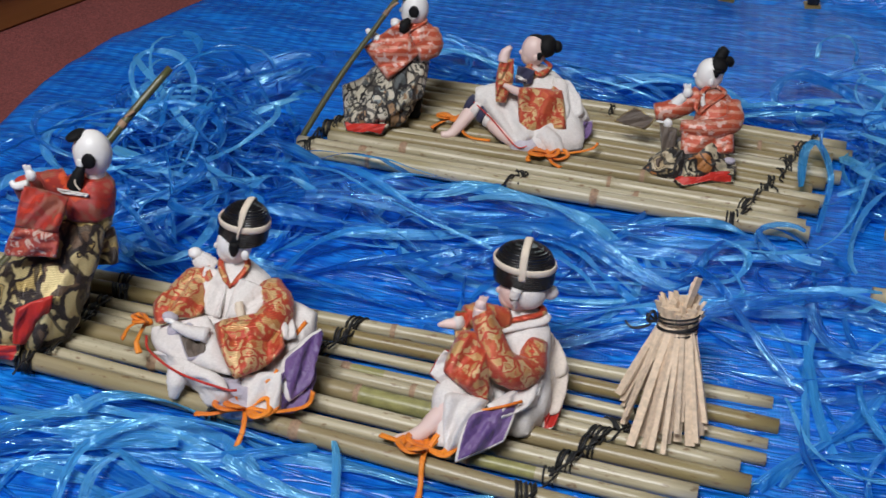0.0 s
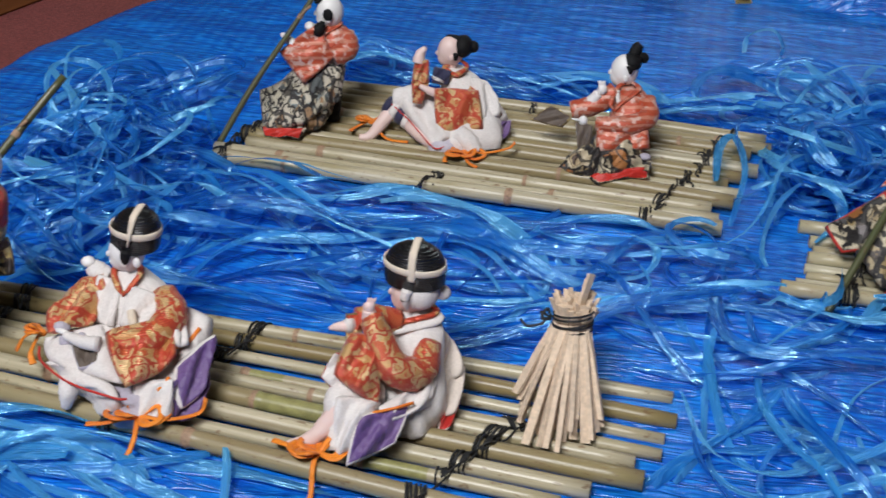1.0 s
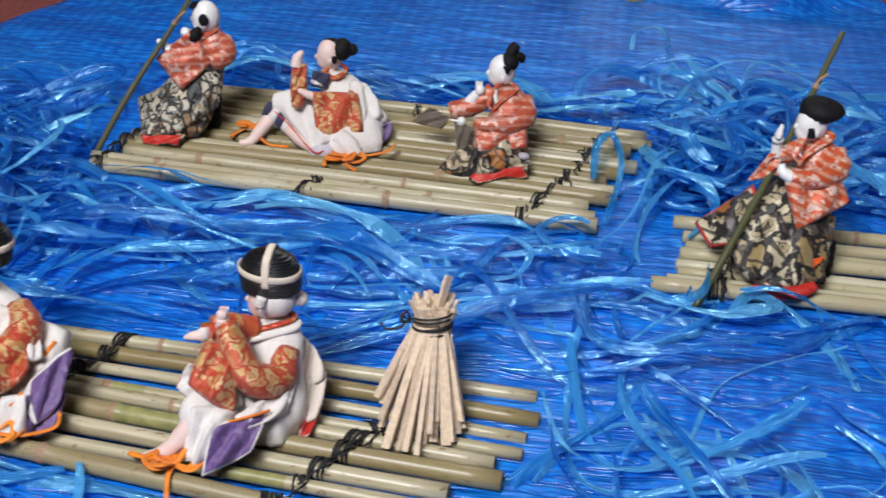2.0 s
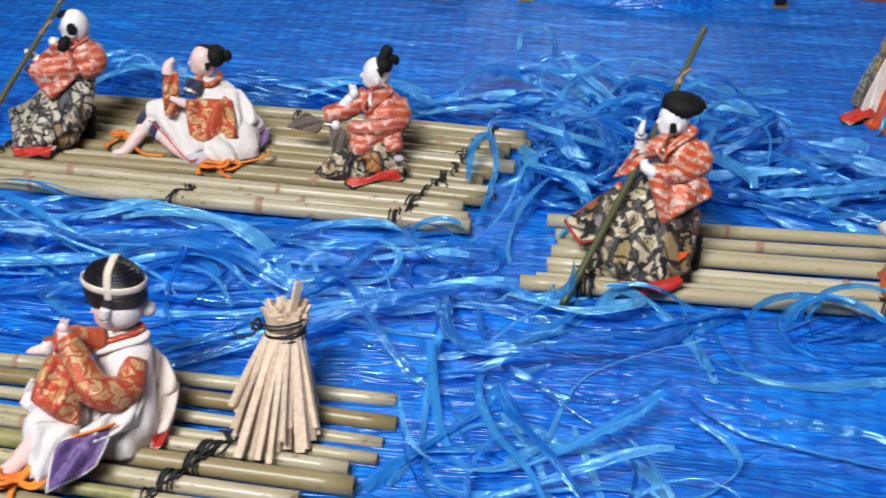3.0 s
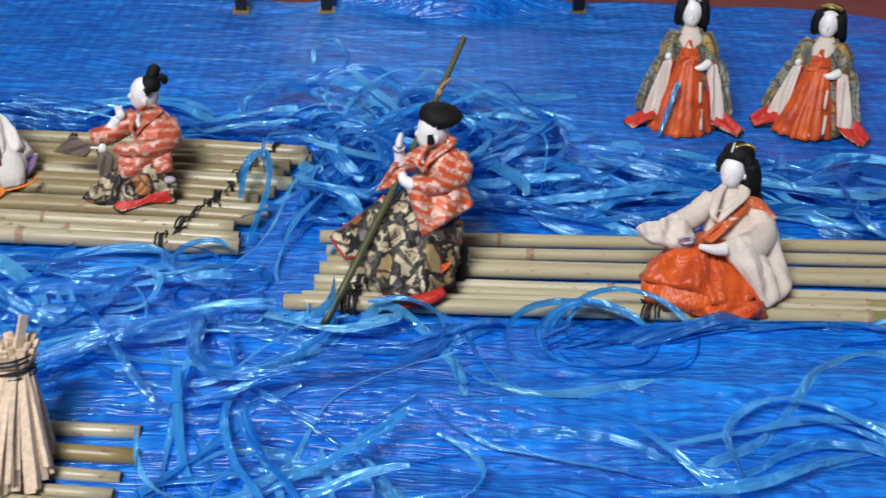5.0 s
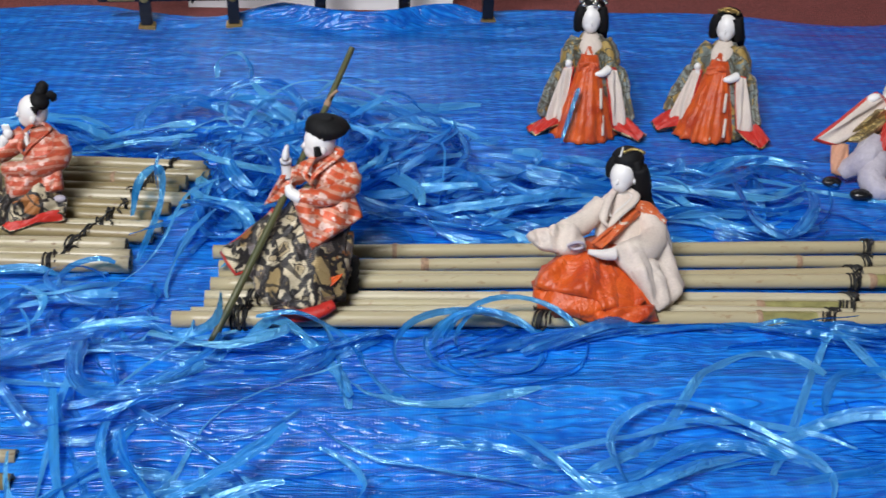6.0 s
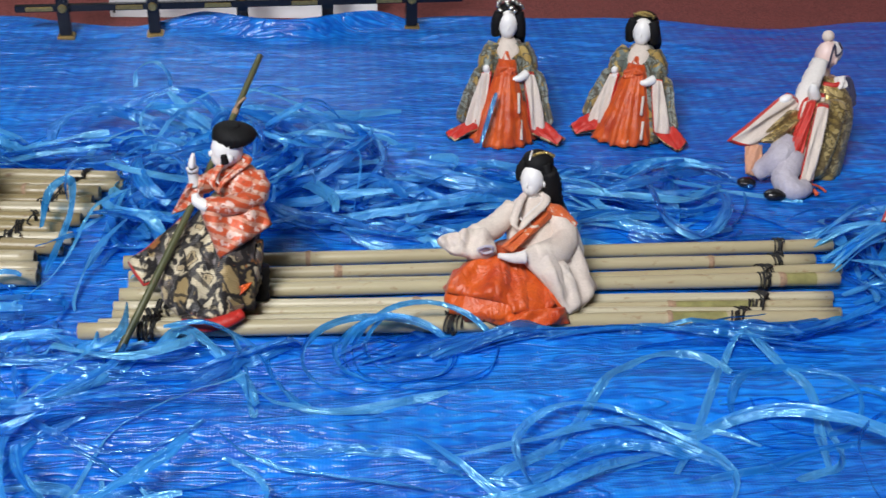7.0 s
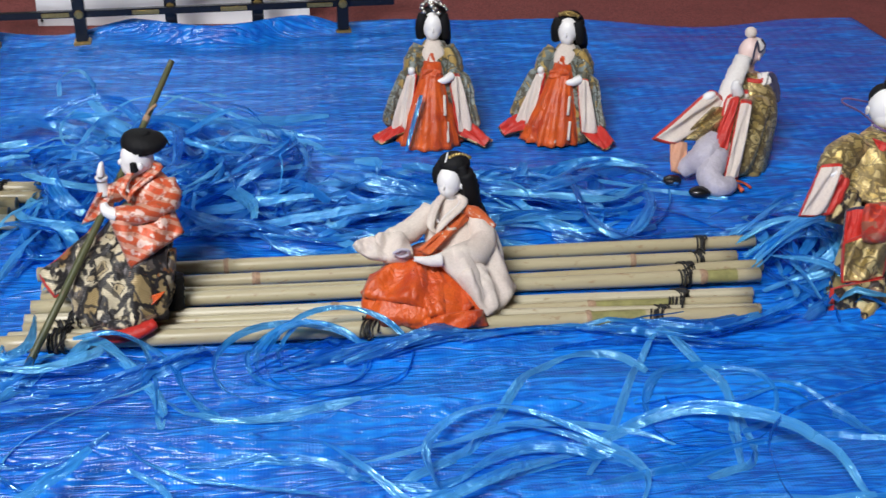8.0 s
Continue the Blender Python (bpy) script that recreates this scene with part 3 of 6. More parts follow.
# ---------------------------------------------------------------- rafts
def bamboo_pole(name, length, r, rnd, parent=None, m=None, joint=None, fresh=0.0, taper=0.0):
    """A cut bamboo stick along x from 0, with swollen joints, a slight bend and hollow ends."""
    bm = bmesh.new()
    n = 14
    joints = [joint] if joint is not None else [rnd.uniform(0.15, 0.9) * length]
    if length > 0.4 and joint is None and rnd.random() < 0.6:
        joints.append((joints[0] + length * 0.45) % length)
    xs = sorted({round(length * i / 26, 4) for i in range(27)} | {round(j + d, 4) for j in joints for d in (-0.006, -0.003, -0.0012, 0.0, 0.0012, 0.004, 0.03) if 0 < j + d < length})
    bow, ph = rnd.uniform(-1, 1) * 0.0022, rnd.uniform(0, 6)
    rows = []
    for x in xs:
        rr = r * (1 - taper * x / length) * (1 + 0.03 * math.sin(x * 40 + ph))
        for j in joints:
            d = x - j
            rr *= 1 + 0.13 * math.exp(-(d / 0.0022) ** 2) - 0.05 * math.exp(-((d - 0.004) / 0.002) ** 2)
        oy = bow * math.sin(math.pi * x / length) * 2
        oz = 0.4 * bow * math.sin(2.2 * math.pi * x / length + ph)
        rows.append([bm.verts.new((x, oy + rr * math.cos(a), oz + rr * math.sin(a))) for a in (2 * math.pi * i / n for i in range(n))])
    for (x, a), (x2, b) in zip(zip(xs, rows), zip(xs[1:], rows[1:])):
        near = min(abs((x + x2) / 2 - j) for j in joints)
        new_green = any(0.0 < (x + x2) / 2 - j < fresh for j in joints)
        for i in range(n):
            f = bm.faces.new((a[i], b[i], b[(i + 1) % n], a[(i + 1) % n]))
            f.smooth, f.material_index = True, 1 if near < 0.0026 else (3 if new_green else 0)
    for row, x, inward in ((rows[0], xs[0], 1), (rows[-1], xs[-1], -1)):
        cx = Vector((x, sum(v.co.y for v in row) / n, sum(v.co.z for v in row) / n))
        lip = [bm.verts.new(cx + (v.co - cx) * 0.55) for v in row]
        deep = [bm.verts.new(cx + (v.co - cx) * 0.5 + Vector((inward * 0.006, 0, 0))) for v in row]
        for i in range(n):
            k = (i + 1) % n
            for q in ((row[i], row[k], lip[k], lip[i]), (lip[i], lip[k], deep[k], deep[i])):
                f = bm.faces.new(q if inward > 0 else q[::-1])
                f.material_index = 2
        f = bm.faces.new(deep if inward > 0 else deep[::-1])
        f.material_index = 2
    bmesh.ops.recalc_face_normals(bm, faces=bm.faces)
    return part(name, bm, [m or BAMBOO, NODE, PITH, FRESH], parent)


def cord_line(bm, pts, r=0.0006, n=6):
    rows = []
    for p, (s, u) in zip(pts, frames_along(pts)):
        rows.append([bm.verts.new(p + (s * math.cos(a) + u * math.sin(a)) * r) for a in (2 * math.pi * i / n for i in range(n))])
    ring_faces(bm, rows, 0)


def lashing(parent, x, y, z, r, rnd, turns=4, reach=None):
    """One length of black cord wound round a stick, its end crossing to the next stick or left loose."""
    bm = bmesh.new()
    pts = []
    slant = rnd.uniform(-0.004, 0.004)
    n = 16 * turns + 5
    for i in range(n + 1):
        a = 2 * math.pi * i / 16
        off = (i / n - 0.5) * 0.0021 * turns + 0.0007 * math.sin(a * 0.37 + turns)
        rr = r + 0.0010 + 0.0004 * math.sin(a * 0.61)
        pts.append(Vector((x + off + slant * math.cos(a), y + rr * math.cos(a), z + rr * math.sin(a))))
    last = pts[-1]
    dx, dy = reach or (rnd.uniform(-0.010, 0.010), rnd.uniform(-0.010, 0.010))
    mid = last + Vector((dx * 0.5 + rnd.uniform(-0.002, 0.002), dy * 0.5, rnd.uniform(0.002, 0.004)))
    end = Vector((last.x + dx, last.y + dy, z + r + 0.0012))
    pts += spline([last, mid, end, end + Vector((rnd.uniform(-0.004, 0.004), -0.003, -0.001))], 12)[1:]
    cord_line(bm, pts, 0.00085, 5)
    return part("lashing", bm, TWINE, parent)


def raft(label, lefts, rights, radii, lash_lines, seed, z=0.0155, joints=(), winds=(4, 7), m=None):
    """Sticks from left to right ends (x, y), bound by lashings at given places."""
    rnd = random.Random(seed)
    root = tagged(new("raft"), label, "raft", "bamboo rafts")
    cx, cy = (lefts[0][0] + rights[0][0]) / 2, (lefts[0][1] + rights[-1][1]) / 2
    root.location = (cx, cy, 0.006)
    for k, ((x0, y0), (x1, y1), r0) in enumerate(zip(lefts, rights, radii)):
        r = r0 * 0.93
        zz = z - 0.0075 + r * rnd.uniform(0.95, 1.15)
        joint, fresh = dict(joints).get(k, (None, 0.0))
        p = bamboo_pole("bamboo_stick", math.hypot(x1 - x0, y1 - y0), r, rnd, root, m, joint=joint, fresh=fresh)
        p.location = (x0 - cx, y0 - cy, zz - 0.006)
        p.rotation_euler = (0, 0, math.atan2(y1 - y0, x1 - x0))
        for xa, xb, only in lash_lines:
            if only and k not in only:
                continue
            xl = xa + (xb - xa) * k / (len(radii) - 1) + rnd.uniform(-0.004, 0.004)
            u = (xl - x0) / (x1 - x0)
            step_x, step_y = (xb - xa) / (len(radii) - 1), (rights[-1][1] - rights[0][1]) / (len(radii) - 1)
            lashing(root, xl - cx, y0 + (y1 - y0) * u - cy, zz - 0.006, r, rnd, rnd.randint(*winds), (step_x * rnd.uniform(0.7, 1.3), step_y) if rnd.random() < 0.75 else None)
    return root


raft(
    "raft of pale dried bamboo sticks lashed with black cord",
    [(-1.03, -0.146), (-1.02, -0.160), (-1.03, -0.173), (-1.03, -0.184), (-1.02, -0.195), (-1.03, -0.208), (-1.03, -0.222), (-1.02, -0.236), (-1.03, -0.256)],
    [(-0.390, -0.164), (-0.386, -0.191), (-0.393, -0.209), (-0.394, -0.226), (-0.411, -0.239), (-0.404, -0.257), (-0.437, -0.273), (-0.455, -0.288), (-0.485, -0.312)],
    [0.0060, 0.0064, 0.0048, 0.0050, 0.0056, 0.0074, 0.0068, 0.0052, 0.0074],
    [(-0.895, -0.915, None), (-0.702, -0.765, None), (-0.462, -0.545, None)], 3,
    joints=[(1, (0.48, 0.0)), (3, (0.335, 0.03)), (5, (0.355, 0.045)), (6, (0.20, 0.0)), (7, (0.435, 0.05)), (8, (0.325, 0.0))],
)
raft(
    "broad raft of pale bamboo sticks tied closely with black cord",
    [(-0.790 - 0.005 * k + 0.012 * math.sin(k * 2.3), 0.300 - 0.0174 * k) for k in range(12)],
    [(-0.319 - 0.0045 * k + 0.010 * math.sin(k * 1.9), 0.277 - 0.0175 * k) for k in range(12)],
    [0.0074, 0.0069, 0.0078, 0.0070, 0.0080, 0.0072, 0.0076, 0.0068, 0.0078, 0.0073, 0.0070, 0.0082],
    [(-0.355, -0.425, None), (-0.558, -0.630, (0, 10, 11)), (-0.800, -0.838, None)], 5, winds=(2, 4),
)
raft(
    "narrow raft of pale bamboo sticks bound with black cord",
    [(-0.292, 0.110), (-0.284, 0.085), (-0.282, 0.069), (-0.287, 0.054), (-0.290, 0.040), (-0.289, 0.028), (-0.298, 0.015), (-0.311, 0.001)],
    [(0.346, 0.117), (0.320, 0.091), (0.338, 0.074), (0.329, 0.056), (0.314, 0.031), (0.309, 0.019), (0.312, 0.006), (0.305, -0.006)],
    [0.0066, 0.0060, 0.0060, 0.0068, 0.0052, 0.0046, 0.0050, 0.0072],
    [(0.292, 0.222, None), (0.000, -0.016, (6, 7)), (-0.235, -0.262, None)], 9,
    joints=[(0, (0.16, 0.0)), (3, (0.565, 0.03)), (5, (0.46, 0.06)), (6, (0.33, 0.03)), (7, (0.475, 0.04))], m=BAMBOO_PALE,
)


# ---------------------------------------------------------------- boat poles
def boat_pole(tip, foot, thick, label, seed):
    tip, foot = Vector(tip), Vector(foot)
    rnd = random.Random(seed)
    root = tagged(new("punting_pole"), label, "bamboo pole", "punting poles")
    root.location = foot
    d = tip - foot
    p = bamboo_pole("pole", d.length, thick, rnd, root, POLE_GREEN, joint=d.length * 0.80, taper=0.25)
    p.rotation_euler = d.to_track_quat("X", "Z").to_euler()
    bm = bmesh.new()
    cord_line(bm, [Vector((0, 0, 0)), Vector((0.004, 0.001, 0.006)), Vector((0.010, 0.002, 0.011))], 0.0014)
    part("twig_stub", bm, NODE, root).location = d * 0.80


POLES = [((-0.868, -0.099, 0.182), (-1.000, -0.275, 0.012)), ((-0.763, 0.215, 0.160), (-0.850, 0.128, 0.014)), ((-0.169, 0.168, 0.182), (-0.277, -0.030, 0.012))]
boat_pole(*POLES[0], 0.0038, "thin green-brown bamboo punting pole with a cut tip", 1)
boat_pole(*POLES[1], 0.0031, "thin dark green bamboo punting pole held by a doll", 2)
boat_pole(*POLES[2], 0.0033, "thin dark green bamboo punting pole with a pale joint", 3)


# ---------------------------------------------------------------- firewood sheaf
def sheaf():
    rnd = random.Random(12)
    root = tagged(new("wood_sheaf"), "upright sheaf of split pale wood tied with black cord", "sheaf")
    root.location = (-0.467, -0.214, 0.018)
    band = Vector((0.002, 0.040, 0.058))
    for k in range(58):
        ring = 1.0 if k < 30 else (0.74 if k < 46 else 0.38)
        a = 2.399 * k + rnd.uniform(-0.3, 0.3)
        r0 = ring * rnd.uniform(0.82, 1.10)
        foot = Vector((0.031 * r0 * math.cos(a), 0.031 * r0 * math.sin(a), rnd.uniform(0.0, 0.003)))
        waist = band + Vector((0.0106 * ring * math.cos(a), 0.0106 * ring * math.sin(a), 0))
        lean = Vector((0.0, 0.40, 1.0)).normalized()
        top = waist + lean * rnd.uniform(0.011, 0.018) + Vector((0.0036 * ring * math.cos(a) + rnd.uniform(-0.002, 0.002), 0.0035 * ring * math.sin(a), 0))
        if k in (52, 55):
            top = waist + lean * (0.036 if k == 52 else 0.031) + Vector((0.007 if k == 52 else 0.003, 0, 0))
        if rnd.random() < 0.36:
            foot = foot + (waist - foot) * rnd.uniform(0.08, 0.42) + Vector((0.005 * math.cos(a), 0.005 * math.sin(a), 0))
        w, th = rnd.uniform(0.0012, 0.0034), rnd.uniform(0.0009, 0.0018)
        bm = bmesh.new()
        pts = spline([foot, foot.lerp(waist, 0.55) + Vector((0, 0, 0.001)), waist, top], 9)
        yaw = a + rnd.uniform(-0.7, 0.7)
        out = Vector((math.cos(yaw), math.sin(yaw), 0.15)).normalized()
        rows = []
        for p in pts:
            d = (pts[-1] - pts[0]).normalized()
            s = d.cross(out).normalized()
            jit = rnd.uniform(0.9, 1.1)
            rows.append([bm.verts.new(p + s * w * i * jit + out * th * j) for i, j in ((-1, -1), (1, -1), (1, 1), (-1, 1))])
        ring_faces(bm, rows, 0)
        for f in bm.faces:
            f.smooth = False
        part("split_stick", bm, STRAW, root)
    bm = bmesh.new()
    for k in range(5):
        z0 = (k - 2) * 0.0032 + rnd.uniform(-0.0015, 0.0015)
        tilt = rnd.uniform(-0.004, 0.004)
        cord_line(bm, [band + Vector((0.0138 * math.cos(t), 0.0138 * math.sin(t), z0 + tilt * math.cos(t) - 0.25 * 0.016 * math.sin(t))) for t in (2 * math.pi * i / 28 for i in range(29))], 0.00075)
    cord_line(bm, spline([band + Vector((-0.016, -0.004, 0.003)), band + Vector((-0.022, -0.006, 0.008)), band + Vector((-0.019, -0.008, 0.001)), band + Vector((-0.030, -0.008, -0.004)), band + Vector((-0.036, -0.004, -0.002))], 18), 0.0009)
    cord_line(bm, spline([band + Vector((-0.015, -0.004, 0.002)), band + Vector((-0.021, -0.008, 0.004)), band + Vector((-0.018, -0.004, 0.010)), band + Vector((-0.015, -0.003, 0.003))], 14), 0.0011)
    part("binding", bm, TWINE, root, "black cord wound round the sheaf")


sheaf()


# ---------------------------------------------------------------- toy fence
def toy_fence():
    root = tagged(new("toy_fence"), "black lacquered toy fence with gilt fittings standing on the sheet", "toy fence")
    root.location = (-0.453, 0.706, 0.004)
    step_v = Vector((0.1122, 0.0085, 0))
    ang = math.atan2(step_v.y, step_v.x)
    for k in range(5):
        at = step_v * k + Vector((0, 0.016 if k in (2, 3) else 0.0, 0))
        bm = bmesh.new()
        box(bm, -0.0075, -0.0075, 0.008, 0.0075, 0.0075, 0.115, 0.0012)
        p = part("post", bm, LACQ, root)
        p.location, p.rotation_euler = at, (0, 0, ang)
        bm = bmesh.new()
        box(bm, -0.0105, -0.0105, 0.0, 0.0105, 0.0105, 0.008, 0.0012)
        part("foot_cap", bm, GOLD, p, "gilt foot cap")
        bm = bmesh.new()
        r = bmesh.ops.create_cone(bm, cap_ends=True, segments=12, radius1=0.006, radius2=0.0045, depth=0.002)["verts"]
        bmesh.ops.transform(bm, matrix=pose(0, -0.0086, 0.044, 90), verts=r)
        part("rosette", bm, GOLD, p, "gilt round fitting")
    for z in (0.042, 0.096):
        bm = bmesh.new()
        box(bm, -0.06, -0.004, z - 0.0045, 0.52, 0.004, z + 0.0045, 0.001)
        rail = part("rail", bm, LACQ, root)
        rail.location, rail.rotation_euler = (0, 0.004, 0), (0, 0, ang)
        for k in range(5):
            bm = bmesh.new()
            x = -0.03 + 0.1125 * k
            box(bm, x - 0.017, -0.0056, z - 0.0028, x + 0.017, -0.0042, z + 0.0028, 0.0006)
            part("plate", bm, GOLD, rail, "engraved gilt plate")


toy_fence()


def white_board():
    root = tagged(new("white_board"), "white card board leaning behind the toy fence", "board")
    root.matrix_world = pose(-0.232, 0.815, -0.004, -6, 0, -1.5)
    bm = bmesh.new()
    box(bm, -0.185, 0, 0, 0.185, 0.005, 0.22, 0.001)
    part("card", bm, BOARD, root)
    for x in (-0.179, 0.179):
        bm = bmesh.new()
        bmesh.ops.create_uvsphere(bm, u_segments=10, v_segments=6, radius=0.002)
        part("pin", bm, TWINE, root, "small dark pin").location = (x, -0.001, 0.008)


white_board()


# ---------------------------------------------------------------- dolls on the first raft
def capped(d, c, rx, ry, h, tilt=0.0):
    """A domed cap wound with black thread, with two paper tapes crossed over its side."""
    x, y, z = c
    prof = [(0.0, 0.97), (0.05, 1.01), (0.30, 1.03), (0.55, 0.99), (0.76, 0.85), (0.91, 0.58), (1.0, 0.18)]
    d.robe([(x + tilt * f, y, z + h * f, rx * k, ry * k) for f, k in prof], THREAD, 3, 0.0, 32, 4)
    ring = [(x + tilt * 0.48 + rx * 1.02 * math.cos(a), y + ry * 1.02 * math.sin(a), z + h * 0.50 - 0.06 * rx * math.cos(a)) for a in (2 * math.pi * i / 12 for i in range(13))]
    d.limb(ring, [0.0027] * 13, PAPER, 1.0, 8, 40, 0.0, 0.30)
    arc = [(x + tilt * f + 0.001, y + s * ry * (k + 0.03), z + h * f + (0.0008 if f > 0.9 else 0)) for s, seq in ((-1, prof[2:-1]), (1, prof[:1:-1])) for f, k in seq]
    d.limb(arc, [0.0027] * len(arc), PAPER, 0.30, 8, 40, 0.0)


def collar(d, back, low, m, r=0.0024, side=0.011):
    """Two crossed neck bands that run from the nape over the shoulders and meet on the chest."""
    bx, by, bz = back
    lx, ly, lz = low
    for k in (-1, 1):
        d.limb([(bx, by + 0.003, bz + 0.002), (bx + k * side, by * 0.5 + ly * 0.5 + 0.004, bz - 0.001), (lx + k * side * 0.45, ly + 0.002, lz + (bz - lz) * 0.45), (lx - k * 0.001, ly, lz)], [r, r * 1.2, r * 1.2, r * 0.8], m, 0.55, 8, 18, 0.0)


def boatman_red():
    d = Doll(-0.915, -0.200, 0.0165, 21)
    d.limb([(-0.004, 0.004, 0.017), (0.004, 0.002, 0.045), (0.012, 0.0, 0.075)], [0.0125, 0.011, 0.012], HAIR, 0.8)
    d.robe([(-0.024, -0.040, 0.020, 0.036, 0.026), (-0.018, -0.036, 0.035, 0.040, 0.030), (-0.008, -0.026, 0.060, 0.038, 0.030), (0.006, -0.012, 0.082, 0.028, 0.024), (0.018, 0.000, 0.104, 0.018, 0.016)], GOLD_DARK, 8, 0.09)
    d.slab((0.004, -0.010, 0.094), (0.038, 0.008, 0.094), (0.037, 0.008, 0.062), (0.010, -0.020, 0.066), 0.016, GOLD_DARK, wave=0.002)
    d.slab((-0.006, -0.066, 0.062), (0.018, -0.052, 0.068), (0.006, -0.058, 0.030), (-0.012, -0.070, 0.028), 0.006, RED, wave=0.001)
    d.slab((-0.040, -0.070, 0.026), (-0.004, -0.072, 0.034), (-0.006, -0.076, 0.021), (-0.038, -0.076, 0.018), 0.008, RED, GOLD_DARK, wave=0.002)
    d.robe([(0.020, 0.002, 0.096, 0.017, 0.015), (0.021, 0.003, 0.103, 0.0175, 0.0155), (0.022, 0.004, 0.108, 0.017, 0.015)], GOLD_BROC, 5, 0.02)
    d.robe([(0.021, 0.003, 0.106, 0.018, 0.016), (0.020, 0.004, 0.118, 0.021, 0.018), (0.021, 0.006, 0.128, 0.020, 0.016), (0.024, 0.009, 0.134, 0.011, 0.010)], DARK_RED, 6, 0.04)
    d.limb([(0.004, 0.006, 0.126), (-0.012, -0.010, 0.126), (-0.012, -0.024, 0.138)], [0.011, 0.012, 0.006], DARK_RED)
    d.slab((-0.006, -0.030, 0.142), (0.023, -0.022, 0.132), (0.021, -0.040, 0.112), (-0.013, -0.042, 0.112), 0.011, DARK_RED, wave=0.001)
    d.slab((-0.013, -0.041, 0.113), (0.021, -0.039, 0.113), (0.020, -0.044, 0.094), (-0.022, -0.046, 0.090), 0.009, SCALE, wave=0.001)
    d.fist((-0.004, -0.024, 0.146), SKIN, 0.0045, (-0.3, 0, 1))
    d.limb([(-0.006, -0.026, 0.140), (-0.014, -0.028, 0.138), (-0.018, -0.028, 0.141)], [0.0032, 0.0028, 0.0016], SKIN)
    d.head((0.026, 0.010, 0.152), 165, r=0.0142)
    d.blob((0.030, -0.0035, 0.152), (0.0052, 0.0022, 0.0062), HAIR, (0, 15, 5))
    d.blob((0.016, 0.008, 0.165), (0.007, 0.009, 0.0035), HAIR, (0, -20, 0))
    d.limb([(0.024, -0.002, 0.147), (0.021, -0.005, 0.140), (0.018, -0.006, 0.131)], [0.0025, 0.0045, 0.0062], HAIR)
    d.limb([(0.024, -0.004, 0.146), (0.021, -0.010, 0.138), (0.025, -0.0115, 0.132)], [0.0006] * 3, PAPER)
    d.slab((0.006, -0.011, 0.131), (0.032, -0.011, 0.130), (0.030, -0.012, 0.127), (0.008, -0.012, 0.128), 0.003, WHITE)
    return d.done("standing boatman doll in dark red brocade coat and gold-patterned robe")


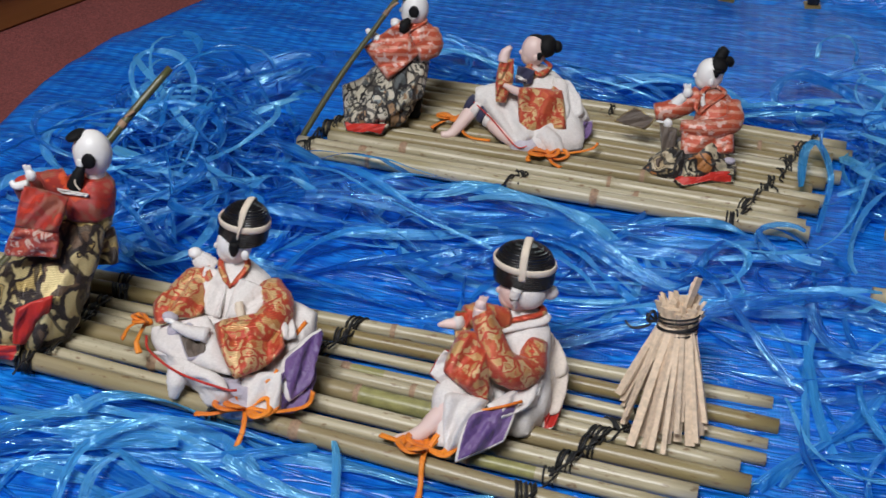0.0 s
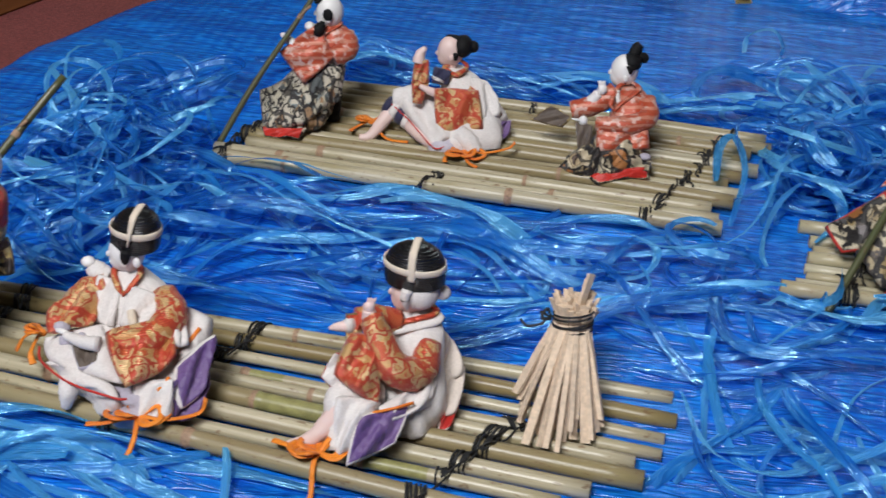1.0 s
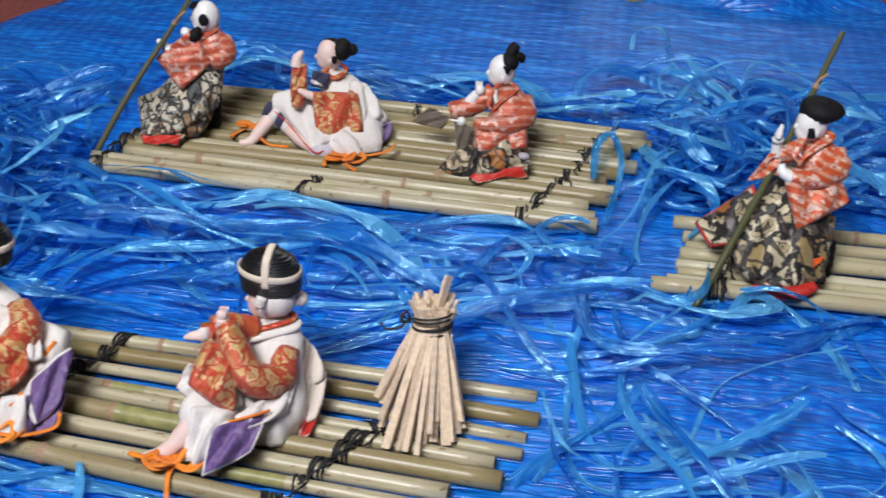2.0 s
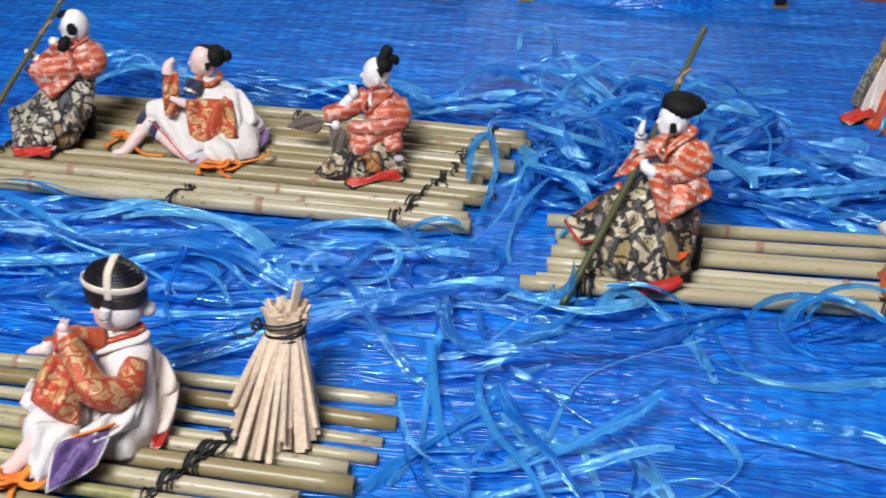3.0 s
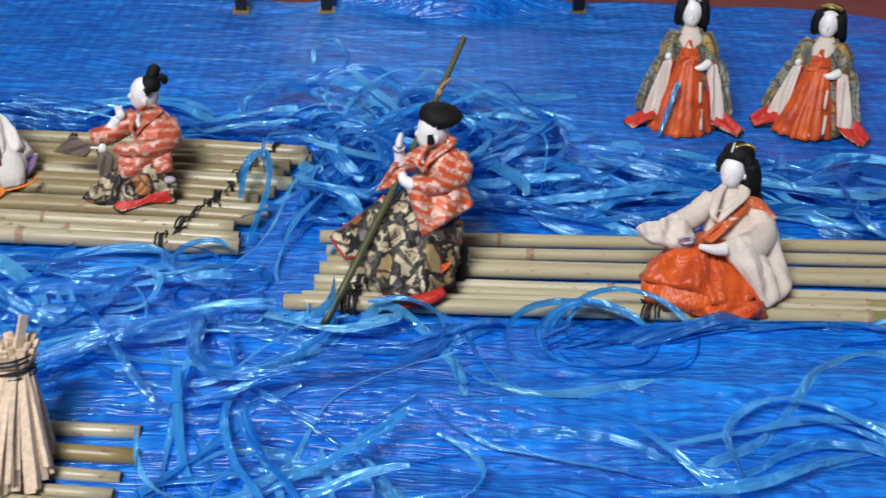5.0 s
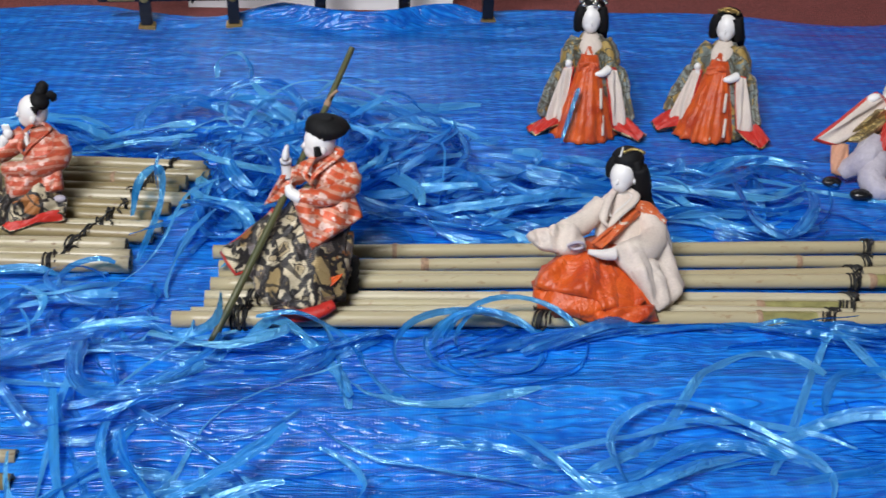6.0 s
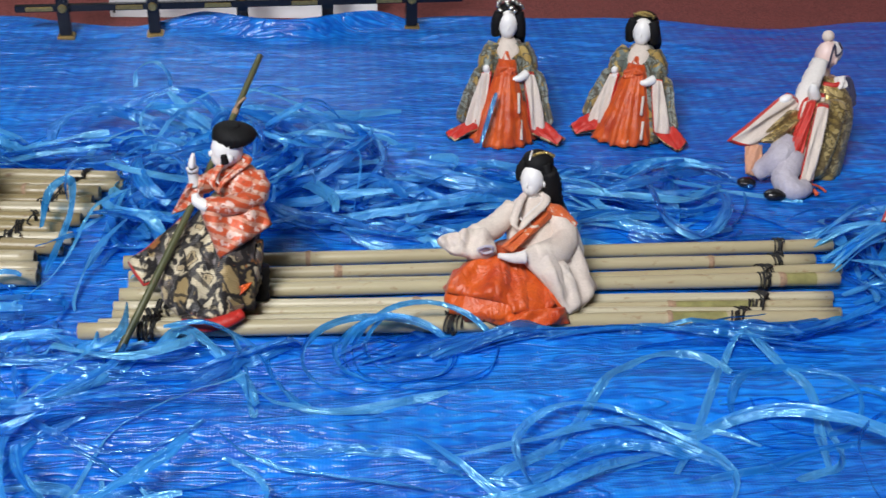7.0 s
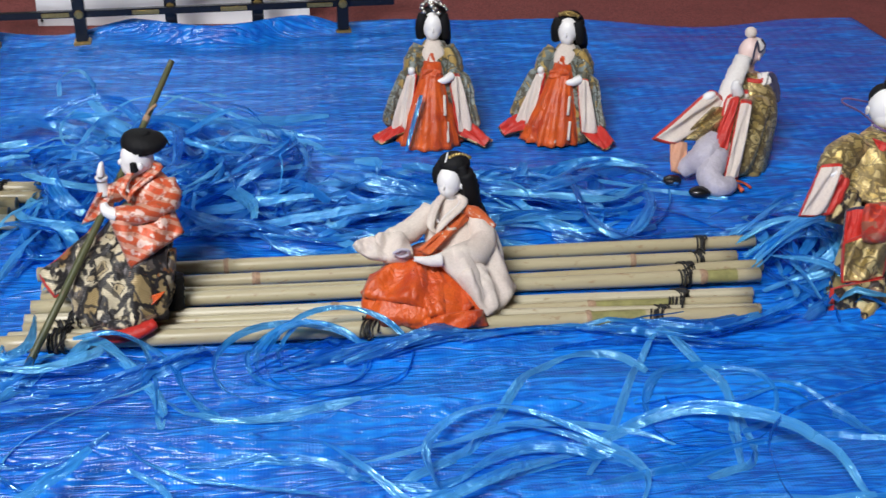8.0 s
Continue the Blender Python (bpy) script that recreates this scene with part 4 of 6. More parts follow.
def noble_white():
    d = Doll(-0.765, -0.222, 0.0165, 22)
    d.robe([(-0.004, -0.024, 0.019, 0.040, 0.026), (-0.006, -0.022, 0.030, 0.040, 0.028), (-0.008, -0.010, 0.046, 0.034, 0.028), (-0.008, 0.004, 0.060, 0.026, 0.023)], WHITE, 7, 0.08)
    d.robe([(-0.006, 0.004, 0.044, 0.030, 0.026), (-0.006, 0.008, 0.060, 0.026, 0.021), (-0.008, 0.013, 0.074, 0.024, 0.017), (-0.011, 0.017, 0.084, 0.014, 0.011), (-0.013, 0.019, 0.089, 0.008, 0.008)], WHITE, 6, 0.06)
    d.slab((-0.064, -0.026, 0.051), (-0.022, -0.012, 0.062), (0.016, -0.060, 0.046), (-0.052, -0.044, 0.044), 0.012, WHITE, wave=0.001, soft=0.2)
    d.slab((-0.054, -0.043, 0.046), (0.016, -0.066, 0.047), (0.014, -0.060, 0.022), (-0.038, -0.046, 0.024), 0.012, WHITE, wave=0.003)
    d.limb([(-0.062, -0.034, 0.049), (-0.054, -0.046, 0.046), (-0.025, -0.062, 0.045), (0.012, -0.072, 0.047), (0.020, -0.070, 0.046)], [0.0009] * 5, RED, 1, 6, 24, 0.0)
    d.slab((-0.048, -0.030, 0.0560), (-0.030, -0.024, 0.0590), (-0.026, -0.030, 0.0580), (-0.044, -0.037, 0.0545), 0.008, GREY, soft=0.1)
    d.slab((-0.036, -0.036, 0.0555), (-0.020, -0.030, 0.0580), (-0.006, -0.046, 0.0530), (-0.022, -0.054, 0.0500), 0.009, BROWN, GREY, soft=0.1)
    d.limb([(-0.030, -0.052, 0.040), (-0.029, -0.060, 0.034), (-0.030, -0.064, 0.024)], [0.008, 0.0065, 0.003], WHITE)
    d.robe([(0.016, -0.060, 0.020, 0.017, 0.010), (0.015, -0.059, 0.030, 0.016, 0.011), (0.012, -0.054, 0.040, 0.010, 0.008)], GREY, 5, 0.08)
    d.slab((0.014, 0.010, 0.072), (0.050, 0.014, 0.060), (0.058, -0.026, 0.034), (0.026, -0.044, 0.036), 0.014, WHITE, wave=0.002)
    d.slab((0.016, -0.052, 0.046), (0.044, -0.046, 0.050), (0.048, -0.062, 0.026), (0.022, -0.068, 0.024), 0.010, WHITE, wave=0.002)
    d.slab((0.042, -0.040, 0.056), (0.056, 0.006, 0.060), (0.060, -0.020, 0.040), (0.050, -0.062, 0.026), 0.009, PURPLE, WHITE, wave=0.004, soft=0.4)
    d.slab((0.042, -0.050, 0.050), (0.058, -0.018, 0.044), (0.055, -0.046, 0.020), (0.044, -0.066, 0.022), 0.010, PURPLE, wave=0.004, soft=0.4)
    d.limb([(0.034, -0.022, 0.056), (0.042, -0.014, 0.058), (0.046, -0.004, 0.062)], [0.0016] * 3, CORD)
    d.limb([(0.034, -0.054, 0.044), (0.038, -0.050, 0.046), (0.040, -0.046, 0.050)], [0.0014] * 3, CORD)
    d.limb([(-0.028, 0.012, 0.080), (-0.042, 0.006, 0.073), (-0.050, -0.014, 0.065)], [0.009, 0.011, 0.009], RED_BROC, 0.8)
    d.slab((-0.064, -0.018, 0.068), (-0.032, 0.010, 0.080), (-0.024, -0.018, 0.066), (-0.054, -0.034, 0.060), 0.012, RED_BROC, wave=0.002)
    d.blob((-0.044, -0.030, 0.066), (0.0058, 0.004, 0.0040), GREY, (0, 20, 20))
    d.limb([(-0.046, -0.034, 0.066), (-0.040, -0.036, 0.067), (-0.034, -0.035, 0.064)], [0.0014, 0.0020, 0.0014], SKIN, wrinkle=0)
    d.limb([(0.014, 0.012, 0.076), (0.026, -0.004, 0.070), (0.020, -0.026, 0.064), (-0.002, -0.036, 0.066)], [0.009, 0.0115, 0.0110, 0.0080], RED_BROC)
    d.slab((-0.012, -0.036, 0.072), (0.024, -0.008, 0.072), (0.044, -0.034, 0.058), (0.016, -0.066, 0.047), 0.014, RED_BROC, wave=0.0015, soft=0.2)
    d.slab((0.022, -0.006, 0.074), (0.032, 0.000, 0.068), (0.046, -0.022, 0.060), (0.038, -0.028, 0.062), 0.008, WHITE)
    d.limb([(-0.012, -0.040, 0.064), (-0.024, -0.040, 0.064), (-0.038, -0.038, 0.066)], [0.0056, 0.0046, 0.0030], WHITE)
    collar(d, (-0.013, 0.022, 0.091), (-0.011, 0.000, 0.078), RED_BROC, 0.0020, 0.010)
    d.slab((-0.034, 0.012, 0.086), (-0.014, 0.004, 0.085), (-0.012, -0.016, 0.060), (-0.030, -0.012, 0.060), 0.007, WHITE, wave=0.001)
    d.slab((-0.006, 0.004, 0.086), (0.020, 0.006, 0.077), (0.012, -0.016, 0.064), (-0.010, -0.016, 0.062), 0.007, WHITE, wave=0.001)
    d.limb([(0.000, -0.012, 0.075), (0.003, -0.017, 0.070), (0.006, -0.021, 0.066)], [0.0030, 0.0032, 0.0022], PAPER)
    d.limb([(0.004, -0.020, 0.068), (0.007, -0.023, 0.063)], [0.0034, 0.0024], SKIN, wrinkle=0)
    d.limb([(-0.030, 0.016, 0.080), (-0.038, 0.016, 0.085), (-0.042, 0.016, 0.089)], [0.0070, 0.0072, 0.0052], WHITE)
    d.blob((-0.043, 0.015, 0.092), (0.0050, 0.0046, 0.0040), SKIN)
    d.head((-0.014, 0.019, 0.103), 195, r=0.0125)
    capped(d, (-0.009, 0.022, 0.106), 0.0178, 0.0140, 0.031, 0.006)
    d.limb([(-0.009, 0.0080, 0.110), (-0.010, 0.0078, 0.104), (-0.011, 0.0080, 0.098)], [0.0036, 0.0034, 0.0012], HAIR)
    d.blob((-0.002, 0.0085, 0.101), (0.0030, 0.0016, 0.0042), SKIN, (0, 10, 0), 10)
    d.bow((0.024, -0.066, 0.028), 0.021, CORD, 7, [[(0.044, -0.066, 0.030), (0.062, -0.052, 0.028), (0.066, -0.048, 0.038)], [(0.006, -0.076, 0.028), (-0.008, -0.078, 0.026)], [(0.028, -0.082, 0.024), (0.026, -0.094, 0.014)]])
    d.bow((-0.066, -0.022, 0.052), 0.012, CORD, 4, [[(-0.072, -0.030, 0.040), (-0.068, -0.036, 0.034)], [(-0.080, -0.022, 0.046), (-0.086, -0.026, 0.036)]])
    return d.done("seated doll in white robe and black cap with brocade sleeves")


def elder_white():
    d = Doll(-0.570, -0.222, 0.0165, 23)
    d.robe([(0.000, -0.012, 0.019, 0.026, 0.024), (0.001, -0.008, 0.036, 0.026, 0.024), (0.002, 0.006, 0.054, 0.021, 0.020), (0.002, 0.017, 0.074, 0.018, 0.015), (0.000, 0.022, 0.085, 0.010, 0.009)], WHITE, 6, 0.08)
    d.slab((0.012, 0.030, 0.074), (0.024, 0.030, 0.058), (0.035, 0.022, 0.036), (0.010, 0.000, 0.036), 0.014, CREAM, wave=0.002)
    d.slab((0.016, 0.012, 0.048), (0.034, 0.024, 0.042), (0.034, -0.006, 0.020), (0.020, -0.018, 0.028), 0.008, CREAM, wave=0.003)
    d.slab((0.024, 0.000, 0.032), (0.035, 0.008, 0.026), (0.034, -0.016, 0.0175), (0.026, -0.022, 0.0175), 0.005, RED, CREAM, wave=0.002)
    d.limb([(-0.018, -0.020, 0.044), (-0.036, -0.036, 0.048), (-0.036, -0.048, 0.036), (-0.034, -0.060, 0.022)], [0.014, 0.012, 0.0085, 0.006], WHITE)
    d.slab((-0.044, -0.022, 0.074), (-0.030, -0.024, 0.070), (-0.032, -0.044, 0.050), (-0.053, -0.032, 0.058), 0.009, WHITE, RED, wave=0.002)
    d.limb([(-0.034, -0.042, 0.046), (-0.042, -0.050, 0.036), (-0.052, -0.058, 0.027), (-0.068, -0.061, 0.020)], [0.0090, 0.0072, 0.0052, 0.0032], PINK)
    d.slab((-0.040, -0.044, 0.056), (-0.008, -0.040, 0.053), (-0.020, -0.066, 0.036), (-0.032, -0.070, 0.020), 0.014, WHITE, wave=0.001)
    d.slab((-0.022, -0.052, 0.047), (0.011, -0.034, 0.051), (0.006, -0.058, 0.034), (-0.025, -0.074, 0.020), 0.010, PURPLE, WHITE, wave=0.003)
    d.slab((-0.010, -0.044, 0.051), (0.018, -0.004, 0.052), (0.022, -0.022, 0.040), (0.000, -0.050, 0.044), 0.009, WHITE, wave=0.002)
    d.slab((0.006, 0.004, 0.062), (0.016, 0.012, 0.058), (0.024, -0.014, 0.038), (0.008, -0.026, 0.042), 0.010, WHITE, wave=0.002)
    d.limb([(-0.012, -0.050, 0.050), (0.002, -0.044, 0.052), (0.012, -0.036, 0.052)], [0.0010] * 3, CORD)
    d.limb([(0.012, 0.008, 0.068), (0.011, -0.012, 0.060), (-0.004, -0.024, 0.068), (-0.018, -0.016, 0.090), (-0.022, -0.010, 0.100)], [0.009, 0.0110, 0.0120, 0.0090, 0.0065], RED_BROC)
    d.slab((0.000, -0.018, 0.066), (0.014, 0.000, 0.064), (0.014, -0.010, 0.054), (0.000, -0.030, 0.056), 0.008, RED_BROC, GOLD_BROC)
    d.slab((-0.036, -0.018, 0.090), (-0.014, -0.016, 0.086), (-0.008, -0.046, 0.050), (-0.044, -0.038, 0.066), 0.013, RED_BROC, wave=0.002, soft=0.2)
    d.limb([(-0.010, 0.012, 0.080), (-0.026, 0.004, 0.086), (-0.036, -0.002, 0.088)], [0.009, 0.0095, 0.0075], RED_BROC)
    d.slab((-0.043, -0.004, 0.093), (-0.030, 0.000, 0.092), (-0.031, -0.010, 0.074), (-0.040, -0.014, 0.074), 0.009, RED_BROC, GOLD_BROC)
    d.blob((-0.039, -0.008, 0.086), (0.0048, 0.0048, 0.0058), WHITE)
    d.limb([(-0.024, -0.012, 0.097), (-0.024, -0.012, 0.104)], [0.0050, 0.0042], PINK, wrinkle=0)
    d.fist((-0.024, -0.012, 0.106), PINK, 0.0044, (0.3, 0, 1))
    d.limb([(-0.040, -0.009, 0.086), (-0.047, -0.010, 0.085), (-0.052, -0.010, 0.083)], [0.0042, 0.0030, 0.0014], PINK)
    d.head((-0.005, 0.024, 0.099), 185, PINK, 0.0128)
    d.blob((0.002, 0.024, 0.100), (0.0134, 0.0142, 0.0136), WHITE)
    d.limb([(-0.004, 0.0105, 0.108), (-0.005, 0.0100, 0.101), (-0.004, 0.0105, 0.092)], [0.0036, 0.0034, 0.0012], WHITE, wrinkle=0.1)
    d.blob((0.016, 0.030, 0.097), (0.0062, 0.0056, 0.0052), WHITE, (0, 10, 0))
    collar(d, (0.002, 0.028, 0.087), (-0.012, 0.006, 0.080), RED_BROC, 0.0022, 0.012)
    collar(d, (0.002, 0.026, 0.083), (-0.012, 0.004, 0.076), WHITE, 0.0036, 0.014)
    capped(d, (-0.002, 0.026, 0.106), 0.0208, 0.0150, 0.030, 0.000)
    d.bow((-0.044, -0.068, 0.024), 0.020, CORD, 7, [[(-0.058, -0.066, 0.024), (-0.078, -0.060, 0.022)], [(-0.044, -0.080, 0.024), (-0.042, -0.092, 0.012), (-0.042, -0.100, 0.008)]])
    return d.done("seated elder doll with white hair, black cap and white robe")


# ---------------------------------------------------------------- dolls on the second raft
def boatman_flowers():
    d = Doll(-0.770, 0.210, 0.0195, 24)
    d.limb([(0.012, -0.004, 0.021), (0.014, 0.0, 0.050)], [0.012, 0.012], HAIR, 0.8)
    d.robe([(-0.014, -0.034, 0.024, 0.026, 0.016), (-0.012, -0.028, 0.036, 0.031, 0.021), (-0.006, -0.016, 0.056, 0.030, 0.022), (0.006, -0.004, 0.078, 0.023, 0.019), (0.014, 0.006, 0.096, 0.016, 0.014)], PALE_BROC, 9, 0.12)
    d.slab((-0.054, -0.020, 0.050), (-0.008, -0.006, 0.078), (0.006, -0.050, 0.032), (-0.044, -0.050, 0.020), 0.012, PALE_BROC, wave=0.003, soft=0.06)
    d.slab((-0.012, -0.018, 0.074), (0.032, 0.000, 0.086), (0.032, -0.028, 0.054), (-0.004, -0.052, 0.030), 0.014, PALE_BROC, wave=0.002, soft=0.08)
    d.slab((-0.046, -0.050, 0.026), (0.006, -0.052, 0.030), (0.000, -0.060, 0.021), (-0.040, -0.058, 0.020), 0.006, RED, PALE_BROC, wave=0.003)
    d.robe([(0.014, 0.004, 0.090, 0.017, 0.015), (0.015, 0.007, 0.103, 0.018, 0.015), (0.016, 0.009, 0.111, 0.016, 0.012), (0.013, 0.010, 0.118, 0.009, 0.008)], STRIPE2, 6, 0.05)
    d.slab((0.004, -0.004, 0.123), (0.024, -0.018, 0.094), (-0.003, -0.034, 0.068), (-0.033, -0.020, 0.095), 0.012, STRIPE2, wave=0.001, soft=0.03)
    d.limb([(0.029, 0.008, 0.110), (0.034, -0.004, 0.099), (0.022, -0.016, 0.093)], [0.008, 0.0105, 0.009], STRIPE2)
    collar(d, (0.013, 0.014, 0.120), (0.006, -0.006, 0.106), STRIPE2, 0.0022, 0.010)
    d.limb([(0.000, 0.0, 0.110), (-0.004, -0.010, 0.122)], [0.008, 0.004], SKIN)
    d.limb([(-0.018, -0.014, 0.102), (-0.026, -0.012, 0.106), (-0.032, -0.010, 0.110)], [0.005, 0.004, 0.002], SKIN)
    d.head((0.012, 0.010, 0.130), 190, r=0.0135)
    d.blob((0.014, -0.003, 0.131), (0.0052, 0.0022, 0.0066), HAIR, (0, 8, 0))
    d.blob((0.002, 0.008, 0.142), (0.005, 0.008, 0.003), HAIR, (0, -25, 0))
    d.limb([(0.010, -0.004, 0.124), (0.006, -0.008, 0.118), (0.004, -0.008, 0.113)], [0.0024, 0.006, 0.006], HAIR)
    return d.done("boatman doll in rust striped coat and flowered cream robe")


def praying_man():
    d = Doll(-0.620, 0.200, 0.0195, 25)
    d.robe([(0.004, -0.010, 0.022, 0.040, 0.030), (0.004, -0.006, 0.034, 0.040, 0.030), (0.004, 0.010, 0.052, 0.028, 0.024), (-0.004, 0.022, 0.070, 0.020, 0.017), (-0.012, 0.030, 0.080, 0.010, 0.010)], WHITE, 6, 0.06)
    d.slab((0.000, 0.020, 0.074), (0.016, 0.024, 0.066), (0.048, 0.018, 0.034), (0.020, -0.012, 0.036), 0.014, WHITE, wave=0.001)
    d.slab((0.028, 0.002, 0.038), (0.048, 0.018, 0.036), (0.044, 0.002, 0.020), (0.022, -0.024, 0.020), 0.016, PURPLE, WHITE, wave=0.003)
    d.limb([(0.020, -0.010, 0.046), (0.026, -0.010, 0.044), (0.034, -0.004, 0.044)], [0.0014] * 3, CORD)
    d.limb([(-0.010, 0.002, 0.040), (-0.044, 0.010, 0.050), (-0.070, 0.006, 0.050)], [0.016, 0.015, 0.010], WHITE)
    d.slab((-0.074, 0.006, 0.054), (-0.040, 0.014, 0.060), (0.006, -0.032, 0.036), (-0.018, -0.042, 0.026), 0.012, WHITE, wave=0.001)
    d.limb([(-0.074, 0.000, 0.050), (-0.048, -0.018, 0.040), (-0.018, -0.044, 0.027), (-0.006, -0.042, 0.028)], [0.0007] * 4, RED, 1, 6)
    for k, m in enumerate((NAVY, WHITE, NAVY, WHITE)):
        f = k * 0.009
        d.limb([(-0.076 + f * 0.8, 0.004 - f * 0.3, 0.044 - f * 0.35), (-0.070 + f * 0.8, 0.002 - f * 0.3, 0.042 - f * 0.35)], [0.0100, 0.0098], m, n=12, steps=4, wrinkle=0)
    d.limb([(-0.070, 0.002, 0.040), (-0.078, -0.012, 0.030), (-0.086, -0.026, 0.022), (-0.096, -0.030, 0.021)], [0.0078, 0.0066, 0.0048, 0.0030], PINK)
    d.limb([(-0.048, -0.012, 0.032), (-0.030, -0.026, 0.028), (-0.010, -0.036, 0.024)], [0.0075, 0.0080, 0.007], PINK)
    d.robe([(-0.010, -0.036, 0.021, 0.015, 0.008), (-0.008, -0.034, 0.028, 0.015, 0.009), (-0.006, -0.030, 0.034, 0.009, 0.006)], GREY, 5, 0.06)
    d.limb([(0.004, -0.026, 0.036), (0.016, -0.032, 0.030), (0.024, -0.038, 0.022)], [0.010, 0.010, 0.007], WHITE)
    d.limb([(0.012, 0.018, 0.066), (0.010, 0.000, 0.056), (-0.016, -0.008, 0.064)], [0.010, 0.012, 0.008], RED_BROC)
    d.slab((-0.026, -0.012, 0.075), (0.018, 0.000, 0.073), (0.028, -0.022, 0.041), (-0.017, -0.032, 0.036), 0.013, RED_BROC, wave=0.0015, soft=0.06)
    d.slab((0.006, 0.012, 0.082), (0.020, 0.018, 0.074), (0.044, 0.010, 0.044), (0.024, -0.014, 0.046), 0.010, WHITE, wave=0.002)
    collar(d, (-0.010, 0.036, 0.084), (-0.022, 0.008, 0.070), RED_BROC, 0.0020, 0.010)
    d.slab((-0.046, -0.004, 0.098), (-0.032, -0.002, 0.100), (-0.030, -0.008, 0.076), (-0.048, -0.010, 0.076), 0.010, RED_BROC)
    d.slab((-0.048, -0.010, 0.078), (-0.030, -0.008, 0.078), (-0.036, -0.012, 0.056), (-0.046, -0.013, 0.056), 0.010, RED_BROC)
    d.limb([(-0.042, -0.004, 0.096), (-0.041, -0.002, 0.104), (-0.036, -0.001, 0.111)], [0.006, 0.005, 0.0022], PINK)
    d.limb([(-0.014, -0.010, 0.066), (-0.028, -0.014, 0.072), (-0.038, -0.016, 0.077)], [0.005, 0.004, 0.0022], PINK)
    d.slab((-0.030, 0.010, 0.088), (-0.012, 0.012, 0.084), (-0.014, 0.004, 0.072), (-0.030, 0.000, 0.074), 0.006, NAVY)
    d.slab((-0.030, 0.004, 0.081), (-0.018, 0.003, 0.077), (-0.018, 0.002, 0.074), (-0.031, 0.003, 0.078), 0.007, WHITE)
    d.limb([(-0.022, 0.016, 0.086), (-0.008, 0.012, 0.080), (0.000, 0.018, 0.084)], [0.0020] * 3, RED_BROC)
    d.head((-0.018, 0.034, 0.096), 195, PINK, 0.0130)
    d.blob((-0.006, 0.036, 0.101), (0.0098, 0.0125, 0.0112), HAIR)
    d.blob((-0.016, 0.035, 0.109), (0.0085, 0.0045, 0.0035), HAIR)
    d.limb([(-0.010, 0.021, 0.098), (-0.011, 0.021, 0.092)], [0.0032, 0.0018], HAIR)
    d.blob((0.003, 0.040, 0.100), (0.006, 0.006, 0.0062), HAIR)
    d.bow((0.014, -0.046, 0.024), 0.022, CORD, 7, [[(0.036, -0.040, 0.026), (0.054, -0.030, 0.028), (0.060, -0.028, 0.034)], [(0.020, -0.060, 0.024), (0.030, -0.066, 0.022)], [(-0.002, -0.054, 0.024), (-0.002, -0.062, 0.022)]])
    d.bow((-0.090, -0.002, 0.027), 0.019, CORD, 6, [[(-0.104, -0.014, 0.024), (-0.108, -0.020, 0.022)], [(-0.070, -0.026, 0.022), (-0.046, -0.030, 0.022)]])
    return d.done("seated doll in white robe with palms raised and orange cords")


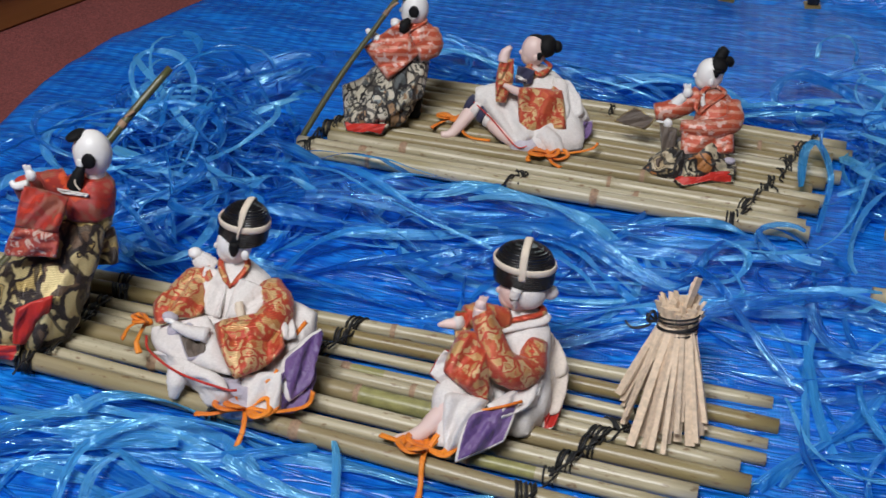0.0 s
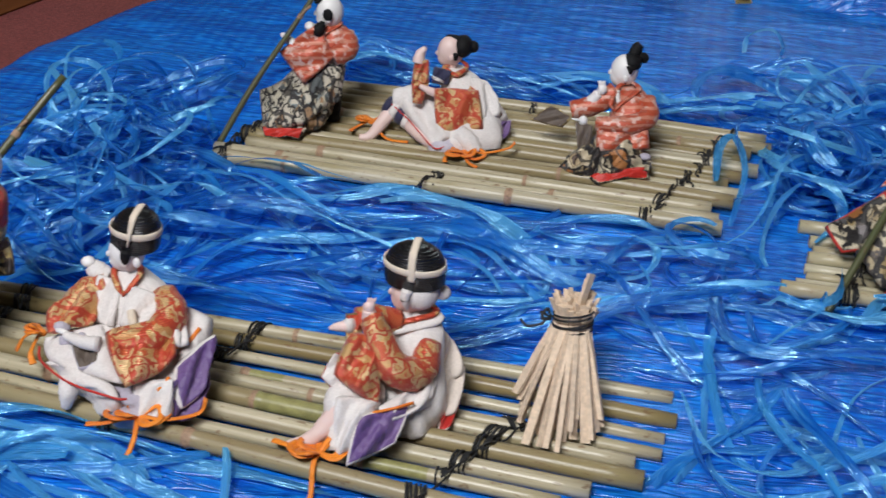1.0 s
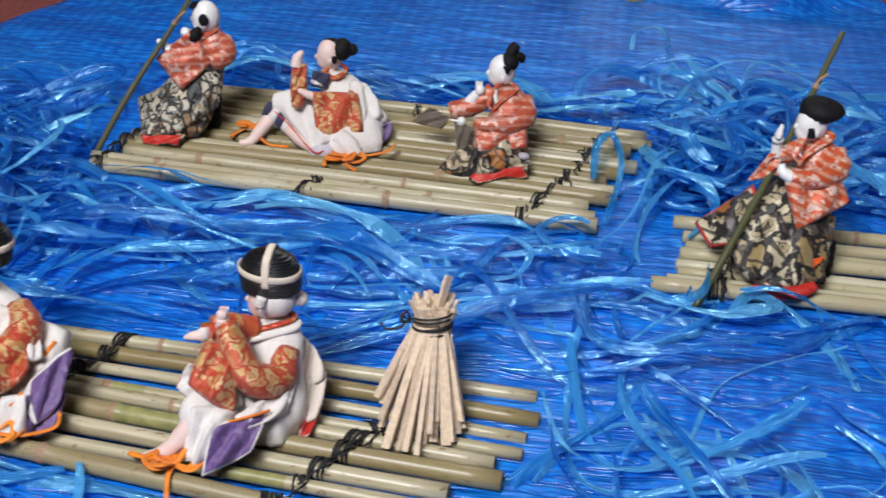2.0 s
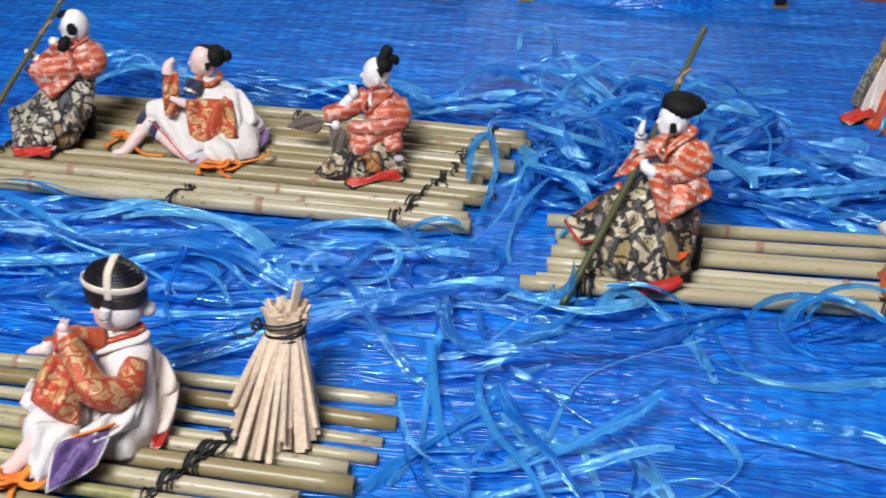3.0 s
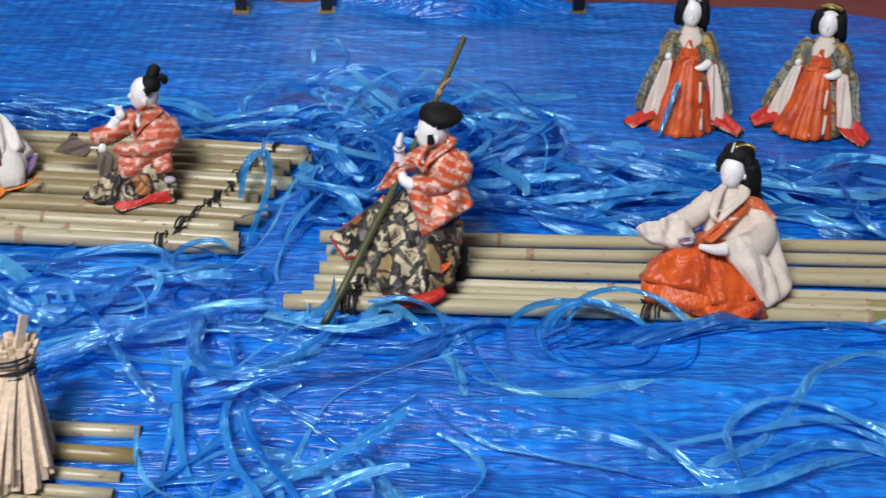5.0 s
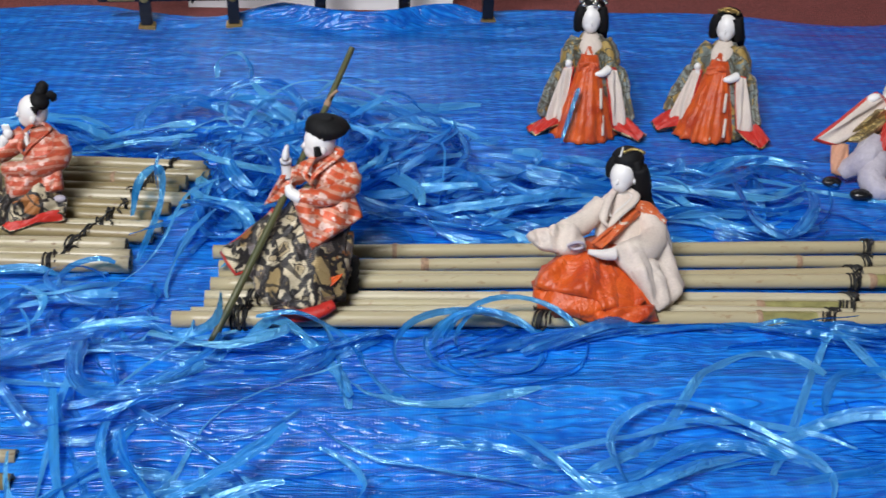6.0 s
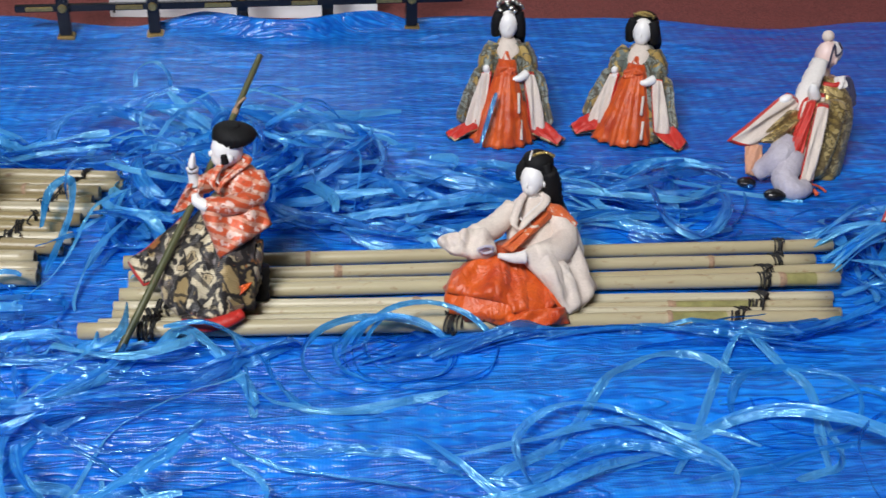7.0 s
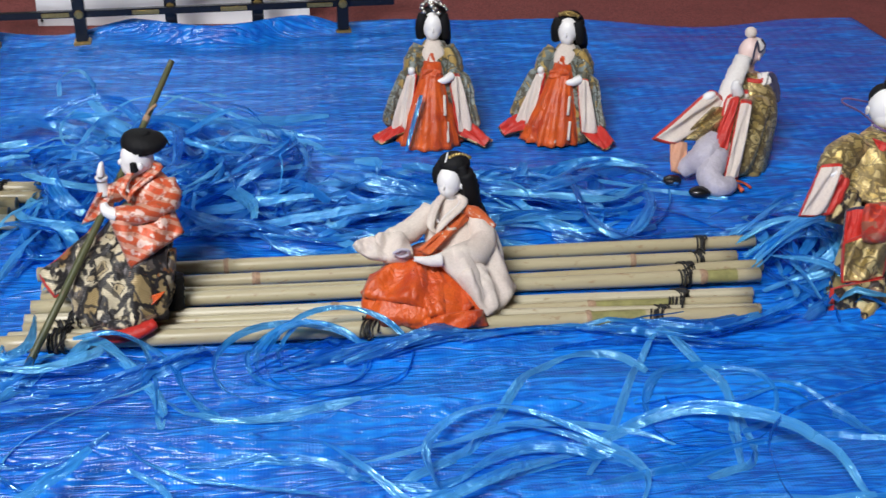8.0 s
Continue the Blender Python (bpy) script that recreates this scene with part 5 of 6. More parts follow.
def kneeling_boy():
    d = Doll(-0.465, 0.190, 0.0195, 26)
    d.robe([(-0.006, -0.026, 0.020, 0.036, 0.020), (-0.006, -0.024, 0.026, 0.036, 0.021), (0.002, -0.012, 0.040, 0.026, 0.020), (0.007, 0.004, 0.056, 0.018, 0.016)], BROWN_BROC, 9, 0.10)
    d.slab((-0.030, -0.022, 0.044), (-0.010, -0.022, 0.042), (-0.006, -0.050, 0.021), (-0.054, -0.042, 0.020), 0.009, BROWN_BROC, wave=0.002)
    d.slab((-0.024, -0.046, 0.025), (0.034, -0.034, 0.032), (0.038, -0.040, 0.025), (-0.012, -0.056, 0.020), 0.006, RED, BROWN_BROC, wave=0.002)
    d.slab((-0.012, -0.034, 0.038), (0.036, -0.022, 0.040), (0.038, -0.036, 0.028), (-0.012, -0.048, 0.024), 0.010, BROWN_BROC, wave=0.003)
    d.blob((0.030, -0.025, 0.038), (0.0055, 0.004, 0.0035), GREY)
    d.robe([(0.007, 0.002, 0.046, 0.019, 0.018), (0.009, 0.010, 0.062, 0.017, 0.016), (0.011, 0.020, 0.076, 0.0160, 0.013), (0.008, 0.026, 0.085, 0.009, 0.008)], STRIPE2, 6, 0.05)
    d.slab((-0.019, -0.014, 0.064), (0.028, -0.002, 0.066), (0.034, -0.019, 0.043), (-0.016, -0.029, 0.038), 0.012, STRIPE2, wave=0.001, soft=0.04)
    d.limb([(0.025, 0.018, 0.078), (0.028, 0.000, 0.066), (0.006, -0.012, 0.062), (-0.020, -0.014, 0.062)], [0.0075, 0.0095, 0.0090, 0.0060], STRIPE2)
    collar(d, (0.006, 0.028, 0.087), (-0.004, 0.004, 0.066), STRIPE2, 0.0022, 0.010)
    d.limb([(-0.006, 0.022, 0.080), (-0.026, 0.012, 0.068), (-0.046, 0.008, 0.062)], [0.010, 0.010, 0.009], STRIPE2)
    d.limb([(-0.004, 0.016, 0.084), (-0.002, 0.010, 0.076), (0.004, 0.010, 0.070)], [0.0022] * 3, WHITE)
    d.fist((-0.018, 0.010, 0.086), SKIN, 0.0052, (-0.1, 0, 0.6))
    d.limb([(-0.028, 0.010, 0.072), (-0.021, 0.010, 0.082)], [0.006, 0.0045], SKIN)
    d.fist((-0.032, -0.012, 0.062), SKIN, 0.0050, (-1, 0, 0.1))
    d.slab((-0.066, 0.012, 0.064), (-0.044, 0.006, 0.056), (-0.052, 0.000, 0.046), (-0.086, 0.006, 0.048), 0.006, BROWN, GOLD_BROC, wave=0.001)
    d.slab((-0.040, -0.008, 0.060), (-0.022, -0.012, 0.058), (-0.022, -0.026, 0.034), (-0.034, -0.022, 0.036), 0.010, BROWN)
    d.head((0.000, 0.034, 0.098), 190, r=0.0132)
    d.blob((0.006, 0.035, 0.107), (0.0098, 0.0110, 0.0085), HAIR, (0, 15, 0))
    d.limb([(0.006, 0.0225, 0.107), (0.006, 0.0215, 0.100)], [0.0044, 0.0012], HAIR)
    d.limb([(0.006, 0.038, 0.112), (0.009, 0.042, 0.118), (0.012, 0.043, 0.122)], [0.005, 0.0058, 0.004], HAIR)
    d.limb([(0.012, 0.040, 0.112), (0.017, 0.042, 0.110), (0.018, 0.042, 0.105)], [0.004, 0.004, 0.0025], HAIR)
    return d.done("kneeling doll in rust striped coat with dark patterned skirt")


# ---------------------------------------------------------------- dolls on the third raft
def boatman_orange():
    d = Doll(-0.200, 0.070, 0.0160, 27)
    d.limb([(0.026, -0.030, 0.018), (0.026, -0.024, 0.046)], [0.011, 0.012], HAIR, 0.8)
    d.robe([(-0.006, -0.050, 0.026, 0.030, 0.022), (-0.010, -0.040, 0.038, 0.039, 0.030), (-0.008, -0.024, 0.058, 0.036, 0.028), (0.004, -0.004, 0.080, 0.027, 0.022), (0.010, 0.006, 0.096, 0.018, 0.016)], BROWN_BROC, 9, 0.13)
    d.slab((-0.078, -0.010, 0.042), (-0.034, 0.004, 0.080), (-0.014, -0.036, 0.050), (-0.064, -0.034, 0.034), 0.010, BROWN_BROC, RED, wave=0.003, soft=0.04)
    d.slab((-0.020, -0.030, 0.074), (0.034, -0.014, 0.066), (0.030, -0.040, 0.038), (-0.024, -0.056, 0.034), 0.016, BROWN_BROC, wave=0.002)
    d.slab((-0.040, -0.044, 0.040), (0.006, -0.060, 0.042), (0.004, -0.064, 0.030), (-0.034, -0.054, 0.027), 0.007, BROWN_BROC, wave=0.002)
    d.limb([(-0.022, -0.064, 0.030), (-0.010, -0.068, 0.030), (0.004, -0.066, 0.032)], [0.006, 0.0080, 0.0080], BROWN_BROC, 0.8)
    d.limb([(-0.030, -0.070, 0.023), (-0.014, -0.077, 0.0235), (0.004, -0.076, 0.026), (0.018, -0.070, 0.030)], [0.003, 0.0062, 0.0070, 0.0055], RED, 0.75)
    d.limb([(-0.030, -0.068, 0.026), (-0.012, -0.071, 0.029), (0.006, -0.069, 0.032), (0.019, -0.066, 0.034)], [0.002, 0.0030, 0.0030, 0.002], GOLD_DARK, 0.75)
    d.blob((0.013, -0.0765, 0.0285), (0.0034, 0.0016, 0.0030), HAIR, seg=10)
    d.slab((0.002, -0.060, 0.044), (0.026, -0.048, 0.046), (0.018, -0.056, 0.038), (0.000, -0.066, 0.034), 0.004, ORANGE, wave=0.001)
    d.robe([(0.012, 0.004, 0.084, 0.013, 0.013), (0.014, 0.007, 0.098, 0.0145, 0.0135), (0.016, 0.010, 0.111, 0.0150, 0.0125), (0.014, 0.013, 0.119, 0.0105, 0.0095), (0.012, 0.014, 0.124, 0.0065, 0.0065)], STRIPE, 6, 0.05)
    d.slab((-0.016, -0.026, 0.104), (0.030, -0.004, 0.107), (0.042, -0.022, 0.083), (0.000, -0.045, 0.064), 0.009, STRIPE, wave=0.001, soft=0.03)
    d.limb([(0.029, 0.010, 0.113), (0.031, -0.006, 0.104), (0.012, -0.020, 0.100), (-0.010, -0.024, 0.102)], [0.0065, 0.0085, 0.0085, 0.0065], STRIPE, wrinkle=0.12)
    d.slab((-0.024, 0.000, 0.113), (-0.010, 0.004, 0.114), (-0.016, -0.004, 0.092), (-0.041, -0.004, 0.084), 0.010, STRIPE, wave=0.001, soft=0.04)
    d.limb([(0.000, 0.012, 0.114), (-0.012, 0.006, 0.107), (-0.020, 0.000, 0.110)], [0.0065, 0.0080, 0.0065], STRIPE)
    collar(d, (0.013, 0.016, 0.126), (-0.001, -0.005, 0.103), STRIPE, 0.0026, 0.010)
    collar(d, (0.012, 0.015, 0.124), (0.001, -0.003, 0.108), WHITE, 0.0016, 0.008)
    d.slab((-0.010, -0.010, 0.100), (0.002, -0.008, 0.102), (0.002, -0.014, 0.094), (-0.010, -0.016, 0.092), 0.005, GOLD_DARK)
    d.limb([(-0.020, 0.000, 0.108), (-0.021, 0.000, 0.118), (-0.021, 0.000, 0.124)], [0.0046, 0.0042, 0.0050], SKIN, wrinkle=0)
    d.limb([(-0.021, 0.000, 0.121), (-0.021, 0.000, 0.128), (-0.0195, 0.000, 0.136)], [0.0048, 0.0056, 0.0026], SKIN, 0.55, wrinkle=0)
    d.limb([(-0.008, -0.026, 0.102), (-0.016, -0.024, 0.106), (-0.018, -0.022, 0.112)], [0.0050, 0.0046, 0.0026], SKIN, wrinkle=0)
    d.head((0.006, 0.015, 0.133), 195, r=0.0130)
    d.robe([(0.010, 0.017, 0.1385, 0.0140, 0.0130), (0.012, 0.018, 0.142, 0.0172, 0.0150), (0.012, 0.018, 0.146, 0.0172, 0.0150), (0.010, 0.019, 0.1505, 0.0140, 0.0125), (0.008, 0.019, 0.1535, 0.0080, 0.0070)], HAIR, 17, 0.05, 51, 3)
    for k in range(90):
        q = 2.399 * k
        e = 0.25 + 0.75 * ((k * 0.618) % 1.0)
        x, y = 0.012 + 0.0165 * e * math.cos(q), 0.018 + 0.0145 * e * math.sin(q)
        top = 0.1545 - 0.0075 * e * e
        d.limb([(x * 0.6 + 0.004, y * 0.6 + 0.007, top - 0.002), (x, y, top + 0.0006), (x + 0.0035 * e * math.cos(q), y + 0.0030 * e * math.sin(q), top - 0.0050 * e - 0.0015)], [0.0007, 0.0008, 0.0003], HAIR, 1.0, 5, 5, 0.0)
    d.limb([(0.004, 0.0015, 0.134), (0.005, 0.0015, 0.127)], [0.0024, 0.0034], HAIR)
    return d.done("boatman doll in orange striped coat and brown brocade skirt")


def lady_seated():
    d = Doll(0.060, 0.050, 0.0160, 28)
    d.robe([(-0.026, -0.034, 0.019, 0.048, 0.026), (-0.028, -0.030, 0.030, 0.052, 0.030), (-0.026, -0.018, 0.042, 0.042, 0.028), (-0.018, 0.000, 0.056, 0.022, 0.016)], ORANGE, 11, 0.12)
    d.slab((-0.074, -0.020, 0.049), (-0.034, -0.014, 0.060), (-0.020, -0.060, 0.034), (-0.082, -0.038, 0.038), 0.014, ORANGE, wave=0.002, soft=0.12)
    d.slab((-0.040, -0.018, 0.058), (-0.012, -0.018, 0.054), (0.010, -0.054, 0.030), (-0.030, -0.064, 0.030), 0.010, ORANGE, wave=0.003)
    d.slab((-0.036, -0.062, 0.032), (0.016, -0.052, 0.030), (0.022, -0.060, 0.019), (-0.030, -0.070, 0.019), 0.009, ORANGE, wave=0.004, soft=0.05)
    d.robe([(0.004, 0.008, 0.034, 0.028, 0.026), (-0.002, 0.014, 0.052, 0.022, 0.019), (-0.003, 0.025, 0.068, 0.020, 0.015), (-0.003, 0.032, 0.079, 0.0165, 0.011), (-0.002, 0.035, 0.087, 0.008, 0.008)], CREAM, 6, 0.04)
    d.limb([(-0.018, 0.030, 0.079), (-0.034, 0.016, 0.069), (-0.052, 0.002, 0.066)], [0.0085, 0.0105, 0.0110], CREAM, 0.9)
    d.slab((-0.072, -0.002, 0.075), (-0.042, 0.006, 0.072), (-0.034, -0.022, 0.060), (-0.062, -0.020, 0.056), 0.017, CREAM, soft=0.35)
    d.slab((-0.090, -0.006, 0.069), (-0.066, 0.000, 0.075), (-0.052, -0.021, 0.058), (-0.074, -0.016, 0.059), 0.013, CREAM, soft=0.40)
    d.limb([(-0.054, -0.026, 0.070), (-0.048, -0.028, 0.074), (-0.042, -0.028, 0.073), (-0.042, -0.026, 0.068), (-0.049, -0.025, 0.066), (-0.054, -0.026, 0.070)], [0.0013] * 6, GREY, 1, 7, 24, 0.0)
    d.blob((-0.048, -0.024, 0.070), (0.0046, 0.0024, 0.0026), PINK, (0, -15, 10))
    d.limb([(0.018, 0.026, 0.074), (0.024, 0.008, 0.060), (0.012, -0.014, 0.058), (-0.008, -0.026, 0.064)], [0.0085, 0.0115, 0.0120, 0.0085], CREAM)
    d.slab((-0.021, -0.032, 0.073), (0.026, 0.012, 0.064), (0.054, -0.008, 0.019), (0.022, -0.052, 0.018), 0.018, CREAM, n=26, wave=0.0015, soft=0.12)
    d.slab((-0.006, -0.040, 0.058), (0.018, -0.020, 0.058), (0.040, -0.030, 0.026), (0.018, -0.054, 0.020), 0.012, CREAM, wave=0.003, soft=0.2)
    d.limb([(-0.016, -0.033, 0.066), (-0.026, -0.034, 0.066), (-0.038, -0.031, 0.067)], [0.0056, 0.0042, 0.0020], WHITE, wrinkle=0)
    d.slab((-0.034, -0.014, 0.065), (-0.024, -0.016, 0.060), (0.014, 0.018, 0.075), (0.008, 0.021, 0.082), 0.005, SASH, soft=0.05)
    d.limb([(0.008, 0.022, 0.082), (0.018, 0.022, 0.078), (0.026, 0.018, 0.072), (0.034, 0.014, 0.068)], [0.0040, 0.0060, 0.0055, 0.0030], SASH)
    for k in (0.0, 0.004):
        d.limb([(0.028 + k, 0.016, 0.070), (0.032 + k, 0.013, 0.058), (0.036 + k, 0.012, 0.046), (0.037 + k, 0.012, 0.036)], [0.0014, 0.0019, 0.0021, 0.0015], WHITE)
    collar(d, (-0.002, 0.038, 0.089), (-0.016, 0.002, 0.070), CREAM, 0.0030, 0.011)
    collar(d, (-0.002, 0.037, 0.087), (-0.012, 0.010, 0.075), WHITE, 0.0018, 0.009)
    d.head((-0.002, 0.035, 0.103), 238, r=0.0113)
    d.blob((0.002, 0.042, 0.106), (0.0150, 0.0145, 0.0155), HAIR)
    d.limb([(-0.010, 0.037, 0.118), (-0.0135, 0.037, 0.110), (-0.0135, 0.039, 0.100)], [0.003, 0.0032, 0.002], HAIR)
    d.blob((0.0022, 0.0415, 0.1150), (0.0138, 0.0132, 0.0104), HAIR)
    d.limb([(0.007, 0.032, 0.117), (0.0105, 0.029, 0.106), (0.012, 0.032, 0.090)], [0.004, 0.004, 0.004], HAIR)
    d.limb([(0.010, 0.032, 0.112), (0.014, 0.034, 0.098), (0.016, 0.040, 0.080), (0.026, 0.044, 0.050), (0.030, 0.044, 0.024)], [0.007, 0.0085, 0.010, 0.011, 0.010], HAIR)
    for k in range(7):
        d.blob((-0.002 + k * 0.0028, 0.036 + 0.001 * k, 0.1245 - 0.00028 * (k - 2) ** 2), (0.0020, 0.0018, 0.0020), GOLD, seg=8)
    d.limb([(-0.006, 0.034, 0.120), (-0.004, 0.036, 0.128)], [0.0008, 0.0006], SKIN)
    return d.done("seated lady doll in cream crepe robe and orange skirt with sash")


# ---------------------------------------------------------------- dolls standing on the sheet
def lady_standing(x, y, s, turn, crown, label, seed):
    d = Doll(x, y, 0.006, seed)

    def p(a, b, c):
        q = Matrix.Rotation(radians(turn), 3, "Z") @ Vector((a, b, 0))
        return (q.x * 0.90, q.y, 0.006 + (c - 0.006) * s)

    def ring(a, b, c, rx, ry):
        return (*p(a, b, c), rx * 0.90, ry)

    d.robe([ring(0.004, 0.004, 0.008, 0.052, 0.046), ring(0.004, 0.006, 0.030, 0.041, 0.040), ring(0.006, 0.010, 0.060, 0.031, 0.030), ring(0.006, 0.016, 0.086, 0.023, 0.020), ring(0.005, 0.022, 0.101, 0.013, 0.012)], GREEN_GOLD, 8, 0.06)
    d.robe([ring(0.000, -0.026, 0.008, 0.038, 0.028), ring(0.001, -0.022, 0.030, 0.030, 0.024), ring(0.002, -0.012, 0.060, 0.019, 0.018), ring(0.003, -0.002, 0.080, 0.0125, 0.014), ring(0.003, 0.004, 0.088, 0.011, 0.010)], ORANGE, 15, 0.10, 72)
    d.slab(p(-0.006, 0.000, 0.084), p(0.010, 0.000, 0.084), p(0.004, 0.002, 0.096), p(0.000, 0.002, 0.096), 0.006, ORANGE)
    d.slab(p(-0.011, -0.014, 0.084), p(0.014, -0.014, 0.084), p(0.014, -0.016, 0.074), p(-0.011, -0.016, 0.074), 0.005, ORANGE)
    d.robe([ring(0.004, 0.008, 0.084, 0.015, 0.013), ring(0.004, 0.014, 0.096, 0.014, 0.012), ring(0.004, 0.021, 0.104, 0.0075, 0.0075)], CREAM, 5, 0.04)
    for side in (-1, 1):
        d.limb([p(0.004 + side * 0.016, 0.018, 0.098), p(0.004 + side * 0.024, 0.010, 0.084), p(0.004 + side * 0.026, -0.004, 0.070)], [0.008, 0.010, 0.009], GREEN_GOLD)
        d.slab(p(0.004 + side * 0.018, -0.010, 0.078), p(0.004 + side * 0.030, -0.006, 0.078), p(0.004 + side * 0.052, -0.022, 0.014), p(0.004 + side * 0.030, -0.030, 0.016), 0.010, CREAM, RED, wave=0.001)
        d.slab(p(0.004 + side * 0.030, -0.004, 0.080), p(0.004 + side * 0.038, 0.004, 0.076), p(0.004 + side * 0.058, -0.012, 0.020), p(0.004 + side * 0.050, -0.020, 0.018), 0.012, GREEN_GOLD, wave=0.001)
        d.slab(p(0.004 + side * 0.028, -0.030, 0.020), p(0.004 + side * 0.050, -0.014, 0.024), p(0.004 + side * 0.074, -0.030, 0.013), p(0.004 + side * 0.062, -0.044, 0.008), 0.004, RED, GOLD_DARK, wave=0.003)
    d.fist(p(-0.022, -0.010, 0.080), SKIN, 0.0045, (0.2, -0.2, -0.8))
    d.limb([p(0.026, -0.010, 0.076), p(0.018, -0.016, 0.073), p(0.008, -0.018, 0.072)], [0.005, 0.0042, 0.002], SKIN)
    for k, (a, b, c0, c1) in enumerate(((0.005, -0.034, 0.036, 0.056), (0.006, -0.044, 0.012, 0.026), (0.018, -0.030, 0.042, 0.060), (0.022, -0.040, 0.016, 0.034))):
        d.limb([p(a, b - 0.008, c0), p(a - 0.001, b + 0.004, c1)], [0.0015, 0.0015], CREAM, 0.6, 8, 6)
    d.head(p(0.003, 0.025, 0.119), 270 + turn, r=0.0125)
    d.blob(p(0.004, 0.033, 0.124), (0.0158, 0.0135, 0.0150), HAIR)
    for side in (-1, 1):
        d.limb([p(0.003 + side * 0.011, 0.023, 0.131), p(0.003 + side * 0.0145, 0.022, 0.120), p(0.004 + side * 0.0150, 0.026, 0.106)], [0.006, 0.0058, 0.0055], HAIR)
    d.limb([p(0.006, 0.036, 0.120), p(0.010, 0.042, 0.100), p(0.010, 0.044, 0.060)], [0.013, 0.014, 0.012], HAIR)
    if crown == "beads":
        for k in range(30):
            a, e = 2.399 * k, 0.15 + 1.3 * (k % 10) / 10
            d.blob(p(0.003 + 0.0165 * math.cos(a) * math.cos(e), 0.027 + 0.014 * math.sin(a) * math.cos(e), 0.134 + 0.011 * math.sin(e)), (0.0027, 0.0027, 0.0020), SILVER, seg=8)
    else:
        for k in range(9):
            d.blob(p(0.003 + (k - 4) * 0.0027, 0.024, 0.1400 - 0.00022 * (k - 4) ** 2), (0.0018, 0.0018, 0.0026), GOLD, seg=8)
        d.limb([p(-0.010, 0.026, 0.137), p(0.003, 0.018, 0.139), p(0.016, 0.026, 0.137)], [0.0012] * 3, GOLD)
    return d.done(label)


def old_man_bowing():
    d = Doll(0.360, 0.290, 0.006, 31)
    d.robe([(0.030, 0.000, 0.008, 0.030, 0.030), (0.034, 0.008, 0.030, 0.032, 0.030), (0.044, 0.020, 0.060, 0.028, 0.024), (0.050, 0.032, 0.080, 0.020, 0.018), (0.048, 0.042, 0.094, 0.010, 0.010)], GOLD_BROC, 6, 0.06)
    d.slab((0.010, 0.002, 0.088), (0.034, 0.008, 0.092), (0.012, -0.036, 0.012), (-0.020, -0.050, 0.026), 0.008, CREAM, RED, wave=0.001)
    d.slab((0.016, -0.010, 0.088), (0.060, 0.020, 0.080), (0.046, -0.026, 0.010), (0.002, -0.038, 0.012), 0.018, GOLD_BROC, wave=0.001)
    d.slab((0.010, -0.006, 0.088), (0.020, -0.008, 0.090), (-0.006, -0.048, 0.016), (-0.024, -0.050, 0.024), 0.007, RED)
    d.slab((0.018, -0.014, 0.090), (0.030, -0.016, 0.088), (0.014, -0.050, 0.014), (-0.004, -0.054, 0.014), 0.006, CREAM, RED, wave=0.001)
    d.slab((-0.006, 0.004, 0.094), (0.010, 0.008, 0.080), (-0.040, -0.018, 0.040), (-0.074, -0.018, 0.048), 0.012, CREAM, RED, wave=0.001)
    d.slab((-0.004, 0.000, 0.078), (0.016, 0.000, 0.070), (-0.016, -0.024, 0.048), (-0.044, -0.016, 0.046), 0.016, GOLD_BROC, wave=0.001)
    d.slab((-0.052, -0.016, 0.046), (-0.034, -0.020, 0.046), (-0.036, -0.036, 0.016), (-0.052, -0.032, 0.018), 0.008, PEACH)
    d.limb([(-0.006, -0.018, 0.044), (-0.022, -0.034, 0.036), (-0.040, -0.030, 0.018)], [0.015, 0.013, 0.009], GREY)
    d.limb([(-0.006, -0.030, 0.036), (-0.018, -0.052, 0.022), (-0.010, -0.062, 0.015), (0.004, -0.056, 0.014)], [0.014, 0.013, 0.011, 0.009], GREY)
    d.blob((-0.050, -0.034, 0.010), (0.010, 0.008, 0.005), LACQ)
    d.blob((-0.030, -0.064, 0.011), (0.012, 0.008, 0.0055), LACQ)
    d.limb([(0.020, 0.000, 0.088), (0.016, -0.002, 0.097), (0.015, -0.003, 0.104)], [0.0062, 0.0055, 0.003], SKIN)
    d.blob((-0.010, 0.002, 0.086), (0.0075, 0.005, 0.0045), SKIN, (0, -25, 0))
    d.slab((0.058, 0.034, 0.098), (0.070, 0.042, 0.096), (0.078, 0.034, 0.066), (0.068, 0.020, 0.064), 0.010, NAVY, PURPLE, wave=0.001)
    d.slab((0.050, 0.032, 0.098), (0.064, 0.036, 0.098), (0.066, 0.030, 0.086), (0.054, 0.024, 0.086), 0.008, WHITE)
    d.limb([(0.040, 0.032, 0.090), (0.052, 0.028, 0.090), (0.060, 0.034, 0.094)], [0.003] * 3, RED)
    d.head((0.046, 0.050, 0.115), 215, PINK, 0.0125)
    d.blob((0.052, 0.054, 0.117), (0.0115, 0.0125, 0.0120), WHITE)
    d.blob((0.046, 0.055, 0.134), (0.0062, 0.0062, 0.0062), CREAM)
    d.limb([(0.036, 0.040, 0.112), (0.024, 0.024, 0.098), (0.012, 0.010, 0.082), (0.000, 0.000, 0.064)], [0.0085, 0.0100, 0.0095, 0.0040], WHITE, 0.7, wrinkle=0.1)
    d.limb([(0.054, 0.044, 0.131), (0.060, 0.046, 0.122), (0.052, 0.040, 0.118), (0.048, 0.040, 0.130), (0.044, 0.036, 0.106)], [0.0010] * 5, NAVY)
    d.limb([(0.006, -0.054, 0.018), (0.012, -0.056, 0.012), (0.016, -0.060, 0.008)], [0.0014, 0.0016, 0.0026], ORANGE)
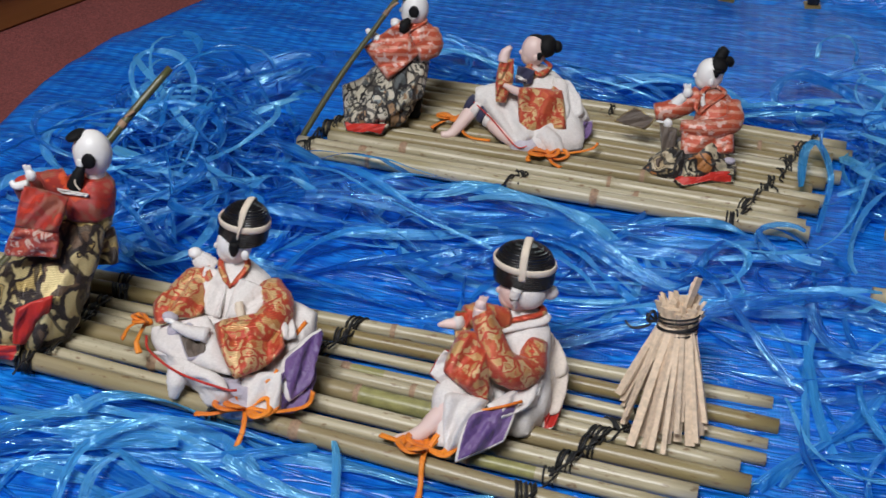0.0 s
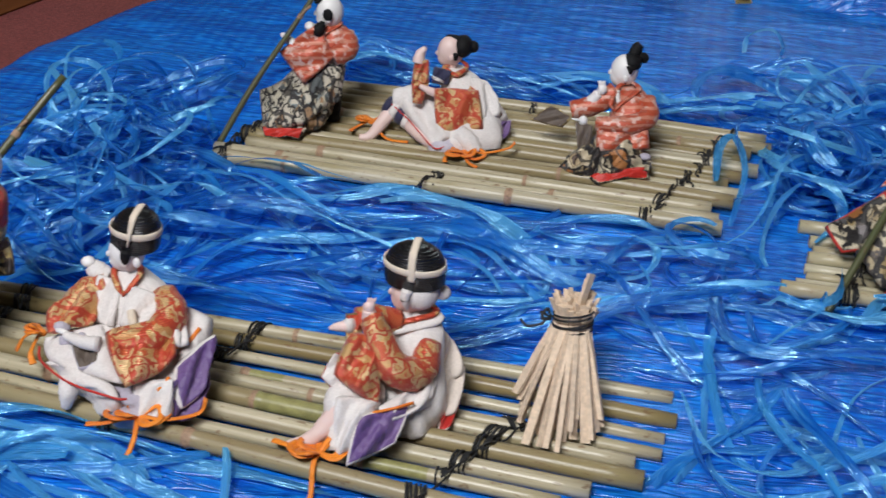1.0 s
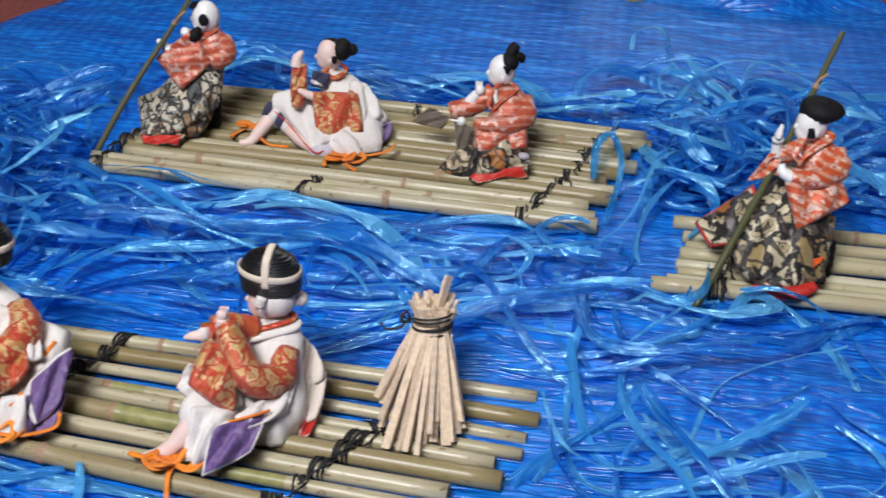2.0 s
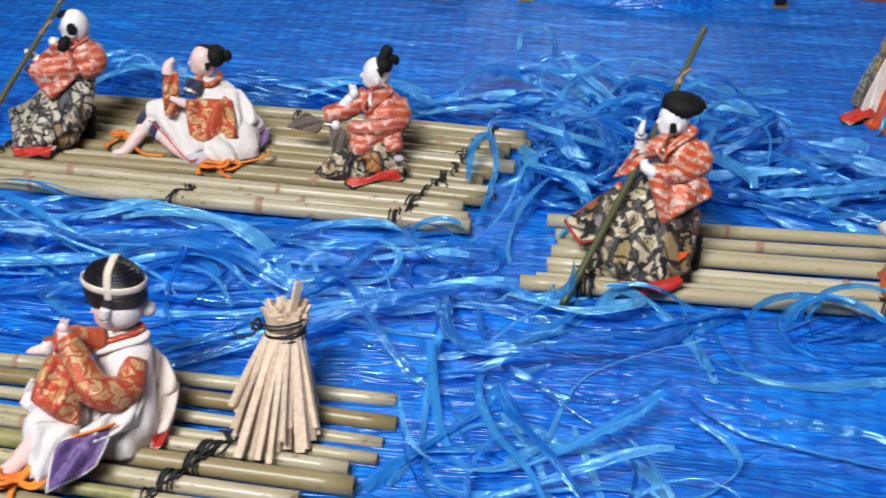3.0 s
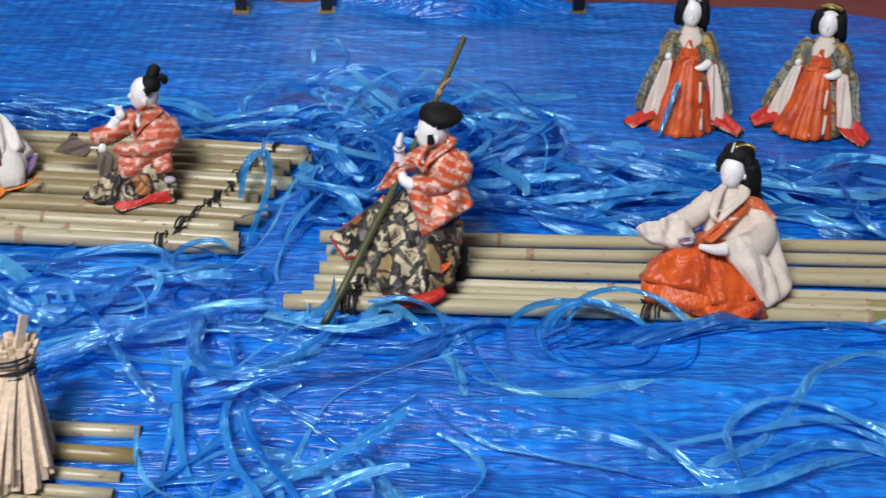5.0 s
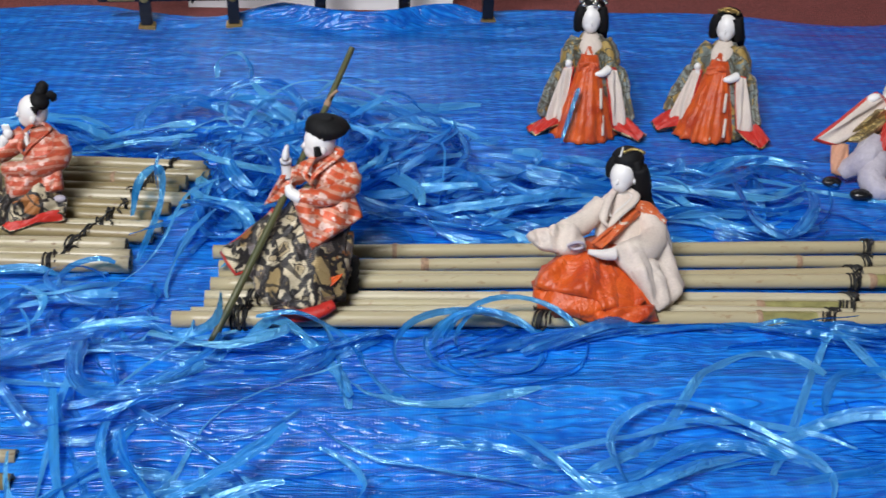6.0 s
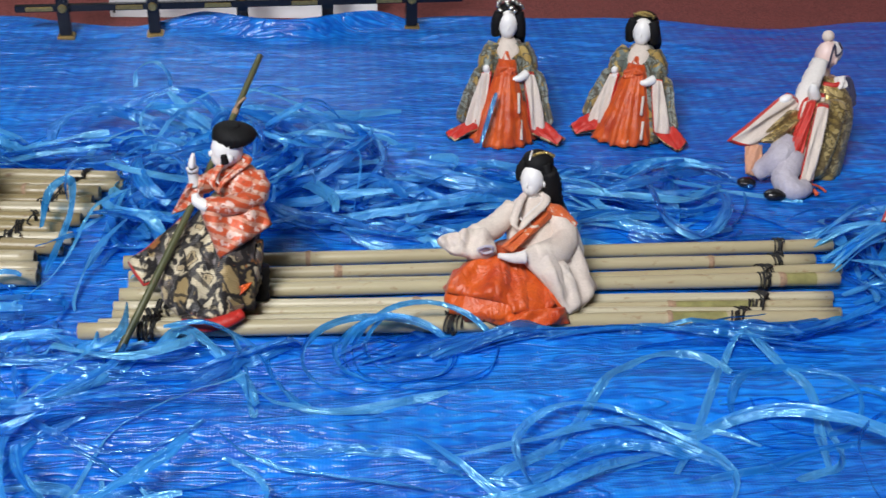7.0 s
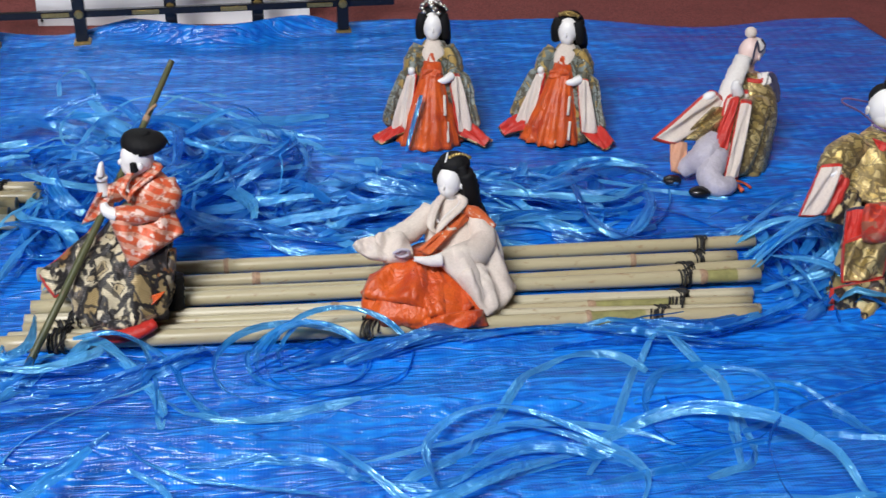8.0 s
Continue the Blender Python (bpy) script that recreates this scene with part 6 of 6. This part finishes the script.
    d.limb([(0.006, -0.054, 0.018), (0.020, -0.050, 0.012), (0.026, -0.056, 0.009)], [0.0012, 0.0012, 0.0012], ORANGE)
    return d.done("white-bearded old man doll bowing in a gold brocade robe")


def gold_courtier():
    d = Doll(0.454, 0.044, 0.008, 32)
    d.robe([(0.000, -0.020, 0.010, 0.070, 0.050), (-0.004, -0.014, 0.030, 0.062, 0.046), (-0.010, 0.000, 0.060, 0.046, 0.036), (-0.014, 0.020, 0.096, 0.034, 0.026)], GOLD_DARK, 8, 0.08)
    d.slab((-0.090, -0.050, 0.040), (-0.040, -0.044, 0.046), (-0.050, -0.074, 0.012), (-0.094, -0.066, 0.012), 0.016, GOLD_DARK, RED, wave=0.002)
    d.slab((-0.078, -0.030, 0.074), (-0.040, -0.036, 0.094), (-0.044, -0.050, 0.046), (-0.080, -0.046, 0.040), 0.012, GOLD_BROC, RED, wave=0.001)
    d.slab((-0.062, -0.022, 0.108), (-0.010, -0.030, 0.112), (-0.006, -0.046, 0.070), (-0.066, -0.040, 0.078), 0.022, DARK_RED, wave=0.002)
    d.slab((-0.072, -0.014, 0.098), (-0.058, -0.020, 0.104), (-0.060, -0.036, 0.056), (-0.076, -0.030, 0.060), 0.008, RED, NAVY, wave=0.001)
    d.robe([(-0.022, 0.012, 0.098, 0.040, 0.026), (-0.022, 0.018, 0.116, 0.038, 0.025), (-0.022, 0.030, 0.134, 0.034, 0.022), (-0.020, 0.040, 0.146, 0.016, 0.014)], GOLD_BROC, 6, 0.05)
    d.limb([(-0.048, 0.032, 0.138), (-0.066, 0.022, 0.130), (-0.078, 0.010, 0.120)], [0.012, 0.015, 0.013], GOLD_BROC)
    d.slab((-0.090, 0.006, 0.132), (-0.072, 0.004, 0.134), (-0.084, -0.008, 0.088), (-0.108, -0.004, 0.084), 0.010, CREAM, RED, wave=0.001)
    d.slab((-0.076, 0.004, 0.128), (-0.064, 0.004, 0.118), (-0.070, -0.004, 0.086), (-0.090, -0.006, 0.086), 0.008, RED)
    d.slab((-0.072, 0.008, 0.112), (-0.050, 0.004, 0.106), (-0.056, -0.010, 0.076), (-0.084, -0.006, 0.080), 0.014, GOLD_DARK, wave=0.001)
    d.blob((-0.079, 0.004, 0.124), (0.0075, 0.005, 0.0045), SKIN, (0, -20, 0))
    d.slab((-0.042, 0.024, 0.148), (-0.028, 0.018, 0.144), (-0.026, 0.014, 0.134), (-0.036, 0.016, 0.138), 0.004, RED)
    d.head((-0.022, 0.048, 0.166), 262, r=0.0150)
    d.blob((-0.018, 0.054, 0.172), (0.0162, 0.0155, 0.0140), HAIR)
    d.limb([(-0.018, 0.052, 0.182), (-0.017, 0.054, 0.196)], [0.008, 0.005], LACQ)
    d.limb([(-0.032, 0.040, 0.152), (-0.048, 0.038, 0.166), (-0.066, 0.038, 0.176), (-0.064, 0.038, 0.180), (-0.044, 0.038, 0.176)], [0.0009] * 5, PURPLE, 1, 6)
    d.limb([(-0.036, 0.036, 0.154), (-0.022, 0.030, 0.149), (-0.008, 0.036, 0.154)], [0.0012] * 3, PURPLE, 1, 6)
    for v in d.bm.verts:
        v.co.z = 0.008 + (v.co.z - 0.008) * 0.93
    return d.done("courtier doll in gold brocade coat and dark gold trousers")


boatman_red()
noble_white()
elder_white()
boatman_flowers()
praying_man()
kneeling_boy()
boatman_orange()
lady_seated()
lady_standing(0.076, 0.402, 1.02, -6, "beads", "standing lady doll in orange skirt with a silver bead crown", 29)
lady_standing(0.219, 0.402, 0.95, -22, "comb", "standing lady doll in orange skirt with a gilt comb", 30)
old_man_bowing()
gold_courtier()


# ---------------------------------------------------------------- plastic tape
def inside_raft(x, y):
    """True on top of one of the three rafts."""
    if -1.03 < x < -0.39 and -0.31 - 0.02 * (x + 0.5) < y < -0.150 - 0.02 * (x + 0.9):
        return y > -0.262 - 0.085 * (x + 1.03)
    if -0.85 < x < -0.325 and 0.118 - 0.05 * (x + 0.85) - 0.015 < y < 0.300 - 0.045 * (x + 0.79):
        return True
    return -0.31 < x < 0.34 and -0.006 < y < 0.122


def clear_of_dolls(x, y):
    return not any((x - a) ** 2 + (y - b) ** 2 < 0.058 ** 2 for a, b in ((0.075, 0.395), (0.215, 0.395), (0.36, 0.28), (0.45, 0.04)))


def tape(pts, width, rnd, roll0, roll1, cup=0.22):
    """A thin tape along points: rows of five verts, creased lengthwise and turned about its own line as it goes."""
    n = len(pts)
    rows = []
    ph, ph2 = rnd.uniform(0, 9), rnd.uniform(0, 9)
    crease, fold = rnd.uniform(-0.5, 0.5), rnd.uniform(-0.30, 0.30)
    run = 0.0
    for k, (p, (s, u)) in enumerate(zip(pts, frames_along(pts))):
        f = k / (n - 1)
        if k:
            run += (p - pts[k - 1]).length
        a = roll0 + (roll1 - roll0) * f + 0.38 * math.sin(run * 34 + ph) + 0.22 * math.sin(run * 81 + ph2)
        w = width * (0.82 + 0.18 * math.sin(run * 22 + ph)) * (1 - 0.5 * (2 * f - 1) ** 8)
        d = s * math.cos(a) + u * math.sin(a)
        m = -s * math.sin(a) + u * math.cos(a)
        row = []
        for v in (-1.0, crease - 0.45, crease, crease + 0.45, 1.0):
            lift = fold * (1 - abs(v - crease)) + cup * (1 - v * v) * math.sin(run * 40 + ph2)
            row.append((p + d * w * 0.5 * v + m * w * 0.5 * lift, run, v * w * 0.5))
        rows.append(row)
    return rows


def add_tape(verts, faces, uvs, rows, origin=Vector((0, 0, 0)), shift=0.0):
    base = len(verts)
    for r in rows:
        for v, along, across in r:
            verts.append(tuple(v - origin))
            uvs.append((along + shift, across + shift * 0.37))
    for k in range(len(rows) - 1):
        b = base + 5 * k
        for i in range(4):
            faces.append((b + i, b + i + 1, b + i + 6, b + i + 5))


def tape_mesh(name, verts, faces, uvs, m):
    me = bpy.data.meshes.new(name)
    me.from_pydata(verts, [], faces)
    layer = me.uv_layers.new(name="along")
    at = np.empty(len(me.loops), dtype=np.int32)
    me.loops.foreach_get("vertex_index", at)
    layer.data.foreach_set("uv", np.array(uvs, dtype=np.float32)[at].ravel())
    smooth(me)
    me.materials.append(m)
    return new(name, me)


def wander(x, y, heading, length, hmax, rnd, curl=9.0):
    """A line that wanders over the sheet in wide loops, rising and dipping gently as loose tape does."""
    n = max(16, int(length / 0.008))
    ds = length / n
    c, ph, k = rnd.gauss(0, curl * 0.8), rnd.uniform(0, 6.28), rnd.uniform(2.0, 3.4) * length
    flow = rnd.uniform(0.9, 1.9)
    pts = []
    for i in range(n + 1):
        f = i / n
        lift = (0.5 + 0.5 * math.sin(f * 6.28 * k + ph)) ** 1.3
        pts.append(Vector((x, y, sheet_height(x, y) + 0.0015 + hmax * lift)))
        heading += (c + curl * 0.5 * math.sin(f * 5 + ph)) * ds
        way = heading + flow * noise.noise((x * 7, y * 9, 2.5))
        x, y = x + math.cos(way) * ds, y + math.sin(way) * ds
    return pts


def loose_tape():
    """Heaps of split tape round the rafts: (x0, x1, y0, y1, count, height, length, spread of heading)."""
    rnd = random.Random(77)
    dull, bright = ([], [], []), ([], [], [])
    heaps = [
        (-1.00, -0.36, -0.11, 0.085, 46, 0.028, 0.36, 0.40, 0.0115, 6),
        (-1.04, -0.86, -0.14, 0.26, 70, 0.042, 0.36, 1.5, 0.0095, 16),
        (-1.02, -0.86, -0.02, 0.20, 30, 0.065, 0.34, 1.5, 0.0095, 16),
        (-0.82, -0.32, 0.300, 0.355, 50, 0.030, 0.26, 0.25, 0.0095, 4),
        (-0.34, -0.08, 0.13, 0.42, 70, 0.048, 0.34, 1.0, 0.0095, 13),
        (-0.36, -0.24, -0.01, 0.26, 48, 0.045, 0.26, 1.5, 0.0095, 20),
        (-0.14, 0.30, 0.135, 0.27, 84, 0.024, 0.30, 0.5, 0.0125, 8),
        (0.33, 0.43, 0.00, 0.15, 30, 0.030, 0.22, 0.9, 0.0100, 14),
        (-0.33, 0.30, -0.038, -0.010, 50, 0.007, 0.20, 0.06, 0.0085, 1),
        (-0.98, -0.55, -0.42, -0.29, 24, 0.020, 0.34, 0.5, 0.0130, 6),
        (-0.42, -0.20, -0.36, -0.13, 15, 0.030, 0.40, 1.0, 0.0095, 10),
        (-0.60, -0.20, -0.14, 0.00, 18, 0.026, 0.34, 0.8, 0.0080, 9),
        (-0.25, 0.46, -0.34, -0.13, 12, 0.024, 0.42, 0.7, 0.0072, 9),
    ]
    for x0, x1, y0, y1, count, hmax, length, spread, width, curl in heaps:
        made = 0
        for _ in range(count * 40):
            if made >= count:
                break
            x, y = rnd.uniform(x0, x1), rnd.uniform(y0, y1)
            heading = rnd.choice((0.0, math.pi)) + rnd.gauss(0, spread)
            pts = wander(x, y, heading, length * rnd.uniform(0.5, 1.3), hmax * rnd.uniform(0.25, 1.2), rnd, curl)
            if any(inside_raft(p.x, p.y) and p.z < 0.045 for p in pts) or not all(clear_of_dolls(p.x, p.y) for p in pts):
                continue
            if any(p.y > y1 + 0.03 or p.y < y0 - 0.04 or p.x > x1 + 0.06 or p.x < x0 - 0.06 for p in pts):
                continue
            r0 = rnd.gauss(0, 0.4)
            # strands given the paler colour as painted sheen, most of them in front
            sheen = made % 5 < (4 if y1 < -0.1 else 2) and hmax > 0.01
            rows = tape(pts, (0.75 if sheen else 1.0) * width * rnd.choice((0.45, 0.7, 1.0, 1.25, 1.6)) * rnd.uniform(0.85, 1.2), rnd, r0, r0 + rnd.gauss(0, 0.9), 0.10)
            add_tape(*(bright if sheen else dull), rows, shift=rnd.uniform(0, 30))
            made += 1
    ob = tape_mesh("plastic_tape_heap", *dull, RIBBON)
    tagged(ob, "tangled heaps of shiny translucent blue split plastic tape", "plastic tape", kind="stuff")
    ob = tape_mesh("bright_plastic_tape_heap", *bright, RIBBON_PAINTED_SHEEN)
    tagged(ob, "tangled strands of blue plastic tape with sheen painted in as paler colour", "plastic tape", kind="stuff")


loose_tape()


def long_tape(width, ctrl, seed):
    """One long tape laid over a few resting places, with a slow twist."""
    rnd = random.Random(seed)
    pts = [Vector((p.x, p.y, max(p.z, sheet_height(p.x, p.y) + 0.001))) for p in spline(ctrl, 16 * len(ctrl))]
    data = ([], [], [])
    c = pts[0].copy()
    r0 = rnd.uniform(-0.35, 0.35)
    add_tape(*data, tape(pts, width, rnd, r0, r0 + rnd.uniform(-0.6, 0.6), 0.07), c, seed)
    # every second strip takes the paler copy with highlights put into its colour
    ob = tape_mesh("plastic_tape", *data, RIBBON_PALE if seed % 2 else RIBBON_PAINTED_SHEEN)
    ob.location = c
    return tagged(ob, "long shiny strip of translucent blue plastic tape looping over the sheet", "plastic tape", "long strips of plastic tape")


LONG_TAPES_EAST = [
    (0.010, [(-0.285, -0.085, 0.012), (-0.258, -0.059, 0.014), (-0.231, -0.010, 0.022), (-0.195, -0.059, 0.030), (-0.165, -0.096, 0.012), (-0.124, -0.126, 0.010), (-0.077, -0.121, 0.010), (-0.028, -0.108, 0.012)]),
    (0.008, [(-0.242, -0.017, 0.030), (-0.207, -0.022, 0.036), (-0.167, -0.054, 0.030), (-0.153, -0.084, 0.020), (-0.128, -0.122, 0.012)]),
    (0.009, [(-0.226, -0.011, 0.030), (-0.192, -0.037, 0.040), (-0.175, -0.068, 0.020), (-0.166, -0.135, 0.010)]),
    (0.012, [(-0.149, -0.161, 0.006), (-0.111, -0.160, 0.014), (-0.073, -0.162, 0.018), (-0.047, -0.172, 0.012), (-0.025, -0.190, 0.006)]),
    (0.011, [(-0.011, -0.197, 0.010), (0.049, -0.151, 0.010), (0.100, -0.089, 0.012), (0.135, -0.065, 0.016), (0.170, -0.069, 0.014), (0.185, -0.097, 0.012)]),
    (0.010, [(-0.017, -0.190, 0.008), (0.019, -0.197, 0.016), (0.070, -0.166, 0.018), (0.110, -0.165, 0.018), (0.143, -0.178, 0.012), (0.162, -0.199, 0.008)]),
    (0.009, [(0.119, -0.196, 0.008), (0.169, -0.108, 0.016), (0.200, -0.053, 0.028), (0.215, -0.045, 0.030), (0.231, -0.085, 0.022), (0.238, -0.136, 0.012), (0.223, -0.204, 0.008)]),
    (0.012, [(0.169, -0.124, 0.010), (0.203, -0.121, 0.016), (0.241, -0.125, 0.014), (0.284, -0.116, 0.012), (0.318, -0.139, 0.014), (0.340, -0.175, 0.010)]),
    (0.009, [(0.214, -0.049, 0.030), (0.235, -0.100, 0.022), (0.244, -0.152, 0.014), (0.234, -0.196, 0.010), (0.196, -0.213, 0.008)]),
    (0.009, [(0.125, -0.206, 0.008), (0.182, -0.197, 0.010), (0.228, -0.176, 0.014), (0.295, -0.164, 0.014), (0.337, -0.181, 0.010)]),
    (0.007, [(-0.340, 0.521, 0.006), (-0.337, 0.530, 0.030), (-0.313, 0.516, 0.045), (-0.298, 0.510, 0.030), (-0.293, 0.501, 0.006), (-0.236, 0.411, 0.012)]),
    (0.010, [(-0.351, 0.431, 0.020), (-0.283, 0.360, 0.055), (-0.239, 0.368, 0.050), (-0.180, 0.336, 0.040), (-0.131, 0.342, 0.020)]),
    (0.010, [(-0.216, 0.418, 0.035), (-0.191, 0.477, 0.030), (-0.148, 0.490, 0.020)]),
    (0.012, [(-0.179, 0.321, 0.050), (-0.145, 0.345, 0.060), (-0.123, 0.351, 0.060), (-0.094, 0.321, 0.050), (-0.062, 0.289, 0.020), (-0.051, 0.253, 0.012)]),
]
LONG_TAPES_BACK = [
    (0.011, [(-0.361, 0.319, 0.040), (-0.322, 0.338, 0.030), (-0.264, 0.323, 0.030), (-0.223, 0.243, 0.030)]),
    (0.010, [(-0.323, 0.134, 0.050), (-0.296, 0.142, 0.050), (-0.266, 0.127, 0.040), (-0.250, 0.067, 0.030)]),
    (0.012, [(-0.116, 0.219, 0.020), (-0.073, 0.241, 0.025), (-0.007, 0.249, 0.025), (0.052, 0.280, 0.020)]),
    (0.012, [(-0.054, 0.156, 0.015), (-0.033, 0.166, 0.020), (0.013, 0.216, 0.025), (0.047, 0.232, 0.025)]),
    (0.012, [(0.134, 0.217, 0.020), (0.158, 0.168, 0.020), (0.207, 0.145, 0.015), (0.265, 0.157, 0.012)]),
    (0.010, [(0.327, 0.130, 0.015), (0.369, 0.134, 0.035), (0.402, 0.127, 0.045), (0.426, 0.103, 0.040), (0.416, 0.069, 0.030), (0.372, 0.039, 0.015), (0.333, 0.026, 0.008)]),
    (0.010, [(0.338, 0.146, 0.015), (0.376, 0.111, 0.035), (0.408, 0.101, 0.045), (0.403, 0.063, 0.040), (0.371, 0.050, 0.020), (0.327, 0.037, 0.010)]),
    (0.012, [(0.314, 0.001, 0.008), (0.359, 0.020, 0.016), (0.426, 0.069, 0.018), (0.458, 0.084, 0.020)]),
    (0.009, [(0.330, 0.077, 0.012), (0.365, 0.094, 0.030), (0.397, 0.098, 0.038), (0.391, 0.041, 0.030), (0.353, 0.041, 0.015)]),
    (0.010, [(-0.787, -0.131, 0.006), (-0.781, -0.096, 0.018), (-0.758, -0.060, 0.028), (-0.716, -0.036, 0.030), (-0.685, -0.040, 0.018), (-0.661, -0.053, 0.008)]),
    (0.013, [(-0.914, -0.312, 0.010), (-0.863, -0.317, 0.018), (-0.837, -0.293, 0.022), (-0.787, -0.284, 0.016), (-0.716, -0.307, 0.012), (-0.654, -0.307, 0.012), (-0.591, -0.312, 0.010)]),
    (0.014, [(-0.862, -0.327, 0.014), (-0.804, -0.337, 0.016), (-0.753, -0.333, 0.018), (-0.717, -0.315, 0.018), (-0.688, -0.296, 0.014)]),
    (0.011, [(-0.862, -0.302, 0.024), (-0.844, -0.322, 0.014), (-0.826, -0.334, 0.008)]),
    (0.008, [(-0.975, 0.122, 0.060), (-0.973, 0.090, 0.050), (-0.958, 0.032, 0.020)]),
]
LONG_TAPES_WEST = [
    (0.008, [(-0.914, -0.005, 0.040), (-0.906, -0.038, 0.030), (-0.898, -0.069, 0.020)]),
    (0.007, [(-0.990, 0.099, 0.050), (-0.957, 0.113, 0.090), (-0.932, 0.151, 0.090), (-0.923, 0.183, 0.060), (-0.899, 0.181, 0.020)]),
    (0.009, [(-1.061, 0.016, 0.030), (-1.040, 0.036, 0.050), (-1.001, 0.063, 0.055), (-0.957, 0.065, 0.040), (-0.920, 0.085, 0.030)]),
    (0.010, [(-0.841, 0.057, 0.020), (-0.779, 0.036, 0.020), (-0.732, 0.059, 0.030), (-0.680, 0.064, 0.030), (-0.598, 0.048, 0.020), (-0.534, 0.062, 0.020)]),
    (0.010, [(-0.891, -0.007, 0.050), (-0.851, -0.027, 0.050), (-0.824, 0.011, 0.040), (-0.791, 0.008, 0.030)]),
    (0.010, [(-0.633, -0.094, 0.006), (-0.605, -0.046, 0.014), (-0.555, -0.035, 0.016), (-0.507, 0.053, 0.018), (-0.445, 0.070, 0.022), (-0.409, 0.062, 0.018)]),
    (0.009, [(-0.480, 0.032, 0.012), (-0.463, -0.001, 0.012), (-0.426, 0.001, 0.012)]),
    (0.011, [(-0.409, -0.259, 0.006), (-0.378, -0.226, 0.014), (-0.340, -0.184, 0.018), (-0.310, -0.134, 0.016)]),
    (0.010, [(-0.353, -0.103, 0.010), (-0.307, -0.097, 0.012), (-0.274, -0.071, 0.014), (-0.241, -0.044, 0.030), (-0.207, -0.046, 0.034), (-0.177, -0.082, 0.020), (-0.165, -0.119, 0.012)]),
    (0.009, [(-0.398, -0.063, 0.020), (-0.372, -0.122, 0.012), (-0.339, -0.193, 0.010), (-0.327, -0.233, 0.012)]),
    (0.010, [(-0.384, -0.248, 0.010), (-0.360, -0.206, 0.014), (-0.324, -0.184, 0.014), (-0.289, -0.186, 0.014), (-0.288, -0.197, 0.008)]),
    (0.012, [(-0.397, -0.255, 0.010), (-0.373, -0.221, 0.014), (-0.337, -0.211, 0.016), (-0.288, -0.200, 0.016), (-0.223, -0.191, 0.014), (-0.169, -0.177, 0.010)]),
    (0.008, [(-0.484, 0.002, 0.020), (-0.471, -0.014, 0.014), (-0.425, -0.011, 0.016), (-0.414, 0.012, 0.030), (-0.450, 0.028, 0.034), (-0.485, 0.012, 0.030)]),
    (0.009, [(-0.368, 0.148, 0.030), (-0.367, 0.189, 0.045), (-0.354, 0.215, 0.045), (-0.343, 0.155, 0.040), (-0.353, 0.084, 0.020)]),
    (0.010, [(-0.336, 0.141, 0.030), (-0.301, 0.145, 0.045), (-0.269, 0.132, 0.045), (-0.258, 0.108, 0.030), (-0.281, 0.073, 0.020)]),
    (0.006, [(0.063, 0.362, 0.067), (0.056, 0.354, 0.047), (0.045, 0.342, 0.012)]),
]
for k, (width, ctrl) in enumerate(LONG_TAPES_EAST + LONG_TAPES_BACK + LONG_TAPES_WEST):
    long_tape(width, ctrl, 300 + k)


def tape_sheaf(cx, cy, count, seed):
    """A bunch of springy loops that rise from a raft's end and bend back on themselves."""
    rnd = random.Random(seed)
    for k in range(count):
        a, reach = rnd.uniform(-0.35, 0.75), rnd.uniform(0.05, 0.088)
        y0, top = cy + rnd.uniform(-0.05, 0.03), rnd.uniform(0.022, 0.052)
        ex, ey = cx + reach * math.cos(a), cy + reach * math.sin(a) * 0.8
        long_tape(rnd.uniform(0.006, 0.011), [(cx - 0.012, y0 + 0.012, 0.016), (cx + 0.5 * reach, (y0 + ey) / 2 + 0.014, top * 0.9), (ex, ey, top), (ex + 0.008, ey - 0.028, top * 0.6), (cx + 0.3 * reach, ey - 0.060, 0.010)], 2 * (300 + k) + (k % 4 == 0))


tape_sheaf(0.338, 0.095, 13, 61)


def coiled_tape(cx, cy, r, turns, z, lift, width, seed):
    """A springy coil of tape leaning on its rim."""
    rnd = random.Random(seed)
    pts = []
    n = int(turns * 30)
    for i in range(n + 1):
        f = i / n
        a = 6.283 * turns * f + seed
        rr = r * (0.72 + 0.35 * f + 0.10 * math.sin(a * 0.37 + seed))
        x = cx + rr * math.cos(a) + 0.012 * math.sin(f * 4)
        y = cy + rr * 0.85 * math.sin(a)
        pts.append(Vector((x, y, max(sheet_height(x, y) + 0.001, z + lift * (0.5 + 0.5 * math.sin(a)) + 0.004 * math.sin(a * 1.7)))))
    data = ([], [], [])
    c = pts[0].copy()
    add_tape(*data, tape(pts, width, rnd, 0.5, 0.9, 0.06), c, seed)
    ob = tape_mesh("plastic_tape", *data, RIBBON_PALE)
    ob.location = c
    return tagged(ob, "springy coil of translucent blue plastic tape on the sheet", "plastic tape", "long strips of plastic tape")


coiled_tape(-0.072, -0.055, 0.052, 2.6, 0.012, 0.022, 0.006, 1)
coiled_tape(-0.045, -0.050, 0.062, 1.7, 0.012, 0.026, 0.005, 2)
coiled_tape(0.225, -0.125, 0.050, 1.4, 0.010, 0.012, 0.008, 3)
coiled_tape(-0.760, 0.340, 0.030, 2.2, 0.010, 0.030, 0.005, 4)
coiled_tape(-0.960, 0.060, 0.055, 2.0, 0.020, 0.030, 0.007, 5)
coiled_tape(-0.200, 0.270, 0.060, 1.8, 0.020, 0.030, 0.008, 6)
coiled_tape(-0.330, -0.060, 0.050, 1.3, 0.012, 0.016, 0.006, 7)
